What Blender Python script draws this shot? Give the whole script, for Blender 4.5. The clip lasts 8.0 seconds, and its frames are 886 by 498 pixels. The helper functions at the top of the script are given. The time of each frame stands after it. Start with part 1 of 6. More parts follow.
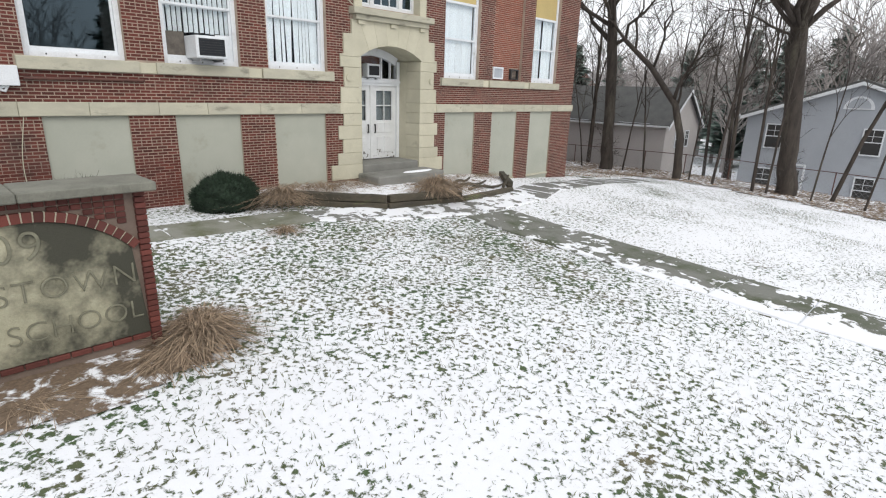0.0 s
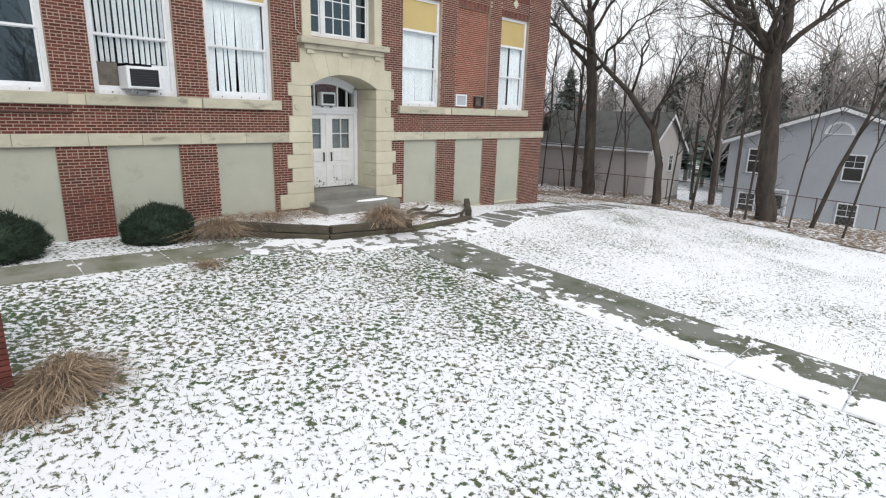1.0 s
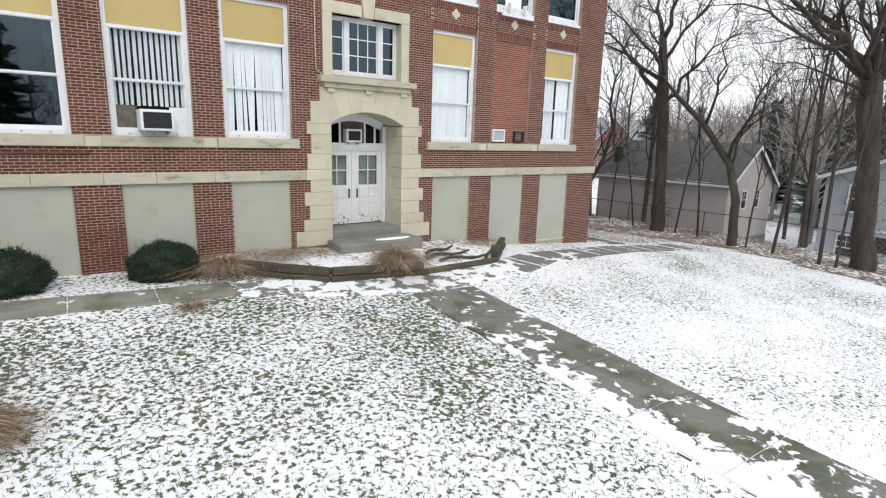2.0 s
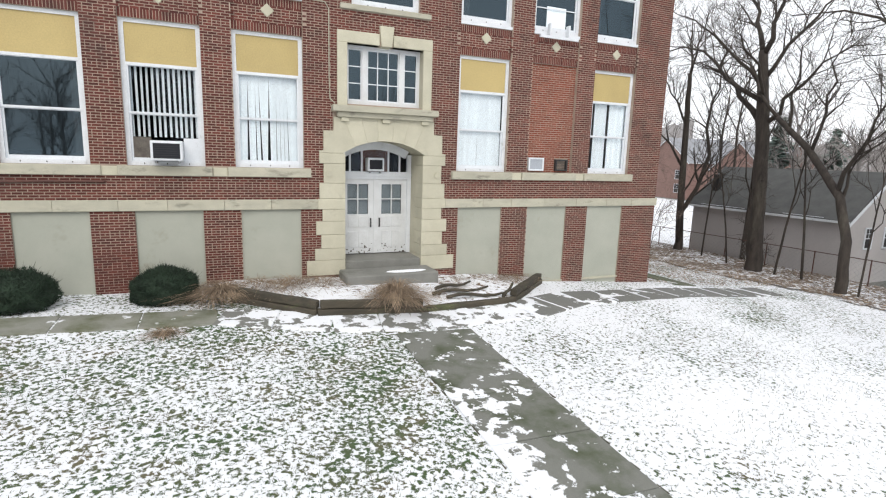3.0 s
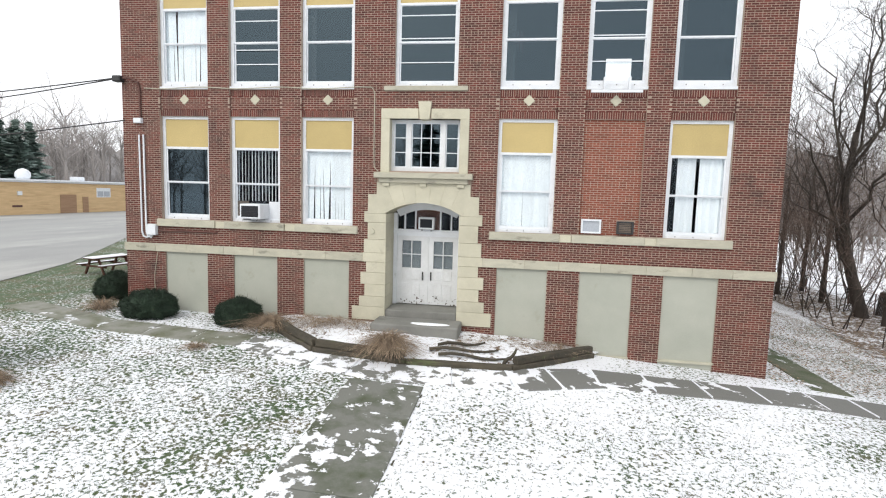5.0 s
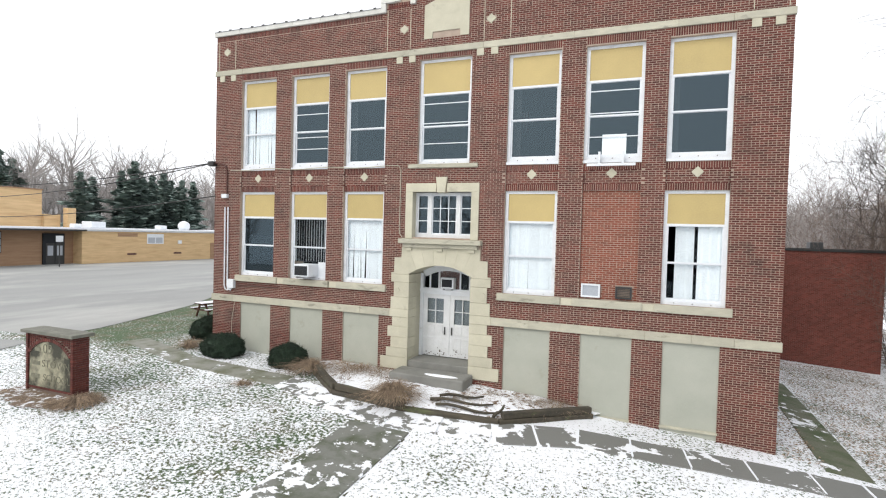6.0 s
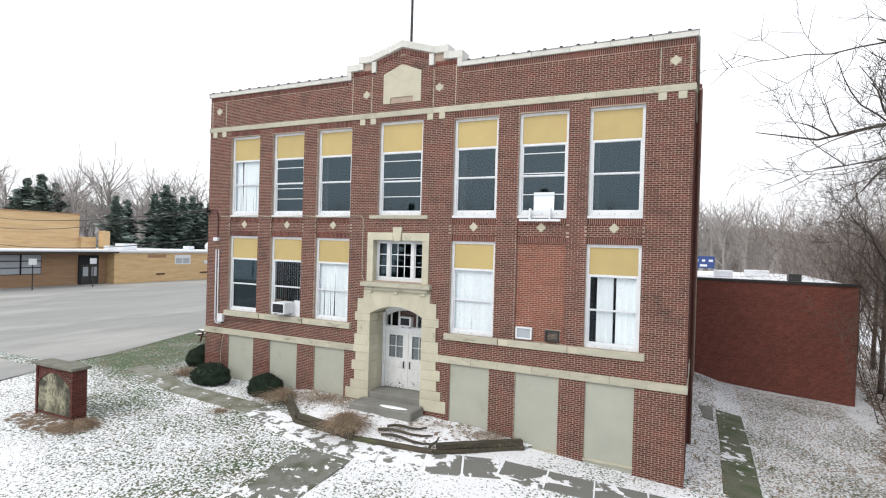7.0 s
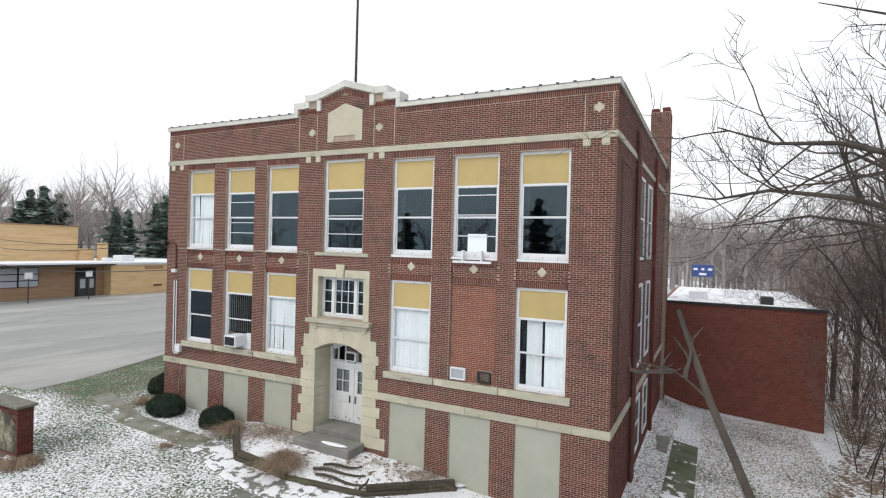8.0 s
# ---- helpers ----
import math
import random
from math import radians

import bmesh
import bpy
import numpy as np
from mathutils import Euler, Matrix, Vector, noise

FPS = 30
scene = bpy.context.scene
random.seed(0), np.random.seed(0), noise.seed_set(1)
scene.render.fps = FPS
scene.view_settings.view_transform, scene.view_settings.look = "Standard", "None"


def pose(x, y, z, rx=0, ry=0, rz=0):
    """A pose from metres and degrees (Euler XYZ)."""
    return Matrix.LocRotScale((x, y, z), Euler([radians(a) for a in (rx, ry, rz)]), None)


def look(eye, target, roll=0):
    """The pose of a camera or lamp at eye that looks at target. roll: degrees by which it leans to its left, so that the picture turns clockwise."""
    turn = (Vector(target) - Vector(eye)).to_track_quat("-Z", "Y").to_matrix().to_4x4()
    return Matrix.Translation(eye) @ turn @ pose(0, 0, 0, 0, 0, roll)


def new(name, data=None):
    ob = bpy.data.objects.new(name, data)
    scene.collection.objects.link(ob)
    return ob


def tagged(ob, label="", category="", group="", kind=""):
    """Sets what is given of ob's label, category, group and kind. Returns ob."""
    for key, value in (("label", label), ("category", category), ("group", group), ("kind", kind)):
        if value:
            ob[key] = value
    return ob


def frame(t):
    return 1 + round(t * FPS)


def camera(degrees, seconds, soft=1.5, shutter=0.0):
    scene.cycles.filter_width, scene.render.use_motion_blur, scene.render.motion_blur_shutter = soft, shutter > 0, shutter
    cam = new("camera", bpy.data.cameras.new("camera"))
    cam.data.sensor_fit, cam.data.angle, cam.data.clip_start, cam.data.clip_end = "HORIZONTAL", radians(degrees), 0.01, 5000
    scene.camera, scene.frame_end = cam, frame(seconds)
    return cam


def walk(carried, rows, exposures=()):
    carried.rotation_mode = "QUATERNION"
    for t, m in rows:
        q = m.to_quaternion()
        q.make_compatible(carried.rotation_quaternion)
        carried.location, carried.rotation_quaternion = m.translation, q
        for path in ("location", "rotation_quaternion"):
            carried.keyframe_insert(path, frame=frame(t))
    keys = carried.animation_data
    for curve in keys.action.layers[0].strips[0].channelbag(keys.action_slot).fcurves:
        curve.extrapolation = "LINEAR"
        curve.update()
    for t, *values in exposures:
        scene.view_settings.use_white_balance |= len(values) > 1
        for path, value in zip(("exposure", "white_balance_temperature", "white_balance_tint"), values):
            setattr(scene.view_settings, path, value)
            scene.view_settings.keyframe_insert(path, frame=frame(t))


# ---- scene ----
cam = camera(79.1, 8.0, soft=1.15)
METRES, EYE, TILT, LEAN, TURN = 25.849, 4.11, 0.0, 0.0, -46.1
ROWS = [
    (0.0, 0.0, 0.0, 0.0, 0.5, -16.46, -1.7),
    (0.5, 0.027, 0.0061, 0.0026, 0.58, -15.43, -1.69),
    (1.0, 0.0587, 0.017, 0.0084, 0.98, -14.25, -1.66),
    (1.5, 0.0936, 0.0345, 0.0168, 4.07, -13.1, -1.66),
    (2.0, 0.133, 0.0593, 0.0243, 10.57, -11.98, -1.68),
    (3.5, 0.2862, 0.1664, 0.0378, 28.95, -8.98, -1.77),
    (4.0, 0.3493, 0.2105, 0.0413, 35.76, -7.89, -1.76),
    (4.5, 0.4145, 0.257, 0.0476, 44.4, -6.89, -1.73),
    (5.0, 0.4795, 0.3036, 0.0586, 54.83, -5.87, -1.67),
    (6.5, 0.6698, 0.4308, 0.1121, 70.79, -0.32, -1.65),
    (7.0, 0.721, 0.4682, 0.1402, 71.55, -0.3, -1.64),
    (7.5, 0.7517, 0.5129, 0.1686, 72.15, -0.22, -1.59),
    (8.0, 0.7588, 0.5648, 0.1972, 72.8, -0.19, -1.55),
]
walk(cam, [(t, pose(-11.084, -13.056, EYE, TILT, LEAN, TURN) @ pose(METRES * x, METRES * y, METRES * z, 90 + pitch, roll, yaw)) for t, x, y, z, yaw, pitch, roll in ROWS],
     exposures=[(0.0, 0.20), (1.5, 0.24), (3.5, 0.36), (5.0, 0.42), (6.5, 0.42), (7.0, 0.33), (8.0, 0.12)])

# ---- world, sun, exposure ----
wd = bpy.data.worlds.new("overcast_sky")
scene.world = wd
wd.use_nodes = True
wn = wd.node_tree.nodes
sky = wn.new("ShaderNodeTexSky")
sky.sky_type, sky.sun_disc = "NISHITA", False
sky.sun_elevation, sky.sun_rotation = radians(38), radians(200)
sky.air_density, sky.dust_density = 1.0, 6.0
sky_dim = wn.new("ShaderNodeVectorMath")
sky_dim.operation = "SCALE"
sky_dim.inputs["Scale"].default_value = 0.1
veil = wn.new("ShaderNodeMix")
veil.data_type = "RGBA"
veil.inputs["Factor"].default_value = 0.88
veil.inputs["B"].default_value = (1.06, 1.08, 1.12, 1)
wl = wd.node_tree.links
wl.new(sky.outputs[0], sky_dim.inputs[0])
wl.new(sky_dim.outputs[0], veil.inputs["A"])
wl.new(veil.outputs["Result"], wn["Background"].inputs["Color"])
wn["Background"].inputs["Strength"].default_value = 1.0

sun = new("sun", bpy.data.lights.new("sun", "SUN"))
sun.data.energy, sun.data.angle, sun.data.color = 0.9, radians(25), (1.0, 0.96, 0.9)
sun.matrix_world = look((-12, -30, 32), (0, 0, 0))

# ---- small helpers ----
rnd = random.Random(7)


def lerp(a, b, t):
    return a + (b - a) * t


GX = [-400, -60, -13, -9, -5, 0, 5, 10.3, 14, 20, 24, 28, 40, 400]
GZ = [1.2, 1.4, 1.5, 1.41, 1.28, 1.12, 0.89, 0.5, 0.1, -0.3, -0.5, -1.5, -2.2, -2.6]
SY = [-400, -40, -20, -13, -11, -8.3, -5, -2.5, 0, 400]
SZ = [-1.5, -1.3, -1.0, -0.7, -0.6, -0.42, -0.25, 0, 0, 0]


def gz(x, y):
    """Height of the ground."""
    k = 1 - 0.6 * np.clip((np.asarray(x) - 10) / 10, 0, 1)
    side = np.clip((np.asarray(x) - 9) / 3, 0, 1) * np.clip((26 - np.asarray(x)) / 6, 0, 1)
    return np.interp(x, GX, GZ) + k * np.interp(y, SY, SZ) - 0.03 * np.clip(y, 0, 20) * side


def part(name, bm, material, parent=None, label="", smooth=False):
    me = bpy.data.meshes.new(name)
    if isinstance(bm, tuple):
        me.from_pydata([tuple(v) for v in bm[0]], [], [tuple(f) for f in bm[1]])
    else:
        bmesh.ops.recalc_face_normals(bm, faces=bm.faces)
        bm.to_mesh(me)
        bm.free()
    me.materials.append(material)
    if smooth:
        for p in me.polygons:
            p.use_smooth = True
    ob = new(name, me)
    if parent is not None:
        ob.parent = parent
    if label:
        ob["label"] = label
    return ob


def thing(name, m, label, category, group="", kind=""):
    ob = new(name)
    ob.empty_display_size = 0.2
    ob.matrix_world = m
    return tagged(ob, label, category, group, kind)


def box(bm, x0, x1, y0, y1, z0, z1):
    v = [bm.verts.new((x, y, z)) for x in (x0, x1) for y in (y0, y1) for z in (z0, z1)]
    for f in ((0, 1, 3, 2), (4, 6, 7, 5), (0, 4, 5, 1), (2, 3, 7, 6), (0, 2, 6, 4), (1, 5, 7, 3)):
        bm.faces.new([v[i] for i in f])
    return v


def boxes(*rows, bevel=0.0):
    bm = bmesh.new()
    for r in rows:
        box(bm, *r)
    if bevel:
        bmesh.ops.bevel(bm, geom=list(bm.edges), offset=bevel, segments=1, affect="EDGES")
    return bm


def prism(outline, y0, y1):
    """A solid from an outline in x and z, from y0 to y1."""
    bm = bmesh.new()
    a = [bm.verts.new((x, y0, z)) for x, z in outline]
    b = [bm.verts.new((x, y1, z)) for x, z in outline]
    n = len(a)
    bm.faces.new(a)
    bm.faces.new(b[::-1])
    for i in range(n):
        bm.faces.new((a[i], b[i], b[(i + 1) % n], a[(i + 1) % n]))
    return bm


def ring(outer, inner, y0, y1):
    """A flat rectangular frame in one piece: outer and inner (x0, x1, z0, z1), from y0 to y1."""
    verts = [(x, y, z) for y in (y0, y1) for x0, x1, z0, z1 in (outer, inner) for x, z in ((x0, z0), (x1, z0), (x1, z1), (x0, z1))]
    faces = []
    for i in range(4):
        k = (i + 1) % 4
        faces += [(i, k, k + 4, i + 4), (i + 8, i + 12, k + 12, k + 8), (i, i + 8, k + 8, k), (i + 4, k + 4, k + 12, i + 12)]
    return verts, faces


def tube(points, radii, sides=6):
    """Verts and faces of a tapering tube along points."""
    verts, faces = [], []
    pts = [Vector(p) for p in points]
    for i, p in enumerate(pts):
        d = (pts[min(i + 1, len(pts) - 1)] - pts[max(i - 1, 0)]).normalized()
        u = d.orthogonal().normalized() if i == 0 else (u - d * u.dot(d)).normalized()
        w = d.cross(u)
        for k in range(sides):
            a = 2 * math.pi * k / sides
            verts.append(p + (u * math.cos(a) + w * math.sin(a)) * radii[i])
    for i in range(len(pts) - 1):
        for k in range(sides):
            a, b = i * sides + k, i * sides + (k + 1) % sides
            faces.append((a, b, b + sides, a + sides))
    faces.append(tuple(range(sides))[::-1])
    faces.append(tuple(range(len(verts) - sides, len(verts))))
    return verts, faces


def merge(pieces):
    verts, faces = [], []
    for v, f in pieces:
        n = len(verts)
        verts.extend(v)
        faces.extend(tuple(i + n for i in q) for q in f)
    return verts, faces


# ---- materials ----
def material(name, base, second=None, scale=4.0, rough=0.85, fine=40.0, bump=0.15, island=0.0, obj=0.0, metal=0.0, stain=None, stain_scale=0.6, stain_at=0.55, stretch=(1, 1, 1)):
    """Two colours blended by noise, fine grain, stains, and a shift of brightness from piece to piece."""
    m = bpy.data.materials.new(name)
    m.use_nodes = True
    nt = m.node_tree
    n, ln = nt.nodes, nt.links
    bsdf = n["Principled BSDF"]
    bsdf.inputs["Roughness"].default_value, bsdf.inputs["Metallic"].default_value = rough, metal
    geo = n.new("ShaderNodeNewGeometry")
    mp = n.new("ShaderNodeMapping")
    mp.inputs["Scale"].default_value = stretch
    ln.new(geo.outputs["Position"], mp.inputs["Vector"])

    def tex(s, detail=4.0, roughness=0.6):
        t = n.new("ShaderNodeTexNoise")
        t.inputs["Scale"].default_value, t.inputs["Detail"].default_value, t.inputs["Roughness"].default_value = s, detail, roughness
        ln.new(mp.outputs[0], t.inputs["Vector"])
        return t.outputs["Fac"]

    def ramp(src, a, b):
        r = n.new("ShaderNodeMapRange")
        r.inputs["From Min"].default_value, r.inputs["From Max"].default_value = a, b
        ln.new(src, r.inputs["Value"])
        return r.outputs[0]

    def mix(f, a, b):
        x = n.new("ShaderNodeMix")
        x.data_type = "RGBA"
        for sock, v in ((x.inputs["Factor"], f), (x.inputs["A"], a), (x.inputs["B"], b)):
            if isinstance(v, (tuple, float)):
                sock.default_value = v if isinstance(v, float) else (*v, 1)
            else:
                ln.new(v, sock)
        return x.outputs["Result"]

    second = second or tuple(c * 0.78 for c in base)
    col = mix(ramp(tex(scale), 0.3, 0.7), base, second)
    if stain:
        col = mix(ramp(tex(stain_scale, 5.0, 0.65), stain_at, stain_at + 0.18), col, stain)
    fine_fac = tex(fine, 3.0, 0.7)
    val = ramp(fine_fac, 0.2, 0.8)
    hsv = n.new("ShaderNodeHueSaturation")
    ln.new(col, hsv.inputs["Color"])
    add = n.new("ShaderNodeMath")
    add.operation = "MULTIPLY_ADD"
    ln.new(val, add.inputs[0])
    add.inputs[1].default_value, add.inputs[2].default_value = 0.3, 0.85
    last = add.outputs[0]
    for amount, src in ((island, geo.outputs["Random Per Island"]), (obj, None)):
        if amount:
            if src is None:
                src = n.new("ShaderNodeObjectInfo").outputs["Random"]
            e = n.new("ShaderNodeMath")
            e.operation = "MULTIPLY_ADD"
            ln.new(src, e.inputs[0])
            e.inputs[1].default_value, e.inputs[2].default_value = 2 * amount, 1 - amount
            k = n.new("ShaderNodeMath")
            k.operation = "MULTIPLY"
            ln.new(last, k.inputs[0])
            ln.new(e.outputs[0], k.inputs[1])
            last = k.outputs[0]
    ln.new(last, hsv.inputs["Value"])
    ln.new(hsv.outputs[0], bsdf.inputs["Base Color"])
    if bump:
        b = n.new("ShaderNodeBump")
        b.inputs["Strength"].default_value, b.inputs["Distance"].default_value = bump, 0.02
        ln.new(fine_fac, b.inputs["Height"])
        ln.new(b.outputs[0], bsdf.inputs["Normal"])
    return m


def snowy(name, bare, bare2, cover, scale=8.0, patch=0.5, spread=0.06, leaf=None, fine=60.0):
    """Ground with thin snow on it: bare ground shows through where the noise is low. cover: share of snow, 0 to 1."""
    m = bpy.data.materials.new(name)
    m.use_nodes = True
    nt = m.node_tree
    n, ln = nt.nodes, nt.links
    bsdf = n["Principled BSDF"]
    geo = n.new("ShaderNodeNewGeometry")

    def tex(s, detail=4.0, roughness=0.6, distortion=0.0):
        t = n.new("ShaderNodeTexNoise")
        t.inputs["Scale"].default_value, t.inputs["Detail"].default_value, t.inputs["Roughness"].default_value = s, detail, roughness
        t.inputs["Distortion"].default_value = distortion
        ln.new(geo.outputs["Position"], t.inputs["Vector"])
        return t.outputs["Fac"]

    def math_(op, a, b, c=0.0):
        x = n.new("ShaderNodeMath")
        x.operation = op
        for i, v in enumerate((a, b, c)):
            if isinstance(v, (float, int)):
                x.inputs[i].default_value = v
            else:
                ln.new(v, x.inputs[i])
        return x.outputs[0]

    def mix(f, a, b):
        x = n.new("ShaderNodeMix")
        x.data_type = "RGBA"
        for sock, v in ((x.inputs["Factor"], f), (x.inputs["A"], a), (x.inputs["B"], b)):
            if isinstance(v, tuple):
                sock.default_value = (*v, 1)
            else:
                ln.new(v, sock)
        return x.outputs["Result"]

    clump = tex(scale, 5.0, 0.62, 0.3)
    broad = tex(patch, 3.0, 0.5)
    total = math_("ADD", clump, math_("MULTIPLY_ADD", broad, 0.35, -0.175))
    if not isinstance(cover, float):
        cover_sock = cover(n, ln, geo, math_)
        total = math_("ADD", total, cover_sock)
        edge = 0.5
    else:
        edge = 0.5 + (0.5 - cover) * 0.35
    r = n.new("ShaderNodeMapRange")
    r.interpolation_type = "SMOOTHSTEP"
    r.inputs["From Min"].default_value, r.inputs["From Max"].default_value = edge - spread, edge + spread
    ln.new(total, r.inputs["Value"])
    grain = tex(fine, 3.0, 0.7)
    hue = tex(1.3, 4.0, 0.6)
    soil = mix(math_("MULTIPLY_ADD", grain, 2.4, -0.7), bare, bare2)
    if leaf:
        soil = mix(math_("MULTIPLY_ADD", hue, 4.0, -1.75), soil, leaf)
    snow = mix(grain, (0.80, 0.83, 0.88), (0.90, 0.91, 0.93))
    ln.new(mix(r.outputs[0], soil, snow), bsdf.inputs["Base Color"])
    bsdf.inputs["Roughness"].default_value = 0.8
    b = n.new("ShaderNodeBump")
    b.inputs["Strength"].default_value, b.inputs["Distance"].default_value = 0.6, 0.03
    ln.new(math_("ADD", r.outputs[0], math_("MULTIPLY", grain, 0.6)), b.inputs["Height"])
    ln.new(b.outputs[0], bsdf.inputs["Normal"])
    return m


def glass_material(name, mirror, gloss, tint=(1.0, 1.0, 1.0)):
    m = bpy.data.materials.new(name)
    m.use_nodes = True
    n, ln = m.node_tree.nodes, m.node_tree.links
    lw = n.new("ShaderNodeLayerWeight")
    lw.inputs["Blend"].default_value = 0.5
    pw = n.new("ShaderNodeMath")
    pw.operation = "POWER"
    pw.inputs[1].default_value = 3.5
    ln.new(lw.outputs["Facing"], pw.inputs[0])
    fr = n.new("ShaderNodeMath")
    fr.operation = "MULTIPLY_ADD"
    fr.inputs[1].default_value, fr.inputs[2].default_value = 0.4, mirror
    ln.new(pw.outputs[0], fr.inputs[0])
    tr = n.new("ShaderNodeBsdfTransparent")
    tr.inputs["Color"].default_value = (*tint, 1)
    gl = n.new("ShaderNodeBsdfGlossy")
    gl.inputs["Roughness"].default_value = 0.02
    gl.inputs["Color"].default_value = (*gloss, 1)
    mx = n.new("ShaderNodeMixShader")
    ln.new(fr.outputs[0], mx.inputs[0])
    ln.new(tr.outputs[0], mx.inputs[1])
    ln.new(gl.outputs[0], mx.inputs[2])
    ln.new(mx.outputs[0], n["Material Output"].inputs["Surface"])
    return m


M_BRICK = material("red_brick", (0.137, 0.035, 0.025), (0.084, 0.027, 0.022), scale=1.2, rough=0.9, fine=60, bump=0.35, island=0.32, stain=(0.07, 0.035, 0.03), stain_at=0.6)
M_BRICK_PIECE = material("red_brick_single", (0.137, 0.035, 0.025), (0.084, 0.027, 0.022), scale=1.2, rough=0.9, fine=60, bump=0.35, obj=0.3, stain=(0.07, 0.035, 0.03), stain_at=0.6)
M_BRICK_NEW = material("orange_red_brick", (0.23, 0.06, 0.035), (0.18, 0.05, 0.03), scale=2, rough=0.9, fine=60, bump=0.3, island=0.2)
M_MORTAR = material("lime_mortar", (0.425, 0.34, 0.272), (0.32, 0.255, 0.205), scale=3, fine=90, bump=0.3, stain=(0.2, 0.16, 0.13))
M_STONE = material("buff_limestone", (0.555, 0.53, 0.415), (0.455, 0.435, 0.335), scale=1.5, fine=70, bump=0.2, obj=0.06, stain=(0.24, 0.22, 0.17), stain_scale=1.1, stain_at=0.62)
M_STONE_GREY = material("weathered_limestone", (0.50, 0.48, 0.38), (0.40, 0.385, 0.31), scale=2, fine=60, bump=0.3, obj=0.08, stain=(0.16, 0.155, 0.125), stain_scale=1.6, stain_at=0.58, stretch=(1, 1, 2.5))
M_PANEL = material("grey_green_render", (0.42, 0.43, 0.37), (0.355, 0.37, 0.315), scale=0.8, fine=120, bump=0.12, stain=(0.28, 0.27, 0.21), stain_scale=0.9, stain_at=0.6)
M_WHITE = material("white_paint", (0.74, 0.77, 0.80), (0.66, 0.69, 0.72), scale=3, rough=0.55, fine=50, bump=0.08, stain=(0.45, 0.45, 0.43), stain_scale=3, stain_at=0.64)
M_YELLOW = material("yellow_panel", (0.50, 0.39, 0.165), (0.45, 0.35, 0.15), scale=1.2, rough=0.6, fine=30, bump=0.04, obj=0.04, stain=(0.5, 0.38, 0.16), stain_at=0.6)
M_BLIND = material("white_blind", (0.82, 0.90, 0.93), (0.78, 0.86, 0.90), scale=3, rough=0.6, fine=20, bump=0.02, obj=0.05)
# Near-black stands in for unlit rooms; dark grilles and openings share it.
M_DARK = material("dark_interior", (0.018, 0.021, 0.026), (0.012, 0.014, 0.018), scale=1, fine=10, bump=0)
M_GLASS = glass_material("coated_window_glass", 0.76, (0.072, 0.098, 0.115))
M_CLEAR = glass_material("clear_window_glass", 0.05, (0.25, 0.3, 0.35))
M_CONCRETE = material("concrete", (0.24, 0.24, 0.22), (0.17, 0.17, 0.155), scale=1.2, fine=60, bump=0.25, stain=(0.09, 0.095, 0.07), stain_scale=0.8)
M_ASPHALT = material("worn_asphalt", (0.31, 0.315, 0.305), (0.25, 0.255, 0.25), scale=0.25, rough=0.8, fine=50, bump=0.2, stain=(0.42, 0.42, 0.40), stain_scale=0.12, stain_at=0.5, stretch=(1, 0.35, 1))
M_TIMBER = material("weathered_timber", (0.085, 0.072, 0.05), (0.042, 0.038, 0.028), scale=3, fine=40, bump=0.6, obj=0.15, stain=(0.10, 0.12, 0.05), stain_scale=2, stain_at=0.58, stretch=(0.35, 2, 2))
M_BARK = material("grey_bark", (0.072, 0.058, 0.048), (0.03, 0.025, 0.021), scale=5, fine=22, bump=1.0, stain=(0.115, 0.105, 0.08), stain_scale=1.4, stretch=(1, 1, 0.25))
# Distance haze is put into this bark: paler and greyer than near bark.
M_HAZED_BARK = material("hazed_far_branches", (0.36, 0.335, 0.32), (0.27, 0.25, 0.24), scale=0.2, fine=5, bump=0, island=0.25)
# Needles lightened and greyed to carry the haze of distance in their colour.
M_HAZED_FIR = material("hazed_fir_needles", (0.23, 0.30, 0.265), (0.17, 0.22, 0.195), scale=0.4, fine=8, bump=0, island=0.3)
M_YEW = material("yew_needles", (0.024, 0.046, 0.026), (0.012, 0.024, 0.014), scale=3, fine=30, bump=0, island=0.5)
M_STRAW = material("dry_straw", (0.36, 0.275, 0.19), (0.20, 0.145, 0.10), scale=3, fine=30, bump=0, island=0.6)
M_SIDING_GREY = material("grey_siding", (0.40, 0.43, 0.47), (0.35, 0.38, 0.42), scale=0.6, rough=0.6, fine=30, bump=0.05)
M_SIDING_WHITE = material("pale_siding", (0.50, 0.48, 0.47), (0.44, 0.42, 0.41), scale=0.6, rough=0.6, fine=30, bump=0.05)
M_SHINGLE = material("dark_shingles", (0.115, 0.118, 0.115), (0.08, 0.082, 0.082), scale=1.5, fine=20, bump=0.3, island=0.2)
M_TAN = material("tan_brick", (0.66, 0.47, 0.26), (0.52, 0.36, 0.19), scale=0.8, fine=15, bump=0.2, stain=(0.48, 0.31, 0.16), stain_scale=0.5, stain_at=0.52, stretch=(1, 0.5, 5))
# Brown with the canopy's shade put into the colour; also doors, coping, trim.
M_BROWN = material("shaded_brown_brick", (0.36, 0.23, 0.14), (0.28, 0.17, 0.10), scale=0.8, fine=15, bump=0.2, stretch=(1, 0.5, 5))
M_COPING = material("bleached_coping", (0.66, 0.66, 0.62), (0.54, 0.54, 0.50), scale=2, fine=50, bump=0.2, obj=0.06, stain=(0.26, 0.25, 0.22), stain_scale=1.6, stain_at=0.62)
M_BLACK = material("black_metal", (0.03, 0.03, 0.03), rough=0.5, bump=0.05)
M_STEEL = material("galvanised_steel", (0.35, 0.36, 0.37), rough=0.45, bump=0.05, metal=0.6)
M_CABLE = material("black_cable", (0.025, 0.025, 0.025), rough=0.6, bump=0)
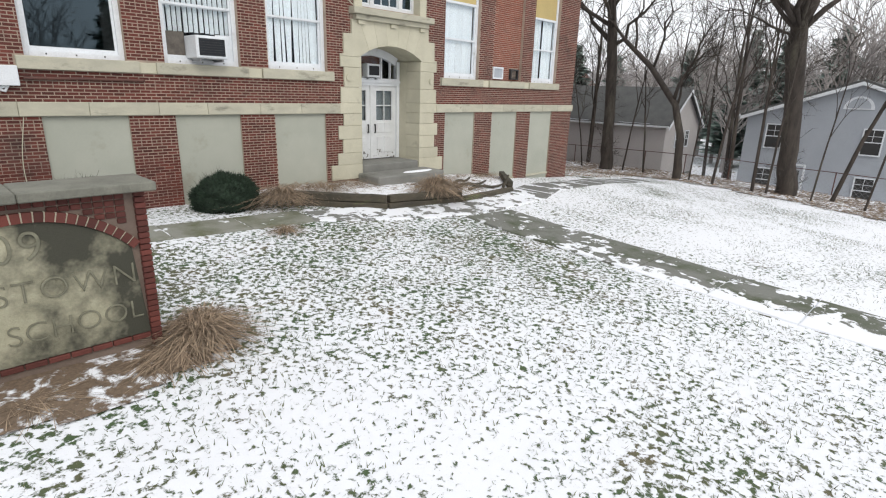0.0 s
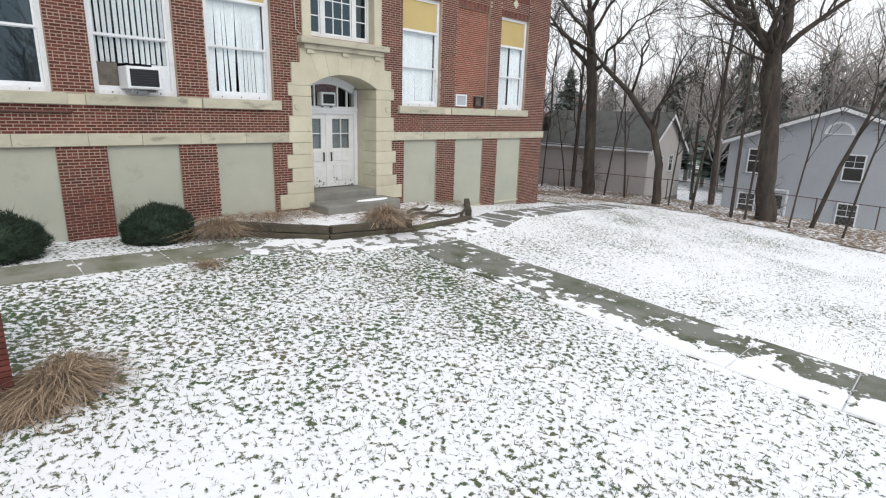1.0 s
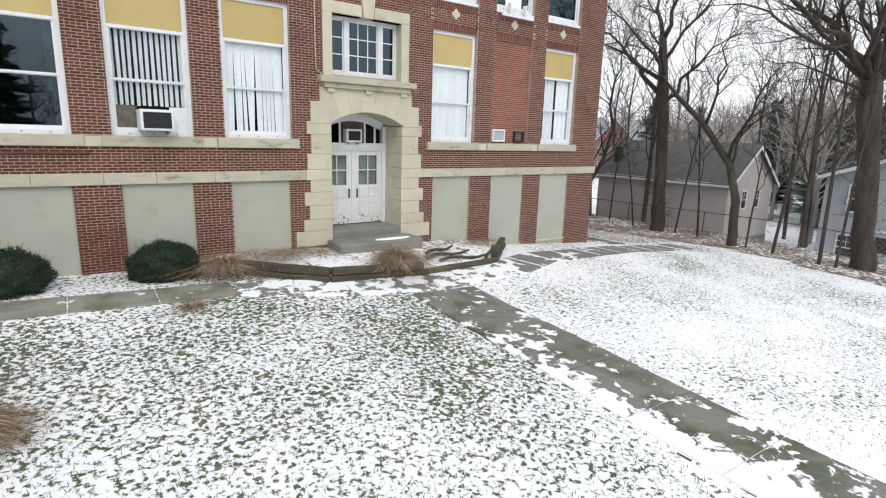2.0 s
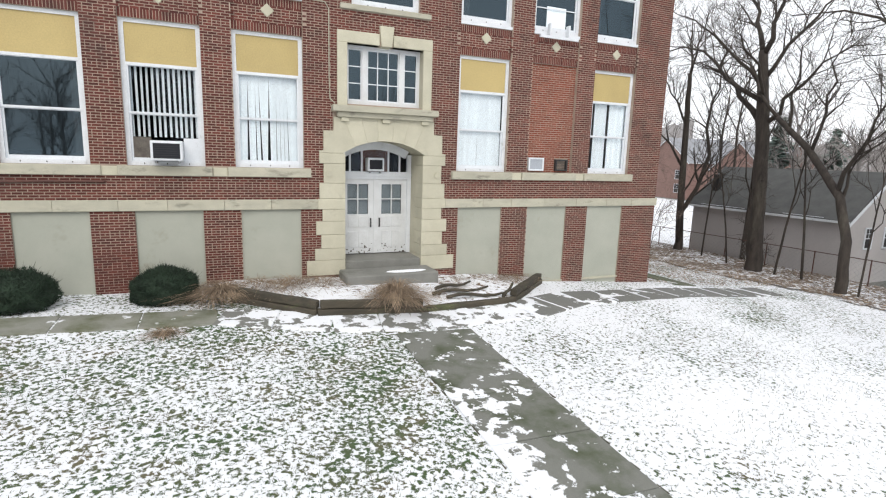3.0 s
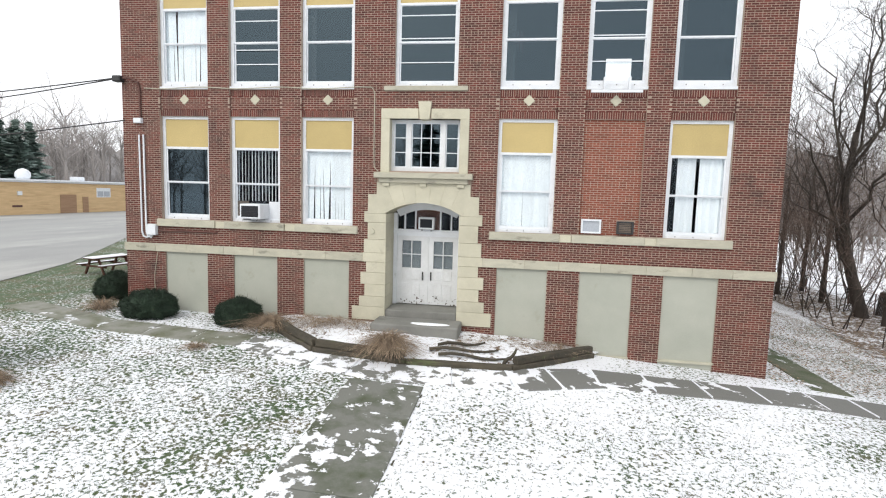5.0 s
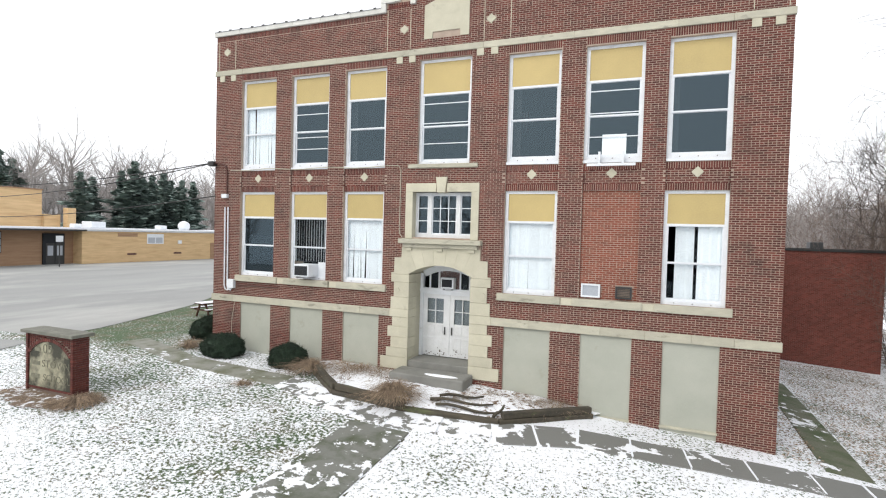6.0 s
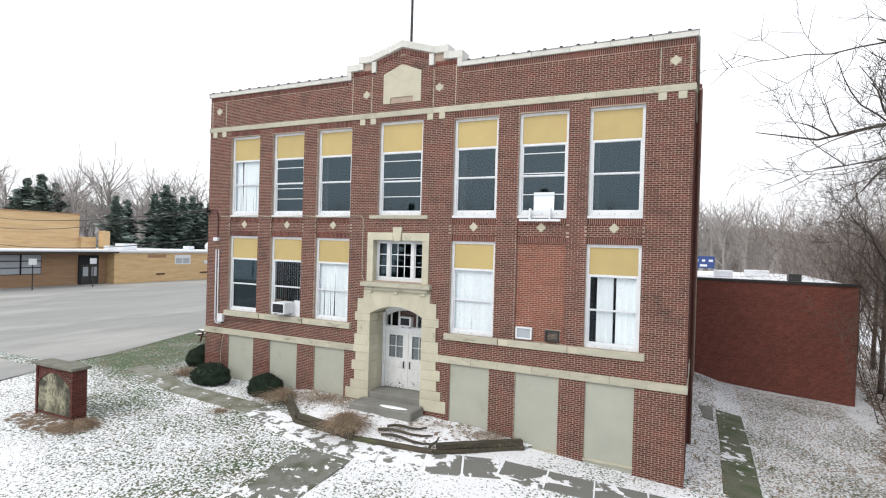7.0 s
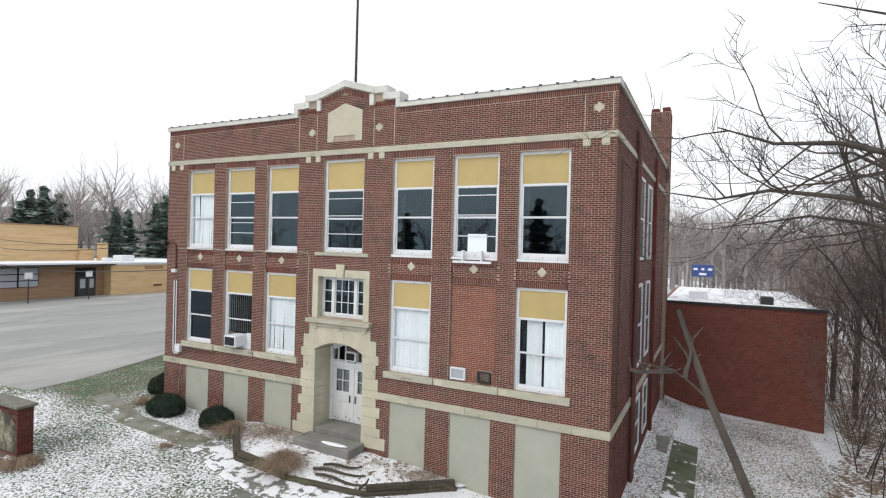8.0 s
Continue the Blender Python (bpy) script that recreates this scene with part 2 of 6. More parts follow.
M_RUST = material("rusty_pipe", (0.13, 0.06, 0.045), (0.08, 0.04, 0.035), rough=0.8, bump=0.2)
M_SNOW = material("snow", (0.88, 0.9, 0.93), (0.82, 0.85, 0.9), scale=3, fine=30, bump=0.3)
M_SIGN = material("carved_sandstone", (0.42, 0.40, 0.29), (0.31, 0.30, 0.21), scale=3, fine=60, bump=0.5, stain=(0.05, 0.05, 0.036), stain_scale=1.15, stain_at=0.37)


def lawn_cover(n, ln, geo, math_):
    """More grass shows close to the school on the open side, less to the east of the walk."""
    sep = n.new("ShaderNodeSeparateXYZ")
    ln.new(geo.outputs["Position"], sep.inputs[0])
    near = n.new("ShaderNodeMapRange")
    near.inputs["From Min"].default_value, near.inputs["From Max"].default_value = -12.5, -4.5
    near.inputs["To Min"].default_value, near.inputs["To Max"].default_value = 0.085, 0.03
    ln.new(sep.outputs["Y"], near.inputs["Value"])
    east = n.new("ShaderNodeMapRange")
    east.inputs["From Min"].default_value, east.inputs["From Max"].default_value = -1.5, 1.5
    east.inputs["To Min"].default_value, east.inputs["To Max"].default_value = 0.0, 0.03
    ln.new(sep.outputs["X"], east.inputs["Value"])

    def span(axis, a, b, top):
        r = n.new("ShaderNodeMapRange")
        r.inputs["From Min"].default_value, r.inputs["From Max"].default_value = a, b
        r.inputs["To Min"].default_value, r.inputs["To Max"].default_value = 0.0, top
        ln.new(sep.outputs[axis], r.inputs["Value"])
        return r.outputs[0]
    verge = math_("MULTIPLY", span("X", -8.5, -13.0, -0.13), span("Y", -5.5, -1.5, 1.0))
    side_yard = math_("MULTIPLY", span("X", 10.3, 11.5, -0.01), span("Y", -0.8, 1.5, 1.0))
    return math_("ADD", math_("ADD", near.outputs[0], east.outputs[0]), math_("ADD", verge, side_yard))


M_LAWN = snowy("thin_snow_on_lawn", (0.034, 0.072, 0.03), (0.085, 0.13, 0.05), lawn_cover, scale=12.0, patch=0.3, spread=0.045, leaf=(0.13, 0.115, 0.065), fine=90.0)
M_LITTER = snowy("leaf_litter_with_snow", (0.10, 0.072, 0.05), (0.21, 0.15, 0.10), 0.4, scale=5.0, patch=0.5, fine=25)
M_YARD = snowy("snowy_yard", (0.12, 0.10, 0.06), (0.2, 0.17, 0.1), 0.86, scale=2.0)


def walk_cover(n, ln, geo, math_):
    """Snow lies thick on the west half of the walk further from the school."""
    sep = n.new("ShaderNodeSeparateXYZ")
    ln.new(geo.outputs["Position"], sep.inputs[0])
    side = n.new("ShaderNodeMapRange")
    side.inputs["From Min"].default_value, side.inputs["From Max"].default_value = -0.95, -0.1
    side.inputs["To Min"].default_value, side.inputs["To Max"].default_value = 0.26, -0.05
    ln.new(sep.outputs["X"], side.inputs["Value"])
    far = n.new("ShaderNodeMapRange")
    far.inputs["From Min"].default_value, far.inputs["From Max"].default_value = -5.5, -9.5
    ln.new(sep.outputs["Y"], far.inputs["Value"])
    end = n.new("ShaderNodeMapRange")
    end.inputs["From Min"].default_value, end.inputs["From Max"].default_value = -6.0, -12.5
    end.inputs["To Max"].default_value = 0.11
    ln.new(sep.outputs["Y"], end.inputs["Value"])
    return math_("ADD", math_("ADD", math_("MULTIPLY", side.outputs[0], far.outputs[0]), end.outputs[0]), -0.115)


M_WALK = snowy("concrete_with_snow", (0.15, 0.155, 0.14), (0.21, 0.215, 0.19), walk_cover, scale=3.2, patch=0.9, spread=0.02, leaf=(0.065, 0.08, 0.04))
M_MOSS = snowy("mossy_wet_concrete", (0.09, 0.10, 0.055), (0.15, 0.155, 0.12), 0.22, scale=1.6, patch=0.5, spread=0.02, leaf=(0.045, 0.075, 0.02))
M_SOIL = material("dark_wet_soil", (0.05, 0.045, 0.032), (0.09, 0.085, 0.05), scale=6, fine=50, bump=0.4)
M_WING = material("dark_red_brick", (0.20, 0.056, 0.04), (0.16, 0.046, 0.034), scale=0.8, rough=0.9, fine=60, bump=0.3, island=0.3)
M_WING_MORTAR = material("dirty_red_mortar", (0.25, 0.12, 0.095), (0.20, 0.095, 0.075), scale=2, fine=60, bump=0.2)
M_TWIG = material("brown_twigs", (0.17, 0.125, 0.10), (0.11, 0.08, 0.065), scale=2, bump=0, island=0.3)
M_WALK_EAST = snowy("swept_concrete", (0.15, 0.155, 0.145), (0.20, 0.20, 0.185), 0.2, scale=1.6, patch=0.4, spread=0.015)
M_WALK_MID = snowy("snowed_concrete", (0.16, 0.165, 0.15), (0.22, 0.22, 0.20), 0.62, scale=2.6, patch=0.6, spread=0.02)
M_BED = snowy("snowy_soil", (0.09, 0.06, 0.04), (0.2, 0.13, 0.08), 0.74, scale=6.0, patch=0.8)
M_PATH = snowy("mossy_concrete", (0.22, 0.225, 0.19), (0.28, 0.28, 0.245), 0.05, scale=1.2, patch=0.4, spread=0.03, leaf=(0.12, 0.13, 0.075))
# Brick and roof paled in colour to imitate haze on far houses.
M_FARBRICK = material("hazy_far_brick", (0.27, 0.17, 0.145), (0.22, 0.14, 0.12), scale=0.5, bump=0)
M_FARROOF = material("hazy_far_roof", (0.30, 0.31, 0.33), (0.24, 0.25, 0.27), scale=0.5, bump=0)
# Ridge colour has the far haze mixed in; no air is modelled.
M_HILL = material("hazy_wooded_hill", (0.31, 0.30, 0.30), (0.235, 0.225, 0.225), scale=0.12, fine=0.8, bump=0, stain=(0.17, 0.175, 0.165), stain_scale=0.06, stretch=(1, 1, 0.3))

# ---- ground ----
def sheet(name, xs, ys, lift, material, label, category, keep=None, parent=None, kind="structure", wobble=0.0):
    xs, ys = list(xs), list(ys)
    verts = [(x, y, float(gz(x, y)) + lift + (wobble * noise.noise((x * 1.7, y * 1.7, 0.3)) if wobble else 0)) for y in ys for x in xs]
    nx = len(xs)
    faces = []
    for j in range(len(ys) - 1):
        for i in range(nx - 1):
            cx, cy = (xs[i] + xs[i + 1]) / 2, (ys[j] + ys[j + 1]) / 2
            if keep is None or keep(cx, cy):
                a = j * nx + i
                faces.append((a, a + 1, a + nx + 1, a + nx))
    ob = part(name, (verts, faces), material, parent, smooth=True)
    if parent is None:
        tagged(ob, label, category, kind=kind)
    return ob


def spaced(knots):
    out = []
    for a, b, step in knots:
        k = max(1, round((b - a) / step))
        out += [a + (b - a) * i / k for i in range(k)]
    return out + [knots[-1][1]]


GXS = spaced([(-400, -60, 40), (-60, -16, 3), (-16, 24, 0.5), (24, 60, 2), (60, 400, 40)])
GYS = spaced([(-400, -40, 40), (-40, -20, 2), (-20, 4, 0.5), (4, 40, 2), (40, 400, 40)])
sheet("ground", GXS, GYS, 0.0, M_LAWN, "lawn with thin patchy snow and short winter grass", "lawn", wobble=0.02)


def litter_edge(y):
    return float(np.interp(y, [-30, -11, -8, -4, -0.5, 2.6, 8.6, 20, 40], [15.5, 16.6, 17.6, 18.4, 17.6, 17.0, 17.4, 20.0, 21])) + 0.5 * noise.noise((y * 0.8, 3.1, 0))


sheet("leaf_litter", spaced([(13, 26, 0.4)]), spaced([(-32, 60, 0.4)]), 0.03, M_LITTER, "brown fallen leaves dusted with snow below the trees", "leaf litter", keep=lambda x, y: x > litter_edge(y), wobble=0.05)
sheet("snowy_yard", spaced([(26, 120, 4)]), spaced([(-60, 120, 4)]), 0.03, M_YARD, "open back yards under snow", "yard", wobble=0.02)


def lot_edge(y):
    return float(np.interp(y, [-40, -5, 0.2, 7.7, 14, 60], [-15.6, -17.0, -17.4, -20.0, -23.5, -50]))


def quad_strip(name, left, right, ys, lift, material, label, category):
    verts, faces = [], []
    for y in ys:
        a, b = left(y), right(y)
        for k in range(9):
            x = lerp(a, b, k / 8)
            verts.append((x, y, float(gz(x, y)) + lift))
    for j in range(len(ys) - 1):
        for k in range(8):
            i = j * 9 + k
            faces.append((i, i + 1, i + 10, i + 9))
    return tagged(part(name, (verts, faces), material, smooth=True), label, category, kind="structure")


quad_strip("parking_lot", lambda y: -130.0, lot_edge, spaced([(-60, 110, 2.0)]), 0.025, M_ASPHALT, "wide grey worn asphalt parking lot with damp streaks", "parking lot")

# ---- school: front wall with openings ----
HALF, DEPTH, TOP = 10.34, 20.0, 14.37
BAYS = [-8.10, -5.61, -3.15, 3.14, 5.65, 8.07]
WIN_HALF, PANEL_HALF = 0.87, 0.77
R1, R2 = (4.51, 7.93), (8.89, 12.45)
BELT = (3.40, 3.67)
SILL = (4.27, 4.51)
BAND = (12.74, 12.95)

school = thing("school_building", pose(0, 0, 0), "two-storey red brick school with limestone trim and stepped parapet", "school building")


def relief_wall(name, xs, zs, depth_of, back, material, parent):
    """A wall whose front lies at a depth that depends on the cell; None is an opening."""
    xs, zs = sorted(set(xs)), sorted(set(zs))
    nx, nz = len(xs) - 1, len(zs) - 1
    d = [[depth_of((xs[i] + xs[i + 1]) / 2, (zs[j] + zs[j + 1]) / 2) for j in range(nz)] for i in range(nx)]
    verts, faces = [], []

    def quad(*p):
        n = len(verts)
        verts.extend(p)
        faces.append((n, n + 1, n + 2, n + 3))

    def at(i, j):
        return d[i][j] if 0 <= i < nx and 0 <= j < nz and d[i][j] is not None else back
    for i in range(nx):
        for j in range(nz):
            x0, x1, z0, z1 = xs[i], xs[i + 1], zs[j], zs[j + 1]
            e = at(i, j)
            if e < back:
                quad((x0, e, z0), (x1, e, z0), (x1, e, z1), (x0, e, z1))
                quad((x0, back, z1), (x1, back, z1), (x1, back, z0), (x0, back, z0))
            for ii, jj, p, q in ((i - 1, j, (x0, z1), (x0, z0)), (i + 1, j, (x1, z0), (x1, z1)), (i, j - 1, (x0, z0), (x1, z0)), (i, j + 1, (x1, z1), (x0, z1))):
                o = at(ii, jj)
                if o > e:
                    quad((p[0], e, p[1]), (p[0], o, p[1]), (q[0], o, q[1]), (q[0], e, q[1]))
    return part(name, (verts, faces), material, parent)


RECESS = 0.06
WALL = 0.45


def front_depth(x, z):
    for c in BAYS:
        if abs(x - c) < WIN_HALF:
            if R2[0] < z < R2[1] or (R1[0] < z < R1[1] and c != 5.65):
                return None
            if R1[0] < z < R2[0]:
                return RECESS + (0.05 if z < R1[1] and c == 5.65 else 0)
            if z < BELT[0] and abs(x - c) < PANEL_HALF:
                return RECESS + 0.05
    if abs(x) < 0.98 and R2[0] < z < 12.56:
        return None
    if abs(x) < 1.12 and 6.3 < z < 7.9:
        return None
    if abs(x) < 1.22 and z < 5.32:
        return None
    return 0.0


cut_x = [-HALF, HALF, -0.98, 0.98, -1.12, 1.12, -1.22, 1.22]
for c in BAYS:
    cut_x += [c - WIN_HALF, c + WIN_HALF, c - PANEL_HALF, c + PANEL_HALF]
wall_front = relief_wall("wall_front", cut_x, [-1.0, BELT[0], R1[0], R1[1], R2[0], R2[1], 12.56, 6.3, 7.9, 5.32, TOP], front_depth, WALL, M_MORTAR, school)
PARAPET = [(-2.53, TOP), (-2.53, 14.70), (-1.97, 14.70), (-1.97, 14.98), (-1.42, 14.98), (0, 15.40), (1.42, 14.98), (1.97, 14.98), (1.97, 14.70), (2.53, 14.70), (2.53, TOP)]
part("parapet_core", prism(PARAPET, 0.0, WALL), M_MORTAR, school)
part("wall_east", boxes((HALF - 0.4, HALF, WALL, DEPTH, -1.0, TOP - 0.02)), M_BRICK, school)
part("wall_west", boxes((-HALF, -HALF + 0.4, WALL, DEPTH, -1.0, TOP - 0.02)), M_BRICK, school)
part("wall_back", boxes((-HALF + 0.4, HALF - 0.4, DEPTH - 0.4, DEPTH, -1.0, TOP - 0.02)), M_BRICK, school)
part("roof", boxes((-HALF + 0.4, HALF - 0.4, WALL, DEPTH - 0.4, 13.2, 13.5)), M_SHINGLE, school)
# Added floors and walls close the rooms; their near-black colour imitates lack of light.
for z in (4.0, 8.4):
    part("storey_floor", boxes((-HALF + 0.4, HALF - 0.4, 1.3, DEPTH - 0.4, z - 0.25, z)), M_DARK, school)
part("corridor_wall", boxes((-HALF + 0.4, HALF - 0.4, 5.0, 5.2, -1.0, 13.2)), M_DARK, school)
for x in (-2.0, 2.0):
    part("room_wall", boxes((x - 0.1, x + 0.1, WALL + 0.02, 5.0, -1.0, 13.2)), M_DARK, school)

# ---- school: limestone trim ----
def stone(name, bm, m=M_STONE, bevel=0.008, label=""):
    if bevel:
        bmesh.ops.bevel(bm, geom=list(bm.edges), offset=bevel, segments=1, affect="EDGES")
    return part(name, bm, m, school, label)


def course_of_stones(name, x0, x1, z0, z1, y0, y1, length, m):
    k = max(1, round((x1 - x0) / length))
    cuts = [x0 + (x1 - x0) * i / k + (0.12 * rnd.uniform(-1, 1) if 0 < i < k else 0) for i in range(k + 1)]
    for a, b in zip(cuts, cuts[1:]):
        stone(name, boxes((a + 0.003, b - 0.003, y0 + rnd.uniform(-0.003, 0.003), y1, z0, z1)), m)


for a, b in ((-HALF - 0.05, -1.92), (1.92, HALF + 0.05)):
    course_of_stones("belt_stone", a, b, *BELT, -0.055, 0.2, 1.3, M_STONE_GREY)
for sgn in (-1, 1):
    for c in (3.16, 5.63, 8.07):
        a, b = sorted((sgn * (c - 1.05), sgn * (c + 1.05)))
        stone("sill_stone", boxes((a, b, -0.09, 0.3, SILL[0], SILL[1] - 0.004)), M_STONE_GREY)
    for c in (4.395, 6.85):
        a, b = sorted((sgn * (c - 0.175), sgn * (c + 0.175)))
        stone("sill_band_stone", boxes((a, b, -0.03, 0.2, SILL[0], SILL[1] - 0.02)), M_STONE)
    for p in (1.27, 1.77, 9.42, 10.0):
        stone("pendant_block", boxes((sgn * p - 0.125, sgn * p + 0.125, -0.04, 0.1, 12.5, BAND[0])), M_STONE)
course_of_stones("band_stone", -HALF - 0.04, HALF + 0.04, *BAND, -0.05, 0.2, 1.5, M_STONE_GREY)
stone("middle_window_sill", boxes((-1.3, 1.3, -0.08, 0.3, R2[0] - 0.14, R2[0] - 0.004)), M_STONE_GREY)


def diamond(x, z, r, y):
    bm = prism([(x - r, z), (x, z - r), (x + r, z), (x, z + r)], y - 0.03, y + 0.06)
    return stone("diamond_stone", bm, M_STONE, 0.006, "pale limestone diamond inlay")


for c in BAYS:
    diamond(c, 8.47, 0.17, RECESS)
for x in (-9.77, -1.62, 1.62, 9.77):
    diamond(x, 13.70, 0.17, 0.0)
stone("parapet_tablet", prism([(-0.84, 13.26), (-0.52, 13.26), (-0.52, 13.5), (0.52, 13.5), (0.52, 13.26), (0.84, 13.26), (0.84, 14.43), (0, 14.76), (-0.84, 14.43)], -0.03, 0.1), M_STONE, 0.01, "blank five-sided limestone tablet")

for x in (-10.2, -9.34, -2.3, -1.38, 1.38, 2.3, 9.34, 10.2):
    part("mortar_streak", boxes((x - 0.011, x + 0.011, -0.012, 0.01, 13.0, 14.15 if abs(x) > 3 else 14.4)), M_STONE, school, "pale leached mortar line")
# coping: flat lengths, then the stepped middle
for a, b in ((-HALF - 0.08, -2.53), (2.53, HALF + 0.08)):
    k = 6
    for i in range(k):
        p, q = lerp(a, b, i / k), lerp(a, b, (i + 1) / k)
        stone("coping_stone", boxes((p + 0.004, q - 0.004, -0.08, WALL + 0.06, TOP, TOP + 0.17)), M_COPING)
    part("coping_flashing", boxes((a, b, -0.1, WALL + 0.08, TOP + 0.17, TOP + 0.19)), M_STEEL, school, "grey metal coping flashing")
    for i in range(14):
        x = lerp(a, b, (i + 0.5) / 14)
        part("flashing_clip", boxes((x - 0.05, x + 0.05, -0.105, WALL + 0.085, TOP + 0.175, TOP + 0.225)), M_BLACK, school)
UP = 0.26
STEPS = [(-2.56, 14.70), (-1.99, 14.70), (-1.99, 14.98), (-1.42, 14.98), (0, 15.40), (1.42, 14.98), (1.99, 14.98), (1.99, 14.70), (2.56, 14.70)]
for (xa, za), (xb, zb) in zip(STEPS, STEPS[1:]):
    if abs(xa - xb) > 0.01:
        stone("coping_stone", prism([(xa, za), (xb, zb), (xb, zb + UP), (xa, za + UP)], -0.1, WALL + 0.06), M_COPING)
for s in (-1, 1):
    for x, z0, z1 in ((2.56, TOP, 14.70), (1.99, 14.72, 14.98), (1.38, 14.55, 14.98)):
        a, b = sorted((s * x, s * (x - 0.2)))
        stone("coping_return", boxes((a, b, -0.09, WALL + 0.05, z0, z1)), M_COPING)

# basement panels
for c in BAYS:
    base = 0.86 if c > 4 else (0.95 if c > 0 else 1.33)
    part("basement_panel", boxes((c - PANEL_HALF + 0.002, c + PANEL_HALF - 0.002, 0.045, 0.125, base - 0.9, BELT[0] - 0.003)), M_PANEL, school, "smooth grey-green cement infill panel")
    part("panel_ledge", boxes((c - PANEL_HALF - 0.02, c + PANEL_HALF + 0.02, -0.02, 0.12, base - 0.07, base)), M_STONE_GREY, school)

# ---- school: portal ----
QUOINS = [(5.55, 5.01, 1.76), (5.01, 4.66, 1.88), (4.66, 4.12, 1.76), (4.12, 3.69, 1.88), (3.69, 3.39, 1.92), (3.39, 3.05, 1.80), (3.05, 2.67, 1.98), (2.67, 2.28, 1.84), (2.28, 1.94, 2.02), (1.94, 1.50, 2.25)]
for s in (-1, 1):
    for top, bottom, out in QUOINS:
        inner = 1.16
        if top > 5.5:
            continue
        a, b = sorted((s * inner, s * out))
        stone("quoin", boxes((a, b, -0.05 + rnd.uniform(-0.004, 0.004), 0.62, max(bottom, 0.9) + 0.004, min(top, 4.95) - 0.003)), M_STONE, 0.006)
    a, b = sorted((s * 1.16, s * 1.5))
    stone("portal_return", boxes((a, b, 0.625, 1.4, 1.5, 4.95)), M_STONE)
ARC_R, ARC_Z = 2.196, 3.124
JOINTS = [-33.7, -23.5, -14.2, -5.2, 5.2, 14.2, 23.5, 33.7]
for a, b in zip(JOINTS, JOINTS[1:]):
    inner = [(ARC_R * math.sin(radians(lerp(a, b, k / 5))), ARC_Z + ARC_R * math.cos(radians(lerp(a, b, k / 5)))) for k in range(6)]
    top = 5.93
    if a < -30:
        outer = [(math.tan(radians(b)) * (top - ARC_Z), top), (-1.48, top), (-1.48, 5.55), (-1.76, 5.55), (-1.76, 5.01), (-1.88, 5.01), (-1.88, 4.95)]
    elif b > 30:
        outer = [(1.88, 4.95), (1.88, 5.01), (1.76, 5.01), (1.76, 5.55), (1.48, 5.55), (1.48, top), (math.tan(radians(a)) * (top - ARC_Z), top)]
    else:
        outer = [(math.tan(radians(b)) * (top - ARC_Z), top), (math.tan(radians(a)) * (top - ARC_Z), top)]
    bm = prism(inner + outer, -0.05 - 0.004 * rnd.random(), 0.62)
    stone("voussoir", bm, M_STONE, 0.006)
soffit = [(ARC_R * math.sin(radians(k)), ARC_Z + ARC_R * math.cos(radians(k))) for k in np.linspace(-33.7, 33.7, 13)]
stone("portal_soffit", prism(soffit + [(1.5, 5.9), (-1.5, 5.9)], 0.625, 1.4), M_STONE, 0)
# balcony-like ledge and window surround
stone("ledge", boxes((-1.40, 1.40, -0.16, 0.3, 5.93, 6.07)), M_STONE_GREY, 0.012)
stone("ledge", boxes((-1.54, 1.54, -0.26, 0.4, 6.07, 6.24)), M_STONE_GREY, 0.015)
for x in (-1.18, 0.0, 1.18):
    stone("ledge_bracket", boxes((x - 0.11, x + 0.11, -0.12, 0.1, 5.82, 5.93)), M_STONE, 0.008)
for s in (-1, 1):
    a, b = sorted((s * 1.10, s * 1.38))
    stone("surround_jamb", boxes((a, b, -0.05, 0.4, 6.244, 7.9)), M_STONE, 0.012)
    part("rosette", prism([(s * 1.62 + 0.09 * math.cos(k), 4.38 + 0.09 * math.sin(k)) for k in np.linspace(0, 2 * math.pi, 15)[:-1]], -0.085, 0.0), M_STONE, school)
stone("surround_head", boxes((-1.38, -0.2, -0.05, 0.4, 7.9, 8.21)), M_STONE, 0.012)
stone("surround_head", boxes((0.2, 1.38, -0.05, 0.4, 7.9, 8.21)), M_STONE, 0.012)
stone("keystone", prism([(-0.15, 7.88), (0.15, 7.88), (0.21, 8.42), (-0.21, 8.42)], -0.09, 0.4), M_STONE, 0.012)

# ---- doors ----
DY = 1.0
door_frame = part("door_frame", boxes((-1.15, -1.03, DY - 0.06, DY + 0.1, 1.88, 4.95), (1.03, 1.15, DY - 0.06, DY + 0.1, 1.88, 4.95), (-1.03, 1.03, DY - 0.055, DY + 0.1, 4.2, 4.42), (-1.15, 1.15, DY - 0.1, DY - 0.063, 4.29, 4.36)), M_WHITE, school, "white painted timber door frame")
arch = [(2.215 * math.sin(radians(k)), ARC_Z + 2.215 * math.cos(radians(k))) for k in np.linspace(-29, 29, 11)]
arch_in = [(1.96 * math.sin(radians(k)), ARC_Z + 1.96 * math.cos(radians(k))) for k in np.linspace(29, -29, 11)]
bm = bmesh.new()
for i in range(10):
    quadp = [arch[i], arch[i + 1], arch_in[9 - i], arch_in[10 - i]]
    f = [bm.verts.new((x, DY - 0.06, z)) for x, z in quadp]
    g = [bm.verts.new((x, DY + 0.1, z)) for x, z in quadp]
    bm.faces.new(f)
    bm.faces.new(g[::-1])
    for k in range(4):
        bm.faces.new((f[k], f[(k + 1) % 4], g[(k + 1) % 4], g[k]))
part("arched_head", bm, M_WHITE, door_frame)
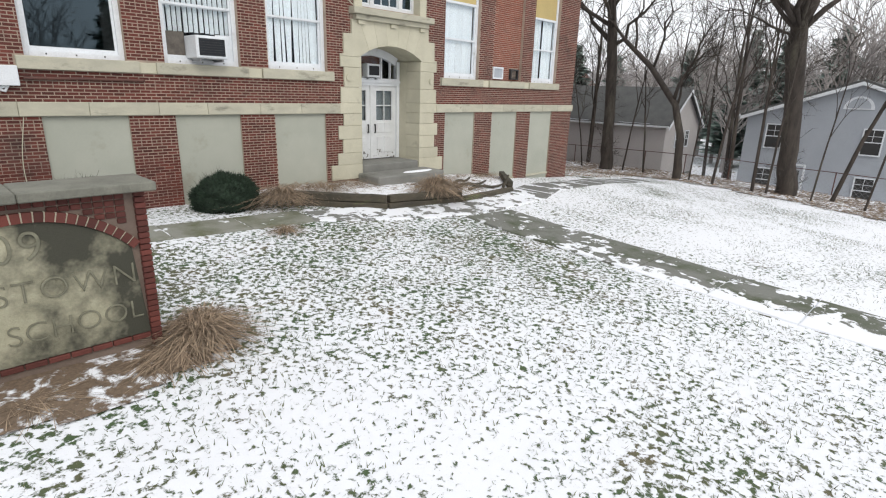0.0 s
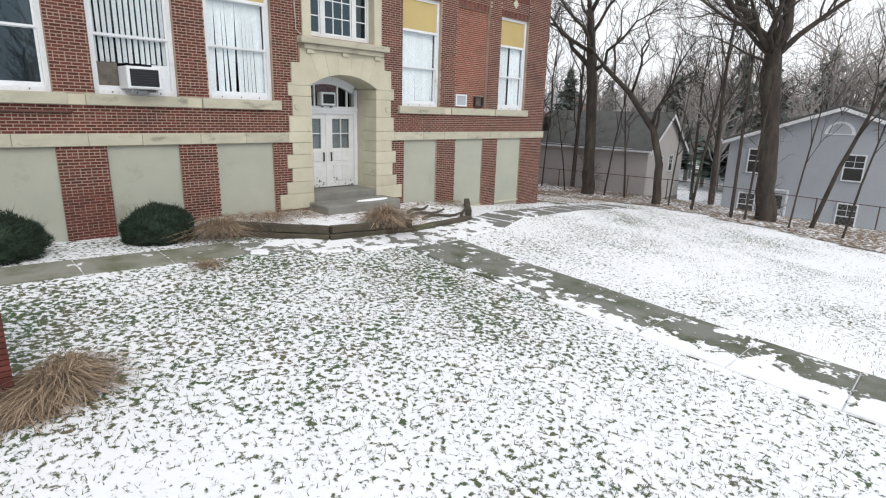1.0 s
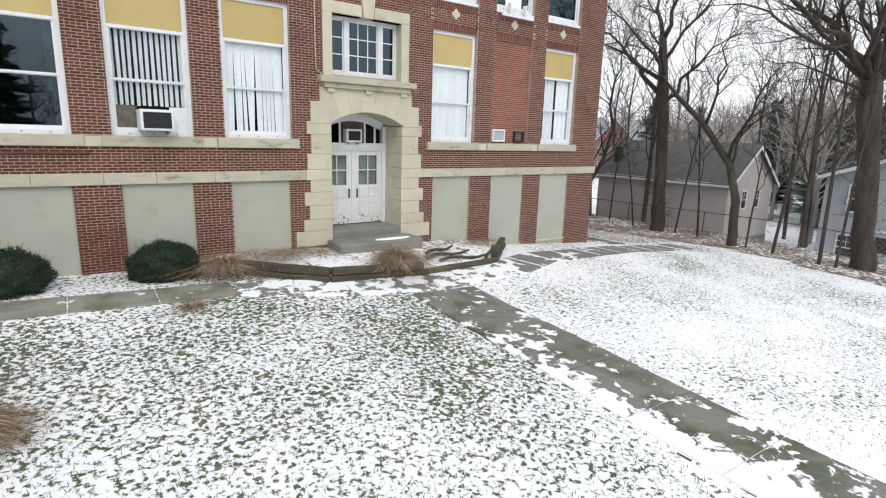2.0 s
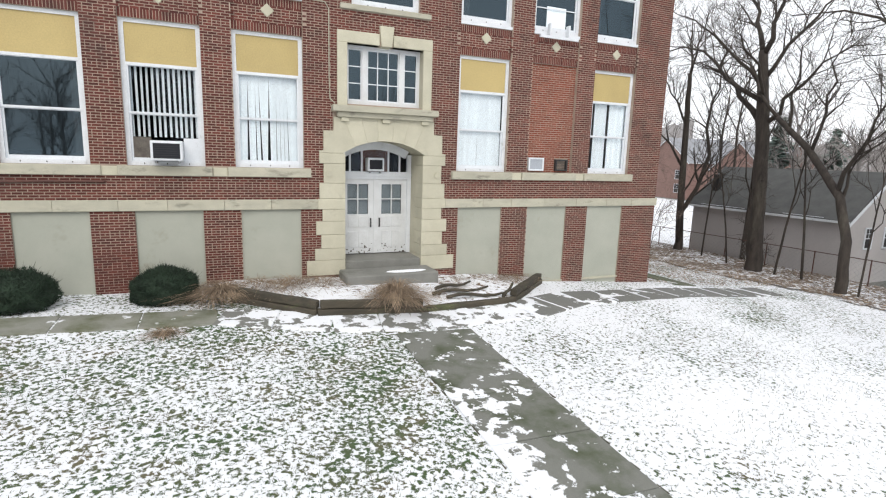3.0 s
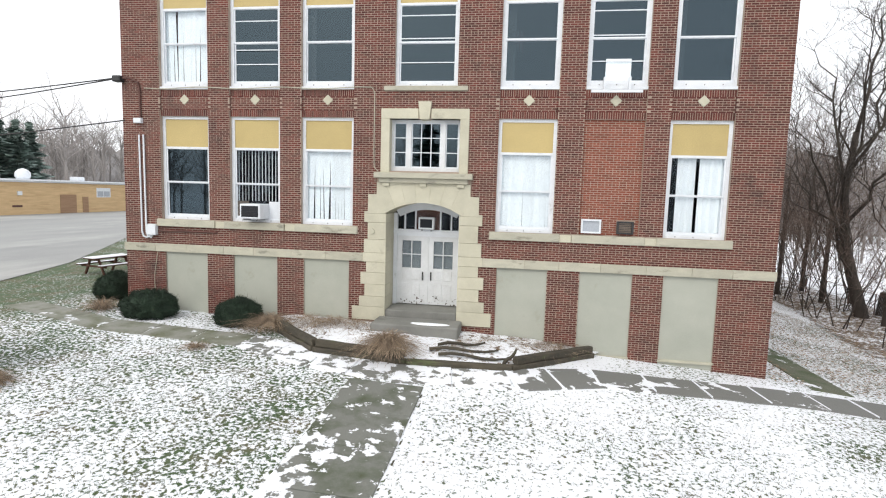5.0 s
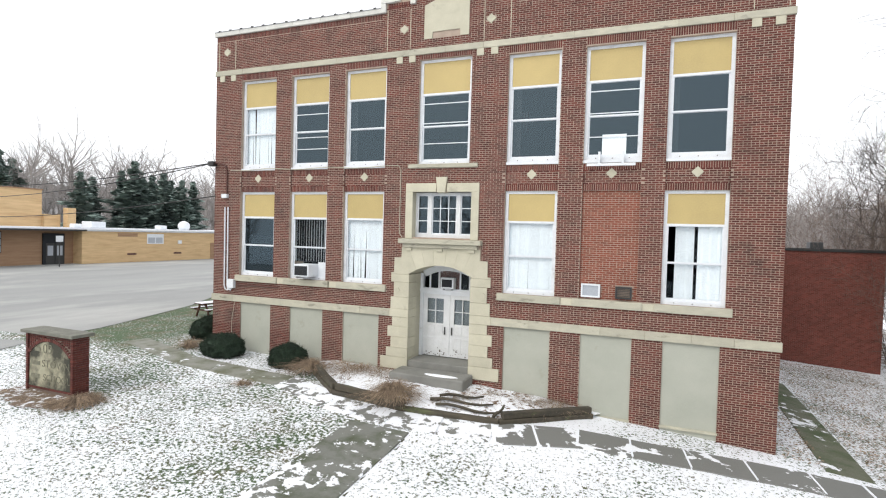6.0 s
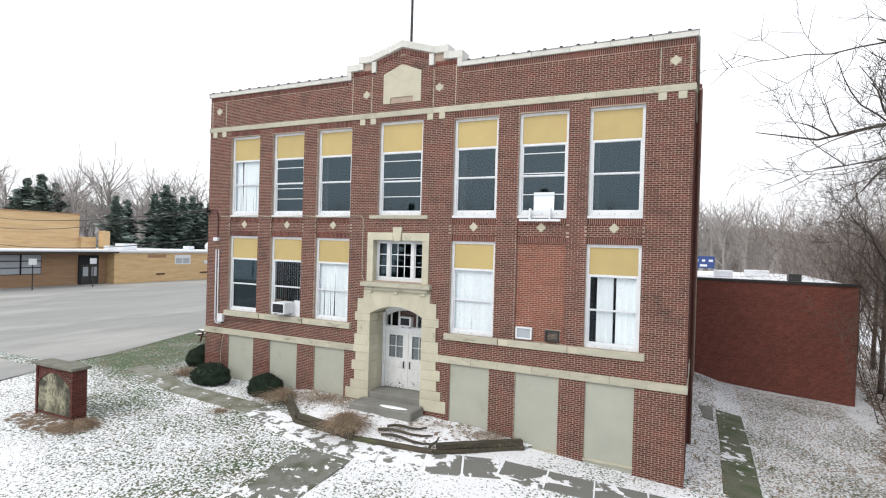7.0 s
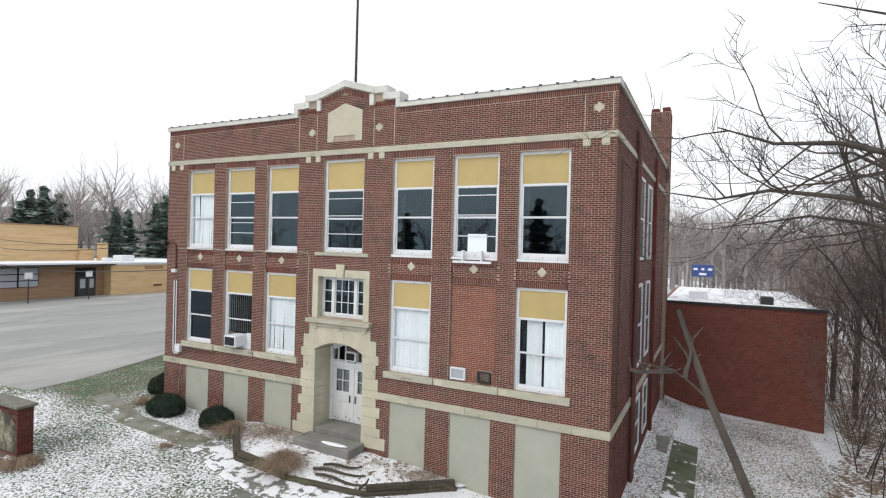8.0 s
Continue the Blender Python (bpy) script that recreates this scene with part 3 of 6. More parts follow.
for x in (-0.78, -0.42, 0.42, 0.78):
    part("transom_bar", boxes((x - 0.025, x + 0.025, DY - 0.02, DY + 0.05, 4.42, ARC_Z + math.sqrt(1.98 ** 2 - x * x) - 0.02)), M_WHITE, door_frame)
part("transom_pane", boxes((-1.03, 1.03, DY + 0.03, DY + 0.04, 4.42, 5.06)), M_CLEAR, door_frame).visible_shadow = False
part("transom_board", boxes((-0.42, 0.42, DY + 0.05, DY + 0.07, 4.42, 5.08)), M_RUST, door_frame, "reddish brown board behind the transom")
M_DOOR = material("chipped_white_paint", (0.71, 0.73, 0.74), (0.62, 0.635, 0.64), scale=3, rough=0.55, fine=40, bump=0.15, stain=(0.40, 0.37, 0.32), stain_scale=4.5, stain_at=0.66)
M_CLOTH = material("grey_cloth", (0.20, 0.235, 0.25), (0.15, 0.18, 0.19), scale=3, bump=0.05, stretch=(4, 1, 0.5))
M_BARE = material("bare_weathered_wood", (0.09, 0.08, 0.07), (0.16, 0.14, 0.12), scale=8, bump=0.3)
for s in (-1, 1):
    a, b = sorted((s * 0.04, s * 1.028))
    leaf = part("door", boxes((a, b, DY, DY + 0.05, 1.9, 2.62), (a, a + 0.17, DY, DY + 0.05, 2.62, 4.2), (b - 0.17, b, DY, DY + 0.05, 2.62, 4.2), (a + 0.17, b - 0.17, DY, DY + 0.05, 4.04, 4.2), (a + 0.17, b - 0.17, DY, DY + 0.05, 2.62, 3.12)), M_DOOR, school, "white half-glazed wooden door with peeling paint")
    for x0, x1, z0, z1 in ((a + 0.19, (a + b) / 2 - 0.02, 2.72, 3.05), ((a + b) / 2 + 0.02, b - 0.19, 2.72, 3.05), (a + 0.19, (a + b) / 2 - 0.02, 2.08, 2.6), ((a + b) / 2 + 0.02, b - 0.19, 2.08, 2.6)):
        part("door_panel", boxes((x0, x1, DY - 0.014, DY + 0.02, z0, z1), bevel=0.01), M_DOOR, leaf)
    part("muntin", boxes(((a + b) / 2 - 0.016, (a + b) / 2 + 0.016, DY - 0.005, DY + 0.045, 3.12, 4.04), (a + 0.17, b - 0.17, DY - 0.004, DY + 0.044, 3.57, 3.6)), M_DOOR, leaf)
    part("pane", boxes((a + 0.17, b - 0.17, DY + 0.02, DY + 0.03, 3.12, 4.04)), M_CLEAR, leaf).visible_shadow = False
    part("curtain", boxes((a + 0.17, b - 0.17, DY + 0.08, DY + 0.09, 3.1, 4.06)), M_CLOTH, leaf, "grey cloth behind the glass")
    hx = 0.14 * s
    part("door_handle", boxes((hx - 0.02, hx + 0.02, DY - 0.06, DY - 0.03, 2.72, 3.0), (hx - 0.018, hx + 0.018, DY - 0.04, DY, 2.72, 2.76), (hx - 0.018, hx + 0.018, DY - 0.04, DY, 2.96, 3.0), bevel=0.005), M_BLACK, leaf, "dark pull handle")
    chips = bmesh.new()
    for k in range(26 if s > 0 else 30):
        cx, cz = rnd.uniform(a + 0.02, b - 0.02), 1.9 + abs(rnd.gauss(0, 0.11))
        if k < 8:
            cx, cz = a + (0.25 if s > 0 else 0.7) + rnd.gauss(0, 0.08), 2.12 + rnd.gauss(0, 0.04)
        r = rnd.uniform(0.012, 0.035)
        pts = [chips.verts.new((min(max(cx + r * rnd.uniform(0.5, 1.4) * math.cos(q), a), b), DY - 0.003 if cz < 2.07 or cz > 2.61 else DY - 0.017, cz + r * rnd.uniform(0.3, 1) * math.sin(q))) for q in np.linspace(0, 2 * math.pi, 7)[:-1]]
        chips.faces.new(pts)
    tagged(part("flaked_paint", chips, M_BARE, leaf, "bare wood where the paint has flaked off"), kind="stuff")
part("meeting_post", boxes((-0.045, 0.045, DY - 0.02, DY + 0.06, 1.9, 4.22)), M_DOOR, door_frame)
# landing in front of the doors
landing = tagged(part("door_landing", boxes((-1.155, 1.155, -0.02, 1.4, 1.2, 1.87), bevel=0.02), M_CONCRETE), "worn grey concrete threshold below the doors", "threshold", kind="structure")
tagged(part("door_step", boxes((-1.35, 1.35, -1.05, -0.055, 1.0, 1.66), bevel=0.035), M_CONCRETE), "broad grey concrete step with a strip of snow", "step", kind="structure")
bm = bmesh.new()
pts = [(0.1 + 0.6 * math.cos(k) * (1 + 0.12 * math.sin(3 * k)), -0.78 + 0.14 * math.sin(k)) for k in np.linspace(0, 2 * math.pi, 25)[:-1]]
lo = [bm.verts.new((x + 0.35, y, 1.655)) for x, y in pts]
hi = [bm.verts.new((0.45 + (x - 0.1) * 0.88, -0.78 + (y + 0.78) * 0.8, 1.685)) for x, y in pts]
bm.faces.new(hi)
for i in range(24):
    bm.faces.new((lo[i], lo[(i + 1) % 24], hi[(i + 1) % 24], hi[i]))
tagged(part("snow_patch", bm, M_SNOW, smooth=True), "strip of snow left on the concrete step", "snow", kind="stuff")

# ---- windows ----
FY = 0.13


def window(c, z0, z1, half, yellow, rail, style, name="window"):
    """White frame with a yellow panel above two sashes; style: what shows behind the glass."""
    x0, x1 = c - half, c + half
    j = 0.10
    i0, i1 = x0 + j, x1 - j
    w = part(name, ring((x0, x1, z0, z1), (i0, i1, z0 + 0.11, z1 - 0.09), FY, FY + 0.14), M_WHITE, school, "tall white-framed sash window with a yellow top panel")
    part("panel_rail", boxes((i0, i1, FY, FY + 0.12, yellow - 0.07, yellow)), M_WHITE, w)
    part("sill_nose", boxes((i0, i1, FY - 0.02, FY - 0.002, z0 + 0.002, z0 + 0.10)), M_WHITE, w)
    part("yellow_panel", boxes((i0, i1, FY + 0.035, FY + 0.06, yellow, z1 - 0.09)), M_YELLOW, w, "flat mustard yellow panel")
    s = 0.045
    part("lower_sash", ring((i0, i1, z0 + 0.11, rail), (i0 + s, i1 - s, z0 + 0.19, rail - 0.05), FY + 0.06, FY + 0.11), M_WHITE, w)
    part("upper_sash", ring((i0, i1, rail - 0.03, yellow - 0.07), (i0 + s, i1 - s, rail + 0.02, yellow - 0.085), FY + 0.03, FY + 0.058), M_WHITE, w)
    glass = M_CLEAR if style.get("clear") or style.get("slats") is not None else M_GLASS
    part("pane", boxes((i0 + s, i1 - s, FY + 0.08, FY + 0.085, z0 + 0.19, rail - 0.05)), glass, w).visible_shadow = False
    part("pane", boxes((i0 + s, i1 - s, FY + 0.042, FY + 0.047, rail + 0.02, yellow - 0.07)), glass, w).visible_shadow = False
    for d in (-0.5, 0.0, 0.5):
        part("frame_bolt", boxes((c + d - 0.012, c + d + 0.012, FY - 0.026, FY - 0.02, z0 + 0.04, z0 + 0.07)), M_BLACK, w)
    by = FY + 0.15
    if style.get("bars"):
        for z in style["bars"]:
            part("storm_bar", boxes((i0 + s, i1 - s, FY + 0.025, FY + 0.041, z - 0.012, z + 0.018)), M_WHITE, w)
    gaps = style.get("slats")
    if gaps is not None:
        pitch = style.get("pitch", 0.088)
        n = int((i1 - i0) / pitch)
        low = style.get("low", z0 + 0.12)
        for k in range(n):
            x = i0 + pitch * (k + 0.5)
            f = (x - i0) / (i1 - i0)
            if any(a < f < b for a, b in gaps):
                continue
            turn = style.get("turn", 0.25) + rnd.uniform(-0.05, 0.05)
            hw = 0.047
            dx, dy = hw * math.cos(turn), hw * math.sin(turn)
            bz = low + rnd.uniform(0, 0.03)
            sw = rnd.gauss(0, 0.03) * (1 if style.get("messy") else 0.2)
            v = [(x - dx, by - dy, yellow), (x + dx, by + dy, yellow), (x + dx + sw, by + dy, bz), (x - dx + sw, by - dy, bz)]
            v += [(a, b + 0.004, q) for a, b, q in v]
            part("blind_slat", (v, [(0, 1, 2, 3), (7, 6, 5, 4), (0, 4, 5, 1), (1, 5, 6, 2), (2, 6, 7, 3), (3, 7, 4, 0)]), style.get("mat", M_BLIND), w)
    for a, b in style.get("curtain", ()):
        n = max(3, int((b - a) * 22))
        top, bot = [], []
        for k in range(n + 1):
            x = lerp(i0, i1, lerp(a, b, k / n))
            y = by + 0.02 + 0.02 * math.sin(k * 2.1)
            top.append((x, y, yellow))
            bot.append((x + 0.01 * math.sin(k), y, z0 + 0.12))
        verts = top + bot + [(x, y + 0.006, z) for x, y, z in top + bot]
        m = n + 1
        faces = [(k, k + 1, m + k + 1, m + k) for k in range(n)] + [(2 * m + k, 3 * m + k, 3 * m + k + 1, 2 * m + k + 1) for k in range(n)]
        part("curtain", (verts, faces), M_BLIND, w, "pale hanging curtain")
    return w


ROW1 = {-8.10: dict(curtain=((0.86, 1.0),)), -5.61: dict(slats=(), turn=-0.85, low=5.2, pitch=0.118), -3.15: dict(slats=(), messy=True, turn=0.12), 3.14: dict(slats=(), turn=0.03), 8.07: dict(clear=True, curtain=((0.16, 0.5), (0.56, 1.0)))}
for c, st in ROW1.items():
    window(c, *R1, WIN_HALF, 6.94, 5.78, st)
ROW2 = {-8.10: dict(slats=((0.2, 0.26),), turn=0.05, messy=True), -5.61: dict(bars=(9.6, 10.05, 10.95)), -3.15: dict(curtain=((0.0, 0.18),)), 3.14: dict(curtain=((0.0, 0.2),)), 5.65: dict(bars=(9.62, 10.36, 11.05)), 8.07: dict(curtain=((0.0, 0.14),))}
for c, st in ROW2.items():
    window(c, *R2, WIN_HALF, 11.39, 10.29, st)
window(0.0, R2[0], 12.56, 0.98, 11.39, 10.24, dict(bars=(9.62, 10.34, 11.02)))
for c in BAYS:
    part("window_sill", boxes((c - WIN_HALF, c + WIN_HALF, 0.02, 0.3, R2[0] - 0.09, R2[0] - 0.004)), M_WHITE, school)
# stair window above the doors
sw = part("stair_window", boxes((-1.1, -1.03, 0.12, 0.24, 6.25, 7.9), (1.03, 1.1, 0.12, 0.24, 6.25, 7.9), (-1.03, 1.03, 0.12, 0.24, 7.82, 7.9), (-1.03, 1.03, 0.1, 0.24, 6.25, 6.42)), M_DOOR, school, "three-part small-paned window with peeling white paint")
sw.location = (0, 0.13, 0)
for x in (-0.545, 0.545):
    part("mullion", boxes((x - 0.075, x + 0.075, 0.1, 0.24, 6.42, 7.82)), M_DOOR, sw)
for x0, x1, nx in ((-1.03, -0.62, 1), (-0.47, 0.47, 3), (0.62, 1.03, 1)):
    rows = [(x0, x0 + 0.035, 0.15, 0.2, 6.42, 7.82), (x1 - 0.035, x1, 0.15, 0.2, 6.42, 7.82), (x0, x1, 0.152, 0.198, 6.42, 6.46), (x0, x1, 0.152, 0.198, 7.78, 7.82)]
    for k in range(1, nx):
        x = lerp(x0, x1, k / nx)
        rows.append((x - 0.014, x + 0.014, 0.156, 0.194, 6.46, 7.78))
    for k in (1, 2):
        z = lerp(6.44, 7.8, k / 3)
        rows.append((x0 + 0.035, x1 - 0.035, 0.158, 0.192, z - 0.014, z + 0.014))
    part("sash", boxes(*rows), M_WHITE, sw)
    for k in range(nx):
        part("pane", boxes((lerp(x0, x1, k / nx) + 0.02, lerp(x0, x1, (k + 1) / nx) - 0.02, 0.17, 0.175, 6.46, 7.78)), M_GLASS, sw).visible_shadow = False

# ---- school: east side, roof things ----
for z0, z1, m in ((*BELT, M_STONE_GREY), (*BAND, M_STONE_GREY)):
    for i in range(10):
        part("side_band_stone", boxes((HALF, HALF + 0.05, 0.21 + i * 1.95, 0.2 + (i + 1) * 1.95, z0, z1)), m, school)
for i in range(8):
    part("side_coping", boxes((HALF - 0.42, HALF + 0.08, WALL + 0.07 + i * 2.4, WALL + 0.06 + (i + 1) * 2.4, TOP, TOP + 0.17)), M_STONE_GREY, school)
    part("side_flashing", boxes((HALF - 0.44, HALF + 0.1, WALL + 0.09 + i * 2.4, WALL + 0.06 + (i + 1) * 2.4, TOP + 0.17, TOP + 0.19)), M_STEEL, school)
for y0, y1 in ((4.6, 5.1), (11.6, 12.1)):
    part("side_pilaster", boxes((HALF, HALF + 0.16, y0, y1, -0.8, 13.9)), M_BRICK, school)
for y, z0, z1 in ((6.6, 8.9, 12.3), (6.6, 4.5, 7.9), (9.6, 8.9, 12.3), (9.6, 4.5, 7.9), (6.6, 1.0, 3.2), (9.6, 1.0, 3.2)):
    w = part("side_window", boxes((HALF - 0.02, HALF + 0.06, y - 0.8, y - 0.68, z0, z1), (HALF - 0.02, HALF + 0.06, y + 0.68, y + 0.8, z0, z1), (HALF - 0.02, HALF + 0.06, y - 0.68, y + 0.68, z0, z0 + 0.12), (HALF - 0.02, HALF + 0.06, y - 0.68, y + 0.68, z1 - 0.12, z1), (HALF - 0.01, HALF + 0.04, y - 0.68, y + 0.68, (z0 + z1) / 2 - 0.04, (z0 + z1) / 2 + 0.04)), M_WHITE, school, "white-framed side window")
    part("pane", boxes((HALF + 0.002, HALF + 0.012, y - 0.68, y + 0.68, z0 + 0.12, z1 - 0.12)), M_BLACK, w)
part("side_panel", boxes((HALF + 0.002, HALF + 0.03, 1.1, 1.2, 0.6, 12.2), (HALF + 0.002, HALF + 0.03, 3.8, 3.9, 0.6, 12.2), (HALF + 0.002, HALF + 0.03, 1.1, 3.9, 12.2, 12.3)), M_RUST, school, "thin framed outline of a bricked-up bay")
part("downpipe", tube([(HALF + 0.12, 4.35, z) for z in (0.5, 3.4, 3.9, 8, 13.9)], [0.05] * 5, 8), M_RUST, school, "dark red downpipe")
chim = thing("chimney", pose(9.98, 19.0, -0.6), "tall red brick chimney rising from the back corner", "chimney")
stack = part("stack", boxes((-0.58, 0.56, -0.6, 0.6, 0, 18.5), bevel=0.015), M_MORTAR, chim)
for k, (x, y) in enumerate(((-0.55, -0.57), (0.08, -0.57), (-0.55, 0.12), (0.08, 0.12))):
    part("cap_block", boxes((x, x + 0.44, y, y + 0.44, 18.5, 18.72 + 0.05 * (k % 2)), bevel=0.015), M_BRICK, chim)
pole = thing("roof_mast", pose(0.0, 0.62, 13.5), "thin dark mast on the school roof", "mast")
part("shaft", tube([(0, 0, 0), (0, 0, 6), (0.03, 0, 14)], [0.06, 0.045, 0.03], 6), M_BLACK, pole)
part("base", boxes((-0.2, 0.2, -0.2, 0.2, 0, 0.1), bevel=0.01), M_BLACK, pole)

wing = thing("rear_wing", pose(0, 0, 0), "low windowless dark red brick wing with snowy flat roof", "building wing")
wing_wall = part("wall", boxes((HALF - 0.3, 18.95, 20.0, 38, -1.5, 6.05)), M_WING_MORTAR, wing)
part("parapet", boxes((HALF + 0.01, 19.0, 19.93, 20.25, 6.05, 6.22)), M_BLACK, wing)
part("roof", boxes((HALF, 18.8, 20.25, 38, 6.05, 6.12)), M_YARD, wing, "flat roof with patchy snow")
for x, y, w in ((12.2, 25, 0.6), (16.2, 23, 0.35), (14.6, 29, 0.8)):
    part("roof_vent", boxes((x - w, x + w, y - 0.5, y + 0.5, 6.12, 6.6), bevel=0.04), M_SNOW if w > 0.5 else M_BLACK, wing)

# ---- walks ----
def slab(name, a, b, width, lift, material, parent):
    """One slab between two points of the walk's middle line."""
    a, b = Vector(a), Vector(b)
    d = (b - a).normalized()
    n = Vector((-d.y, d.x))
    g = 0.012
    a, b = a + d * g, b - d * g
    tilt = rnd.uniform(-0.008, 0.008)
    ring = [a + n * width / 2, b + n * width / 2, b - n * width / 2, a - n * width / 2]
    inner = [a + d * 0.02 + n * (width / 2 - 0.02), b - d * 0.02 + n * (width / 2 - 0.02), b - d * 0.02 - n * (width / 2 - 0.02), a + d * 0.02 - n * (width / 2 - 0.02)]
    verts = [(p.x, p.y, float(gz(p.x, p.y)) - 0.1) for p in ring] + [(p.x, p.y, float(gz(p.x, p.y)) + lift + tilt - 0.012) for p in ring] + [(p.x, p.y, float(gz(p.x, p.y)) + lift + tilt) for p in inner]
    faces = [(8, 9, 10, 11)] + [(i + k, (i + 1) % 4 + k, (i + 1) % 4 + k + 4, i + k + 4) for k in (0, 4) for i in range(4)]
    return part(name, (verts, faces), material, parent)


def walkway(name, line, width, length, lift, material, label):
    top = thing(name, pose(0, 0, 0), label, "walkway", kind="structure")
    for p, q in zip(line, line[1:]):
        p, q = Vector(p), Vector(q)
        k = max(1, round((q - p).length / length))
        for i in range(k):
            slab("paving_slab", p.lerp(q, i / k), p.lerp(q, (i + 1) / k), width, lift, material, top)
            if material is M_WALK_EAST:
                e, d = p.lerp(q, i / k), (q - p).normalized()
                nrm = Vector((-d.y, d.x)) * 0.6
                w = d * rnd.uniform(0.02, 0.05)
                ring = [e + nrm - w, e + nrm + w, e - nrm * 0.9 + w, e - nrm * 0.95 - w]
                part("joint_snow", ([(v.x, v.y, float(gz(v.x, v.y)) + h) for h in (0.0, 0.042) for v in ring], [(4, 5, 6, 7), (0, 1, 5, 4), (1, 2, 6, 5), (2, 3, 7, 6), (3, 0, 4, 7)]), M_SNOW, top, "snow lodged in a slab joint")
    return top


walkway("entrance_walk", [(-0.02, -4.1), (-0.02, -11.6), (0.1, -30)], 1.86, 1.5, 0.035, M_WALK, "straight grey concrete walk half hidden by snow")
walkway("front_walk_west", [(-13.6, -1.0), (-9.2, -2.35), (-4.6, -2.45)], 1.0, 1.4, 0.03, M_PATH, "damp grey concrete walk along the school front")
walkway("planter_walk", [(-4.58, -2.46), (-2.2, -3.25), (0, -3.55), (3.0, -3.1)], 1.05, 1.4, 0.03, M_WALK_MID, "snow-covered concrete walk round the planting bed")
walkway("front_walk_east", [(3.02, -3.08), (5.2, -2.25), (8.0, -1.92), (11.0, -1.5), (15.8, -1.0)], 1.25, 1.35, 0.03, M_WALK_EAST, "grey concrete walk with snow drifts towards the side yard")
walkway("side_walk", [(12.0, -0.35), (12.1, 6), (12.1, 11.5)], 1.1, 1.5, 0.035, M_MOSS, "mossy wet concrete walk beside the school")
tagged(part("side_pad", boxes((HALF + 0.05, 11.4, 9.2, 11.4, -0.3, 0.25), bevel=0.02), M_CONCRETE), "dark concrete pad at the side door", "concrete pad", kind="structure")
# frayed snow rims where grass meets the walk
for sx in (-0.98, 0.96):
    rim = bmesh.new()
    y = -4.2
    while y > -14:
        L = rnd.uniform(0.25, 0.7)
        w = rnd.uniform(0.008, 0.022)
        x = sx + rnd.uniform(-0.03, 0.03)
        box(rim, x - w, x + w, y - L, y, float(gz(x, y)) - 0.05, float(gz(x, y - L)) + rnd.uniform(0.006, 0.016))
        y -= L + rnd.uniform(0.05, 0.4)
    tagged(part("turf_edge", rim, M_SOIL), "ragged dark turf edge along the walk", "turf edge", kind="stuff")

# ---- planter of old timbers ----
LINE = [(-4.25, -1.2), (-2.45, -2.75), (0.2, -2.92), (3.0, -2.5), (5.35, -0.28)]
planter = thing("timber_planter", pose(0, 0, 0), "low planting bed edged with rotting landscape timbers", "planter")


def timber(a, b, z0, z1, w=0.2):
    """A squared log from a to b; z0 is the underside at both ends."""
    a, b = Vector((*a, z0[0])), Vector((*b, z0[1]))
    d = (b - a).normalized()
    n = Vector((-d.y, d.x, 0)).normalized()
    bm = bmesh.new()
    rings = []
    for i in range(7):
        p = a.lerp(b, i / 6)
        p = p + n * 0.025 * noise.noise((p.x * 3, p.y * 3, p.z * 9))
        rings.append([bm.verts.new(p + n * (s * w / 2) + Vector((0, 0, z + 0.02 * noise.noise((p.x * 5, s * 3.3, z * 7))))) for s, z in ((-1, 0), (1, 0), (1, z1), (-1, z1))])
    for r, q in zip(rings, rings[1:]):
        for i in range(4):
            bm.faces.new((r[i], r[(i + 1) % 4], q[(i + 1) % 4], q[i]))
    bm.faces.new(rings[0][::-1])
    bm.faces.new(rings[-1])
    bmesh.ops.bevel(bm, geom=list(bm.edges), offset=0.02, segments=1, affect="EDGES")
    return part("timber", bm, M_TIMBER, planter)


for i, (a, b) in enumerate(zip(LINE, LINE[1:])):
    ga, gb = float(gz(*a)) - 0.04, float(gz(*b)) - 0.04
    timber(a, b, (ga, gb), 0.19)
    if i != 2:
        aa, bb = Vector(a), Vector(b)
        timber(tuple(aa.lerp(bb, 0.02) + Vector((0.02, 0.05))), tuple(aa.lerp(bb, 0.97 if i else 1.0) + Vector((0.02, 0.05))), (ga + 0.195, gb + 0.195), 0.19)
verts, faces = [], []
NB, NR = 40, 8
for i in range(NB + 1):
    t = i / NB * 4
    k = min(3, int(t))
    f = Vector(LINE[k]).lerp(Vector(LINE[k + 1]), t - k)
    bx = lerp(-4.9, 5.6, i / NB)
    for j in range(NR + 1):
        u = j / NR
        x, y = lerp(f.x, bx, u), lerp(f.y, 0.02, u)
        z = float(gz(x, y)) + 0.1 + 0.16 * math.sin(min(1, u * 1.5) * math.pi / 2) * min(1, (NB - i) / 8, i / 4 + 0.2) + 0.04 * noise.noise((x * 2, y * 2, 0))
        verts.append((x, y, z))
for i in range(NB):
    for j in range(NR):
        a = i * (NR + 1) + j
        faces.append((a, a + 1, a + NR + 2, a + NR + 1))
part("soil", (verts, faces), M_BED, planter, "soil with dead stems under snow", smooth=True)
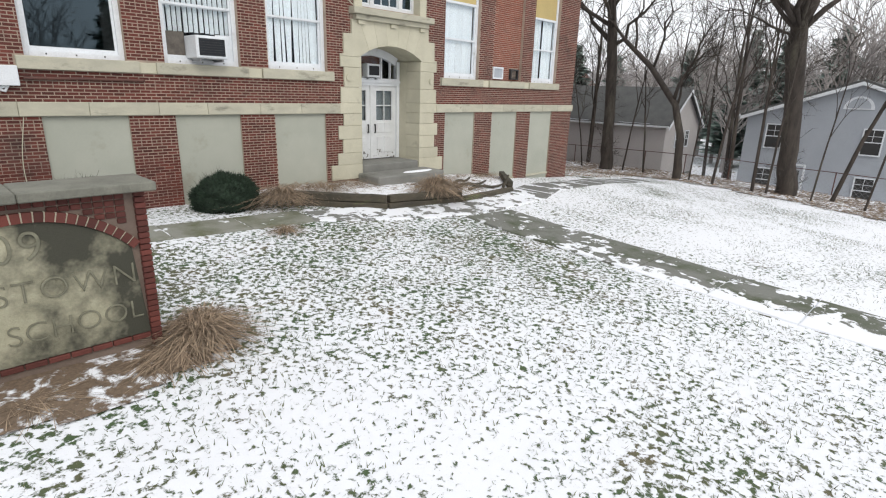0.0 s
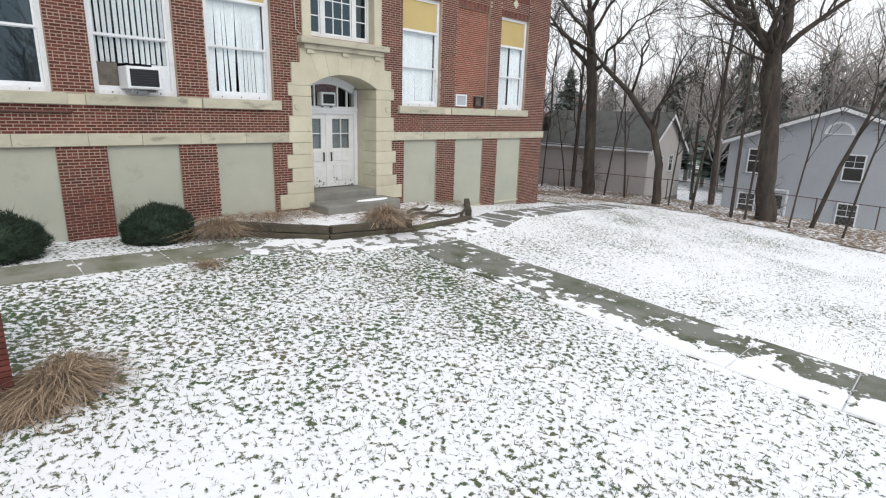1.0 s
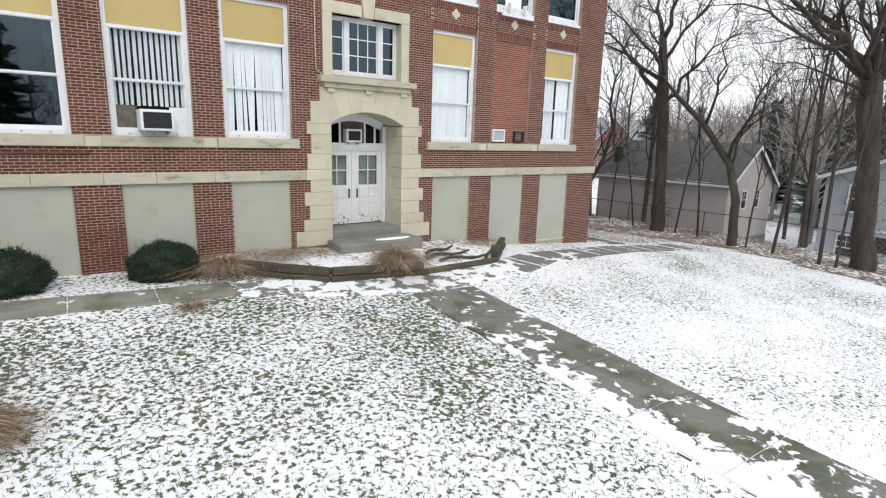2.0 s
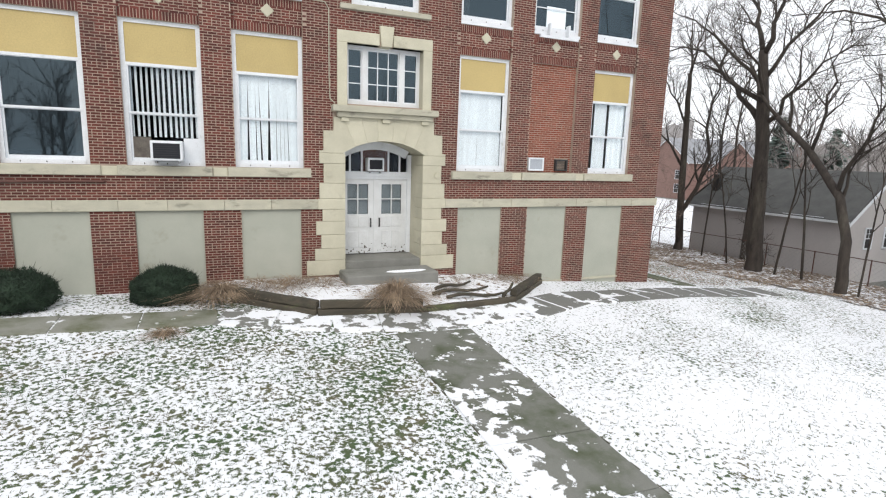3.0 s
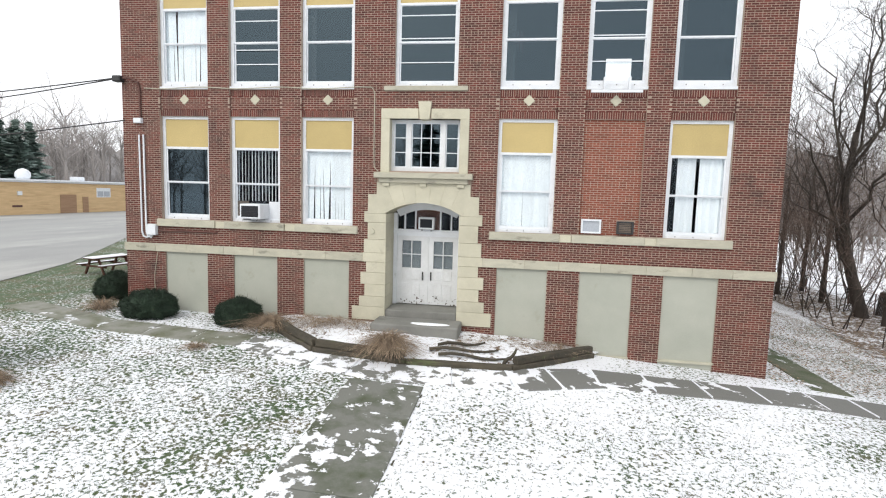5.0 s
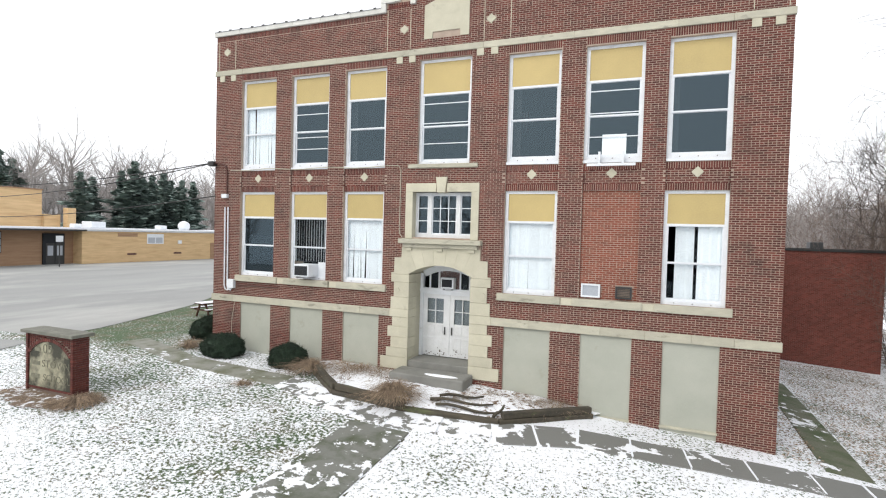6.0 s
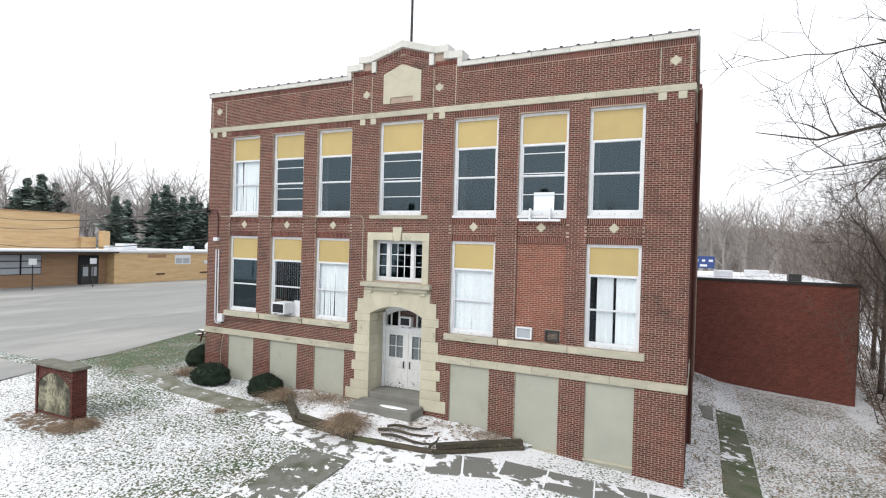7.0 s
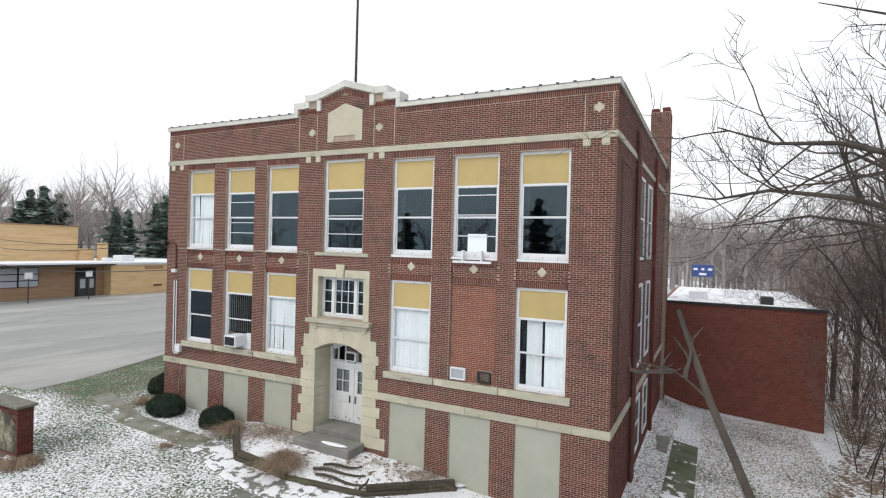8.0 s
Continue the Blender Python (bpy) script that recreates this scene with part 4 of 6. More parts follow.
for a, b in (((0.7, -2.2, 1.33), (2.6, -1.75, 1.28)), ((1.0, -2.45, 1.28), (2.9, -2.3, 1.23)), ((0.9, -1.9, 1.38), (2.2, -1.4, 1.38)), ((2.75, -2.35, 1.05), (3.1, -2.3, 1.5))):
    mid = [Vector(a).lerp(Vector(b), k / 5) + Vector((0, 0, 0.05 * math.sin(k * 1.3))) for k in range(6)]
    tagged(part("fallen_branch", tube(mid, [0.05, 0.055, 0.05, 0.045, 0.04, 0.03], 6), M_TIMBER, smooth=True), "dark rotting branch lying in the planting bed", "branch", group="fallen branches in the bed")


# ---- dry grass and shrubs ----
def straw(x, y, z, r, h, n, seed, droop=1.0, lean=(0, 0)):
    g = random.Random(seed)
    verts, faces = [], []
    for _ in range(n):
        a = g.uniform(0, 2 * math.pi)
        q = r * 0.5 * math.sqrt(g.random())
        bx, by = x + q * math.cos(a), y + q * math.sin(a)
        L = h * g.uniform(0.4, 1.5)
        out = r * g.uniform(0.3, 1.9)
        curl = g.gauss(0, 0.75) * out
        sag = g.uniform(0.9, 1.2)
        w = g.uniform(0.0025, 0.005)
        h2 = a + g.gauss(0, 1.2)
        ux, uy = math.cos(h2), math.sin(h2)
        m = len(verts)
        for k in range(5):
            t = k / 4
            px, py = bx + (ux + lean[0]) * out * t ** 1.3 - uy * curl * t * t, by + (uy + lean[1]) * out * t ** 1.3 + ux * curl * t * t
            pz = z + L * (t - droop * sag * 0.78 * t * t) * 1.9
            verts += [(px - uy * w, py + ux * w, pz), (px + uy * w, py - ux * w, pz)]
        faces += [(m + 2 * k, m + 2 * k + 1, m + 2 * k + 3, m + 2 * k + 2) for k in range(4)]
    return verts, faces


def grass_clump(x, y, r, h, n, seed, label, lift=0.0, lean=(0, 0)):
    ob = thing("dry_grass_clump", pose(0, 0, 0), label, "ornamental grass", group="dry grass clumps")
    z = float(gz(x, y)) + lift
    tagged(part("outer_tuft", straw(x, y, z, r, h * 0.8, int(n * 0.6), seed, 1.12, lean), M_STRAW, ob), kind="stuff")
    tagged(part("inner_tuft", straw(x, y, z, r * 0.7, h, int(n * 0.4), seed + 100, 0.95, lean), M_STRAW, ob), kind="stuff")
    return ob


grass_clump(-8.8, -6.68, 0.34, 0.3, 1200, 1, "flopped tan ornamental grass beside the school sign", 0.0, (0.16, -0.12))
grass_clump(-9.0, -6.82, 0.34, 0.18, 500, 51, "flopped tan ornamental grass beside the school sign", 0.0, (-0.3, -0.2))
grass_clump(-8.62, -6.45, 0.3, 0.3, 900, 2, "flopped tan ornamental grass beside the school sign")
grass_clump(-9.4, -7.0, 0.3, 0.05, 200, 3, "matted brown grass at the foot of the sign")
grass_clump(-10.6, -7.0, 0.35, 0.04, 200, 4, "matted brown grass at the foot of the sign")
grass_clump(-11.6, -6.9, 0.3, 0.06, 160, 14, "matted brown grass at the foot of the sign")
grass_clump(-0.45, -2.4, 0.52, 0.46, 2000, 5, "tan grass drooping over the planter timbers", 0.25, (0.1, -0.35))
grass_clump(-4.45, -1.1, 0.5, 0.38, 1400, 6, "tan grass spilling from the planting bed", 0.15, (-0.3, -0.2))
for i, (x, y) in enumerate(((-3.6, -0.45), (-2.7, -0.4), (-1.9, -0.5), (1.8, -0.5), (1.2, -1.2), (2.6, -0.35), (3.4, -0.5), (4.2, -0.35), (-3.1, -0.9))):
    grass_clump(x, y, 0.6, 0.10 if x > 0 else 0.24, 300, 20 + i, "low dead brown stems against the school wall", 0.2)
grass_clump(-5.65, -3.3, 0.28, 0.16, 260, 40, "small yellowed tuft standing out of the snow", 0.0)
grass_clump(-10.75, -0.75, 0.5, 0.42, 500, 41, "pale frosted low shrub at the school corner", 0.0)


def yew(x, y, rx, ry, rz, seed, label):
    g = random.Random(seed)
    z = float(gz(x, y))
    top = thing("yew_bush", pose(x, y, z), label, "bush", group="clipped yew bushes")
    bm = bmesh.new()
    bmesh.ops.create_icosphere(bm, subdivisions=3, radius=1)
    for v in bm.verts:
        k = 0.86 + 0.14 * noise.noise(v.co * 2.5 + Vector((seed, 0, 0)))
        v.co = Vector((v.co.x * rx * k, v.co.y * ry * k, max(-0.45, v.co.z) * rz * k + rz * 0.45))
    part("inner_foliage", bm, M_YEW, top)
    verts, faces = [], []
    for j in range(13000):
        d = Vector((g.gauss(0, 1), g.gauss(0, 1), g.gauss(0, 1))).normalized()
        if d.z < -0.5:
            continue
        k = (0.86 + 0.14 * noise.noise(d * 2.5 + Vector((seed, 0, 0)))) * g.uniform(0.93, 1.05)
        p = Vector((d.x * rx * k, d.y * ry * k, d.z * rz * k + rz * 0.45))
        o = (d + Vector((g.gauss(0, 0.5), g.gauss(0, 0.5), g.gauss(0.25, 0.4)))).normalized()
        s = o.orthogonal().normalized()
        s = (s * math.cos(k * 90) + o.cross(s) * math.sin(k * 90))
        L, w = g.uniform(0.04, 0.10), g.uniform(0.006, 0.013)
        if j % 30 == 0 and d.z > 0.2:
            o = (d * 0.7 + Vector((g.gauss(0, 0.35), g.gauss(0, 0.35), 0.6))).normalized()
            L, w = g.uniform(0.14, 0.26), 0.007
        n = len(verts)
        verts += [p - s * w, p + s * w, p + o * L]
        faces.append((n, n + 1, n + 2))
    tagged(part("needles", (verts, faces), M_YEW, top), kind="stuff")
    part("stem", tube([(0, 0, -0.05), (0.02, 0, 0.2), (0, 0.03, 0.45)], [0.06, 0.05, 0.03], 6), M_BARK, top)


yew(-8.75, -1.0, 0.99, 0.78, 0.62, 1, "wide dark green yew bush against the basement panels")
yew(-5.75, -0.85, 0.85, 0.70, 0.58, 2, "rounded dark green yew bush beside the planting bed")
yew(-11.6, 1.0, 0.7, 0.9, 0.7, 3, "dark green yew bush at the school corner")

sheet("sign_bed", spaced([(-12.4, -8.2, 0.15)]), spaced([(-8.1, -5.6, 0.15)]), 0.022, M_LITTER, "bare brown earth with matted dead grass round the sign", "bare earth", keep=lambda x, y: ((x + 10.2) / 1.75) ** 2 + ((y + 6.85) / 0.75) ** 2 < 1 + 0.5 * noise.noise((x * 2.3, y * 2.3, 7.0)), kind="stuff")

# ---- school sign ----
SX0, SX1, SYF, SYB = -11.42, -9.18, -6.62, -6.1
sign_z = 1.2
M_CAP = material("lichened_slate_cap", (0.20, 0.20, 0.165), (0.12, 0.12, 0.10), scale=3, fine=40, bump=0.4, stain=(0.42, 0.41, 0.36), stain_scale=3, stain_at=0.6)
M_SIGN_MORTAR = material("old_grey_mortar", (0.20, 0.15, 0.12), (0.14, 0.105, 0.085), scale=4, fine=60, bump=0.3)
sign = thing("school_sign", pose(0, 0, 0), "brick monument sign with carved stone panel and stone cap", "monument sign")
zt = 2.96


def sign_brick(x0, x1, y0, y1, z0, z1):
    return part("brick", boxes((x0, x1, y0, y1, z0, z1), bevel=0.006), M_BRICK_PIECE, sign)


part("core", boxes((SX0 + 0.02, SX1 - 0.02, SYF + 0.06, SYB - 0.02, sign_z - 0.3, zt)), M_SIGN_MORTAR, sign, "dark brick core")
k = 0
z = sign_z - 0.206
while z < zt - 0.03:
    for x0, x1 in ((SX0, SX0 + 0.11), (SX1 - 0.11, SX1)):
        sign_brick(x0, x1, SYF, SYF + (0.2 if k % 2 else 0.1), z, z + 0.058)
    y = SYF + (0.212 if k % 2 else 0.112)
    while y < SYB - 0.03:
        e = min(y + 0.2, SYB)
        sign_brick(SX1 - 0.1, SX1, y, e, z, z + 0.058)
        y = e + 0.012
    k += 1
    z += 0.068
cxs = (SX0 + SX1) / 2
R, cz = 1.35, 2.85 - 1.35
A = math.asin(1.02 / R)
n = 24
for i in range(n):
    a0 = -A + 2 * A * (i + 0.08) / n
    a1 = -A + 2 * A * (i + 0.92) / n
    bm = prism([(cxs + R * math.sin(a0), cz + R * math.cos(a0)), (cxs + R * math.sin(a1), cz + R * math.cos(a1)), (cxs + (R - 0.1) * math.sin(a1), cz + (R - 0.1) * math.cos(a1)), (cxs + (R - 0.1) * math.sin(a0), cz + (R - 0.1) * math.cos(a0))], SYF, SYF + 0.1)
    part("arch_brick", bm, M_BRICK_PIECE, sign)
    a2 = -A + 2 * A * (i + 1.08) / n
    if i < n - 1:
        part("arch_joint", prism([(cxs + R * math.sin(a1), cz + R * math.cos(a1)), (cxs + R * math.sin(a2), cz + R * math.cos(a2)), (cxs + (R - 0.1) * math.sin(a2), cz + (R - 0.1) * math.cos(a2)), (cxs + (R - 0.1) * math.sin(a1), cz + (R - 0.1) * math.cos(a1))], SYF + 0.012, SYF + 0.09), M_STONE, sign)
for k in range(9):
    for i in range(20):
        x = SX0 + 0.12 + i * 0.1015
        zz = 2.34 + 0.068 * k
        if x + 0.09 < SX1 - 0.11 and min(zz - cz - math.sqrt(max(0, R * R - (q - cxs) ** 2)) for q in (x, x + 0.09)) > -0.02:
            sign_brick(x, x + (0.092 if k % 2 else 0.09), SYF + 0.04, SYF + 0.12, zz, min(zz + 0.056, zt - 0.004))
for i in range(10):
    sign_brick(SX0 + 0.115 + i * 0.202, SX0 + 0.305 + i * 0.202, SYF + 0.02, SYF + 0.12, sign_z + 0.02, sign_z + 0.078)
outline = [(cxs + 1.01, sign_z + 0.09)] + [(cxs + (R - 0.108) * math.sin(a), cz + (R - 0.108) * math.cos(a)) for a in np.linspace(A * 0.985, -A * 0.985, 15)] + [(cxs - 1.01, sign_z + 0.09)]
part("carved_panel", prism(outline, SYF + 0.035, SYF + 0.1), M_SIGN, sign, "stained sandstone panel with carved letters")
for a, b in ((SX0 - 0.1, -10.32), (-10.315, SX1 + 0.1)):
    part("cap_stone", boxes((a, b, SYF - 0.1, SYB + 0.1, zt, zt + 0.1), bevel=0.012), M_CAP, sign, "grey weathered cap stone")
M_LETTER = material("lichened_letter", (0.22, 0.215, 0.155), (0.12, 0.118, 0.085), scale=9, fine=80, bump=0.3)


def lettering(text, x, z, size, spacing=1.0):
    cu = bpy.data.curves.new("letters", "FONT")
    cu.body, cu.size, cu.extrude, cu.space_character, cu.bevel_depth = text, size, 0.008, spacing, 0.004
    cu.offset = -0.009
    tmp = bpy.data.objects.new("tmp", cu)
    scene.collection.objects.link(tmp)
    me = bpy.data.meshes.new_from_object(tmp.evaluated_get(bpy.context.evaluated_depsgraph_get()))
    bpy.data.objects.remove(tmp)
    me.materials.clear()
    me.materials.append(M_LETTER)
    ob = new("lettering", me)
    ob.parent = sign
    ob.matrix_local = pose(x, SYF + 0.033, z, 90, 0, 0)
    return ob


lettering("09", -10.62, 2.36, 0.44, 1.1)
lettering("STOWN", -10.66, 1.93, 0.335, 1.1)
lettering("SCHOOL", -10.60, 1.50, 0.31, 1.02)
for x, z, w in ((-11.02, 2.4, 0.3), (-11.2, 1.96, 0.45), (-11.18, 1.55, 0.4)):
    part("carved_bar", boxes((x, x + w, SYF + 0.024, SYF + 0.05, z, z + 0.13), bevel=0.01), M_LETTER, sign, "worn unreadable carving")


# ---- things on the front wall ----
def air_conditioner(x, y, z, w, h, d, label):
    top = thing("air_conditioner", pose(x, y, z), label, "air conditioner")
    part("case", boxes((-w / 2, w / 2, -d, 0.3, 0, h), bevel=0.015), M_WHITE, top)
    part("grille_frame", boxes((-w / 2 + 0.02, w / 2 - 0.02, -d - 0.012, -d + 0.01, 0.03, h - 0.03)), M_WHITE, top)
    part("grille", boxes((-w / 2 + 0.06, w / 2 - 0.06, -d - 0.018, -d, 0.06, h - 0.06)), M_DARK, top, "dark grille")
    for k in range(7 if w > 0.6 else 0):
        q = lerp(0.08, h - 0.08, k / 6)
        part("fin", boxes((-w / 2 + 0.06, w / 2 - 0.06, -d - 0.024, -d - 0.016, q - 0.004, q + 0.004)), M_BLACK, top)
    for x in (-w / 2 + 0.08, w / 2 - 0.12):
        part("bracket", boxes((x, x + 0.04, -d + 0.05, 0.1, -0.06, 0.0)), M_STEEL, top)
    return top


air_conditioner(-5.58, 0.1, 4.64, 0.7, 0.48, 0.5, "white window air conditioner below the vertical blinds")
part("filler_panel", boxes((-6.37, -5.94, 0.2, 0.22, 4.64, 5.2)), M_BARE, school)
part("filler_panel", boxes((-5.22, -4.85, 0.2, 0.22, 4.64, 5.2)), M_WHITE, school)
air_conditioner(-0.03, DY, 4.44, 0.52, 0.4, 0.2, "small white air conditioner in the arched transom")


def wall_unit(x, w, h, z, mat, label):
    top = thing("wall_vent", pose(x, RECESS + 0.05, z), label, "wall vent")
    part("sleeve", boxes((-w / 2, -w / 2 + 0.05, -0.1, 0.1, 0, h), (w / 2 - 0.05, w / 2, -0.1, 0.1, 0, h), (-w / 2 + 0.05, w / 2 - 0.05, -0.1, 0.1, 0, 0.05), (-w / 2 + 0.05, w / 2 - 0.05, -0.1, 0.1, h - 0.05, h)), M_BLACK if mat is M_BLACK else M_WHITE, top)
    part("core", boxes((-w / 2 + 0.05, w / 2 - 0.05, -0.06 if mat is not M_BLACK else 0.02, 0.08, 0.05, h - 0.05)), mat, top)
    for k in range(5 if mat is M_BLACK else 0):
        q = lerp(0.09, h - 0.09, k / 4)
        part("louvre", boxes((-w / 2 + 0.05, w / 2 - 0.05, -0.075, -0.055, q - 0.006, q + 0.006)), M_BLACK, top)


wall_unit(5.14, 0.58, 0.42, 4.575, M_SIDING_GREY, "white-framed through-wall air conditioner in bricked-up bay")
wall_unit(6.13, 0.48, 0.38, 4.58, M_BLACK, "dark open vent sleeve in bricked-up bay")
board = thing("white_board", pose(5.68, 0.2, 9.08), "blank white board propped inside the upper window", "board")
part("sheet", boxes((-0.36, 0.36, 0, 0.02, 0, 0.62)), M_BLIND, board)
shelf = thing("window_bracket", pose(5.63, -0.05, 8.62), "white metal bracket below the upper window", "bracket")
part("rail", boxes((-0.72, 0.72, -0.1, -0.04, 0.06, 0.14)), M_WHITE, shelf)
for x in (-0.35, 0.35):
    part("arm", boxes((x - 0.03, x + 0.03, -0.1, 0.06, 0.14, 0.5)), M_WHITE, shelf)
flag = thing("window_flag", pose(2.75, 0.42, 9.6), "small red and white striped flag inside the window", "flag")
M_RED = material("faded_red_cloth", (0.42, 0.10, 0.10), rough=0.9, bump=0)
for k in range(6):
    part("stripe", boxes((-0.15 + 0.05 * k, -0.1 + 0.05 * k, 0, 0.01, 0.55 - 0.04 * k, 1.0)), M_RED if k % 2 else M_BLIND, flag)

conduit = thing("electric_conduit", pose(0, 0, 0), "white conduits, grey boxes and cables on the brick corner", "conduit")
for x in (-9.72, -9.56):
    part("pipe", tube([(x, -0.05, 7.3), (x + 0.01, -0.05, 5.5), (x + 0.02, -0.05, 4.05), (x + 0.08, -0.06, 3.9), (x + 0.2, -0.06, 3.86), (-9.3, -0.06, 3.98)], [0.028] * 6, 8), M_WHITE, conduit)
part("meter_box", boxes((-9.47, -9.13, -0.16, -0.005, 3.96, 4.32), bevel=0.01), M_WHITE, conduit, "pale grey meter box")
part("junction_box", boxes((-9.86, -9.58, -0.14, -0.005, 7.68, 7.84), bevel=0.01), M_WHITE, conduit)
part("feed_pipe", tube([(-9.66, -0.04, 7.7), (-9.66, -0.05, 8.7), (-9.7, -0.06, 9.0), (-10.0, -0.1, 9.15), (-10.3, -0.15, 9.12)], [0.035] * 5, 8), M_RUST, conduit)
part("wall_cable", tube([(x, -0.03, 8.83 + 0.03 * math.sin(x * 2.3)) for x in np.linspace(-9.5, -1.7, 18)] + [(-1.6, -0.04, 8.7), (-1.6, -0.04, 7.0), (-1.58, -0.05, 6.4), (-1.45, -0.1, 6.28)], [0.015] * 22, 6), M_STONE_GREY, conduit)
part("ground_wire", tube([(-9.2 + 0.1 * math.sin(z * 2), -0.02, z) for z in np.linspace(3.4, 2.1, 8)], [0.009] * 8, 5), M_STONE, conduit)
part("rusty_pipe", tube([(-9.05, -0.05, 4.1), (-8, -0.05, 4.12), (-7.0, -0.05, 4.12), (-6.95, 0.0, 4.12)], [0.03] * 4, 8), M_RUST, conduit)
part("insulator", boxes((-10.5, -10.2, -0.28, -0.02, 9.0, 9.2), bevel=0.03), M_BLACK, conduit, "dark cable bracket on the corner")
cables = thing("service_cables", pose(0, 0, 0), "black overhead cables running from the school corner", "overhead cable")
for (a, b, sag) in (((-10.35, -0.2, 9.1), (-75, 14, 10.5), 1.6), ((-10.35, -0.2, 9.12), (-75, 13, 12.0), 1.5), ((-10.2, -0.1, 7.76), (-75, 14, 8.6), 1.4)):
    part("cable", tube([Vector(a).lerp(Vector(b), k / 14) - Vector((0, 0, sag * 4 * (k / 14) * (1 - k / 14))) for k in range(15)], [0.022] * 15, 5), M_CABLE, cables)


# ---- picnic table ----
def picnic_table(m):
    t = thing("picnic_table", m, "dark brown wooden picnic table topped with snow", "picnic table")
    M_W = material("dark_stained_wood", (0.10, 0.04, 0.025), (0.06, 0.03, 0.02), scale=4, bump=0.3, stretch=(0.3, 2, 2))
    for k in range(5):
        part("top_board", boxes((-0.95, 0.95, -0.37 + 0.15 * k, -0.235 + 0.15 * k, 0.72, 0.76), bevel=0.006), M_W, t)
    for s in (-1, 1):
        for k in range(2):
            y = s * (0.62 + 0.14 * k)
            part("bench_board", boxes((-0.95, 0.95, y - 0.065, y + 0.065, 0.42, 0.46), bevel=0.006), M_W, t)
            part("bench_snow", boxes((-0.94, 0.94, y - 0.06, y + 0.06, 0.46, 0.485), bevel=0.01), M_SNOW, t)
        part("cross_brace", boxes((s * 0.7 - 0.02, s * 0.7 + 0.02, -0.8, 0.8, 0.34, 0.42)), M_W, t)
        part("top_brace", boxes((s * 0.7 - 0.02, s * 0.7 + 0.02, -0.36, 0.36, 0.64, 0.72)), M_W, t)
        for q in (-1, 1):
            part("leg", tube([(s * 0.66, q * 0.62, -0.02), (s * 0.66, q * 0.25, 0.72)], [0.055, 0.055], 4), M_W, t)
    part("top_snow", boxes((-0.94, 0.94, -0.36, 0.36, 0.76, 0.80), bevel=0.015), M_SNOW, t, "layer of snow")


picnic_table(pose(-15.9, 5.6, float(gz(-15.9, 5.6)) + 0.02, 0, 0, 78))

# ---- trees ----
def grow(g, start, direction, length, radius, level, out, depth, bend=0.12, up=0.04, sides=None, tip=0.35):
    """One branch and those on it; out[level] collects the tubes."""
    n = (7, 7, 5, 4, 3)[min(level, 4)]
    d = Vector(direction).normalized()
    p = Vector(start)
    pts, rad = [p.copy()], [radius]
    for k in range(n):
        d = (d + Vector((g.gauss(0, bend), g.gauss(0, bend), g.gauss(0, bend) + up))).normalized()
        p = p + d * (length / n)
        pts.append(p.copy())
        rad.append(radius * lerp(1, tip, (k + 1) / n))
    out[min(level, 4)].append(tube(pts, rad, sides or (9, 6, 4, 3, 3)[min(level, 4)]))
    if level >= depth:
        return
    kids = (0, 7, 6, 5, 4)[min(level + 1, 4)]
    for k in range(kids):
        t = g.uniform(0.3, 1.0)
        i = min(n - 1, int(t * n))
        q = pts[i].lerp(pts[i + 1], t * n - i)
        along = (pts[i + 1] - pts[i]).normalized()
        side = along.orthogonal().normalized()
        side = (Matrix.Rotation(g.uniform(0, 6.28), 3, along) @ side)
        new_d = along * g.uniform(0.5, 0.9) + side * g.uniform(0.6, 1.0) + Vector((0, 0, 0.2))
        grow(g, q, new_d, length * g.uniform(0.38, 0.62), max(0.007, rad[i] * g.uniform(0.4, 0.6)), level + 1, out, depth, bend * 1.15, up)


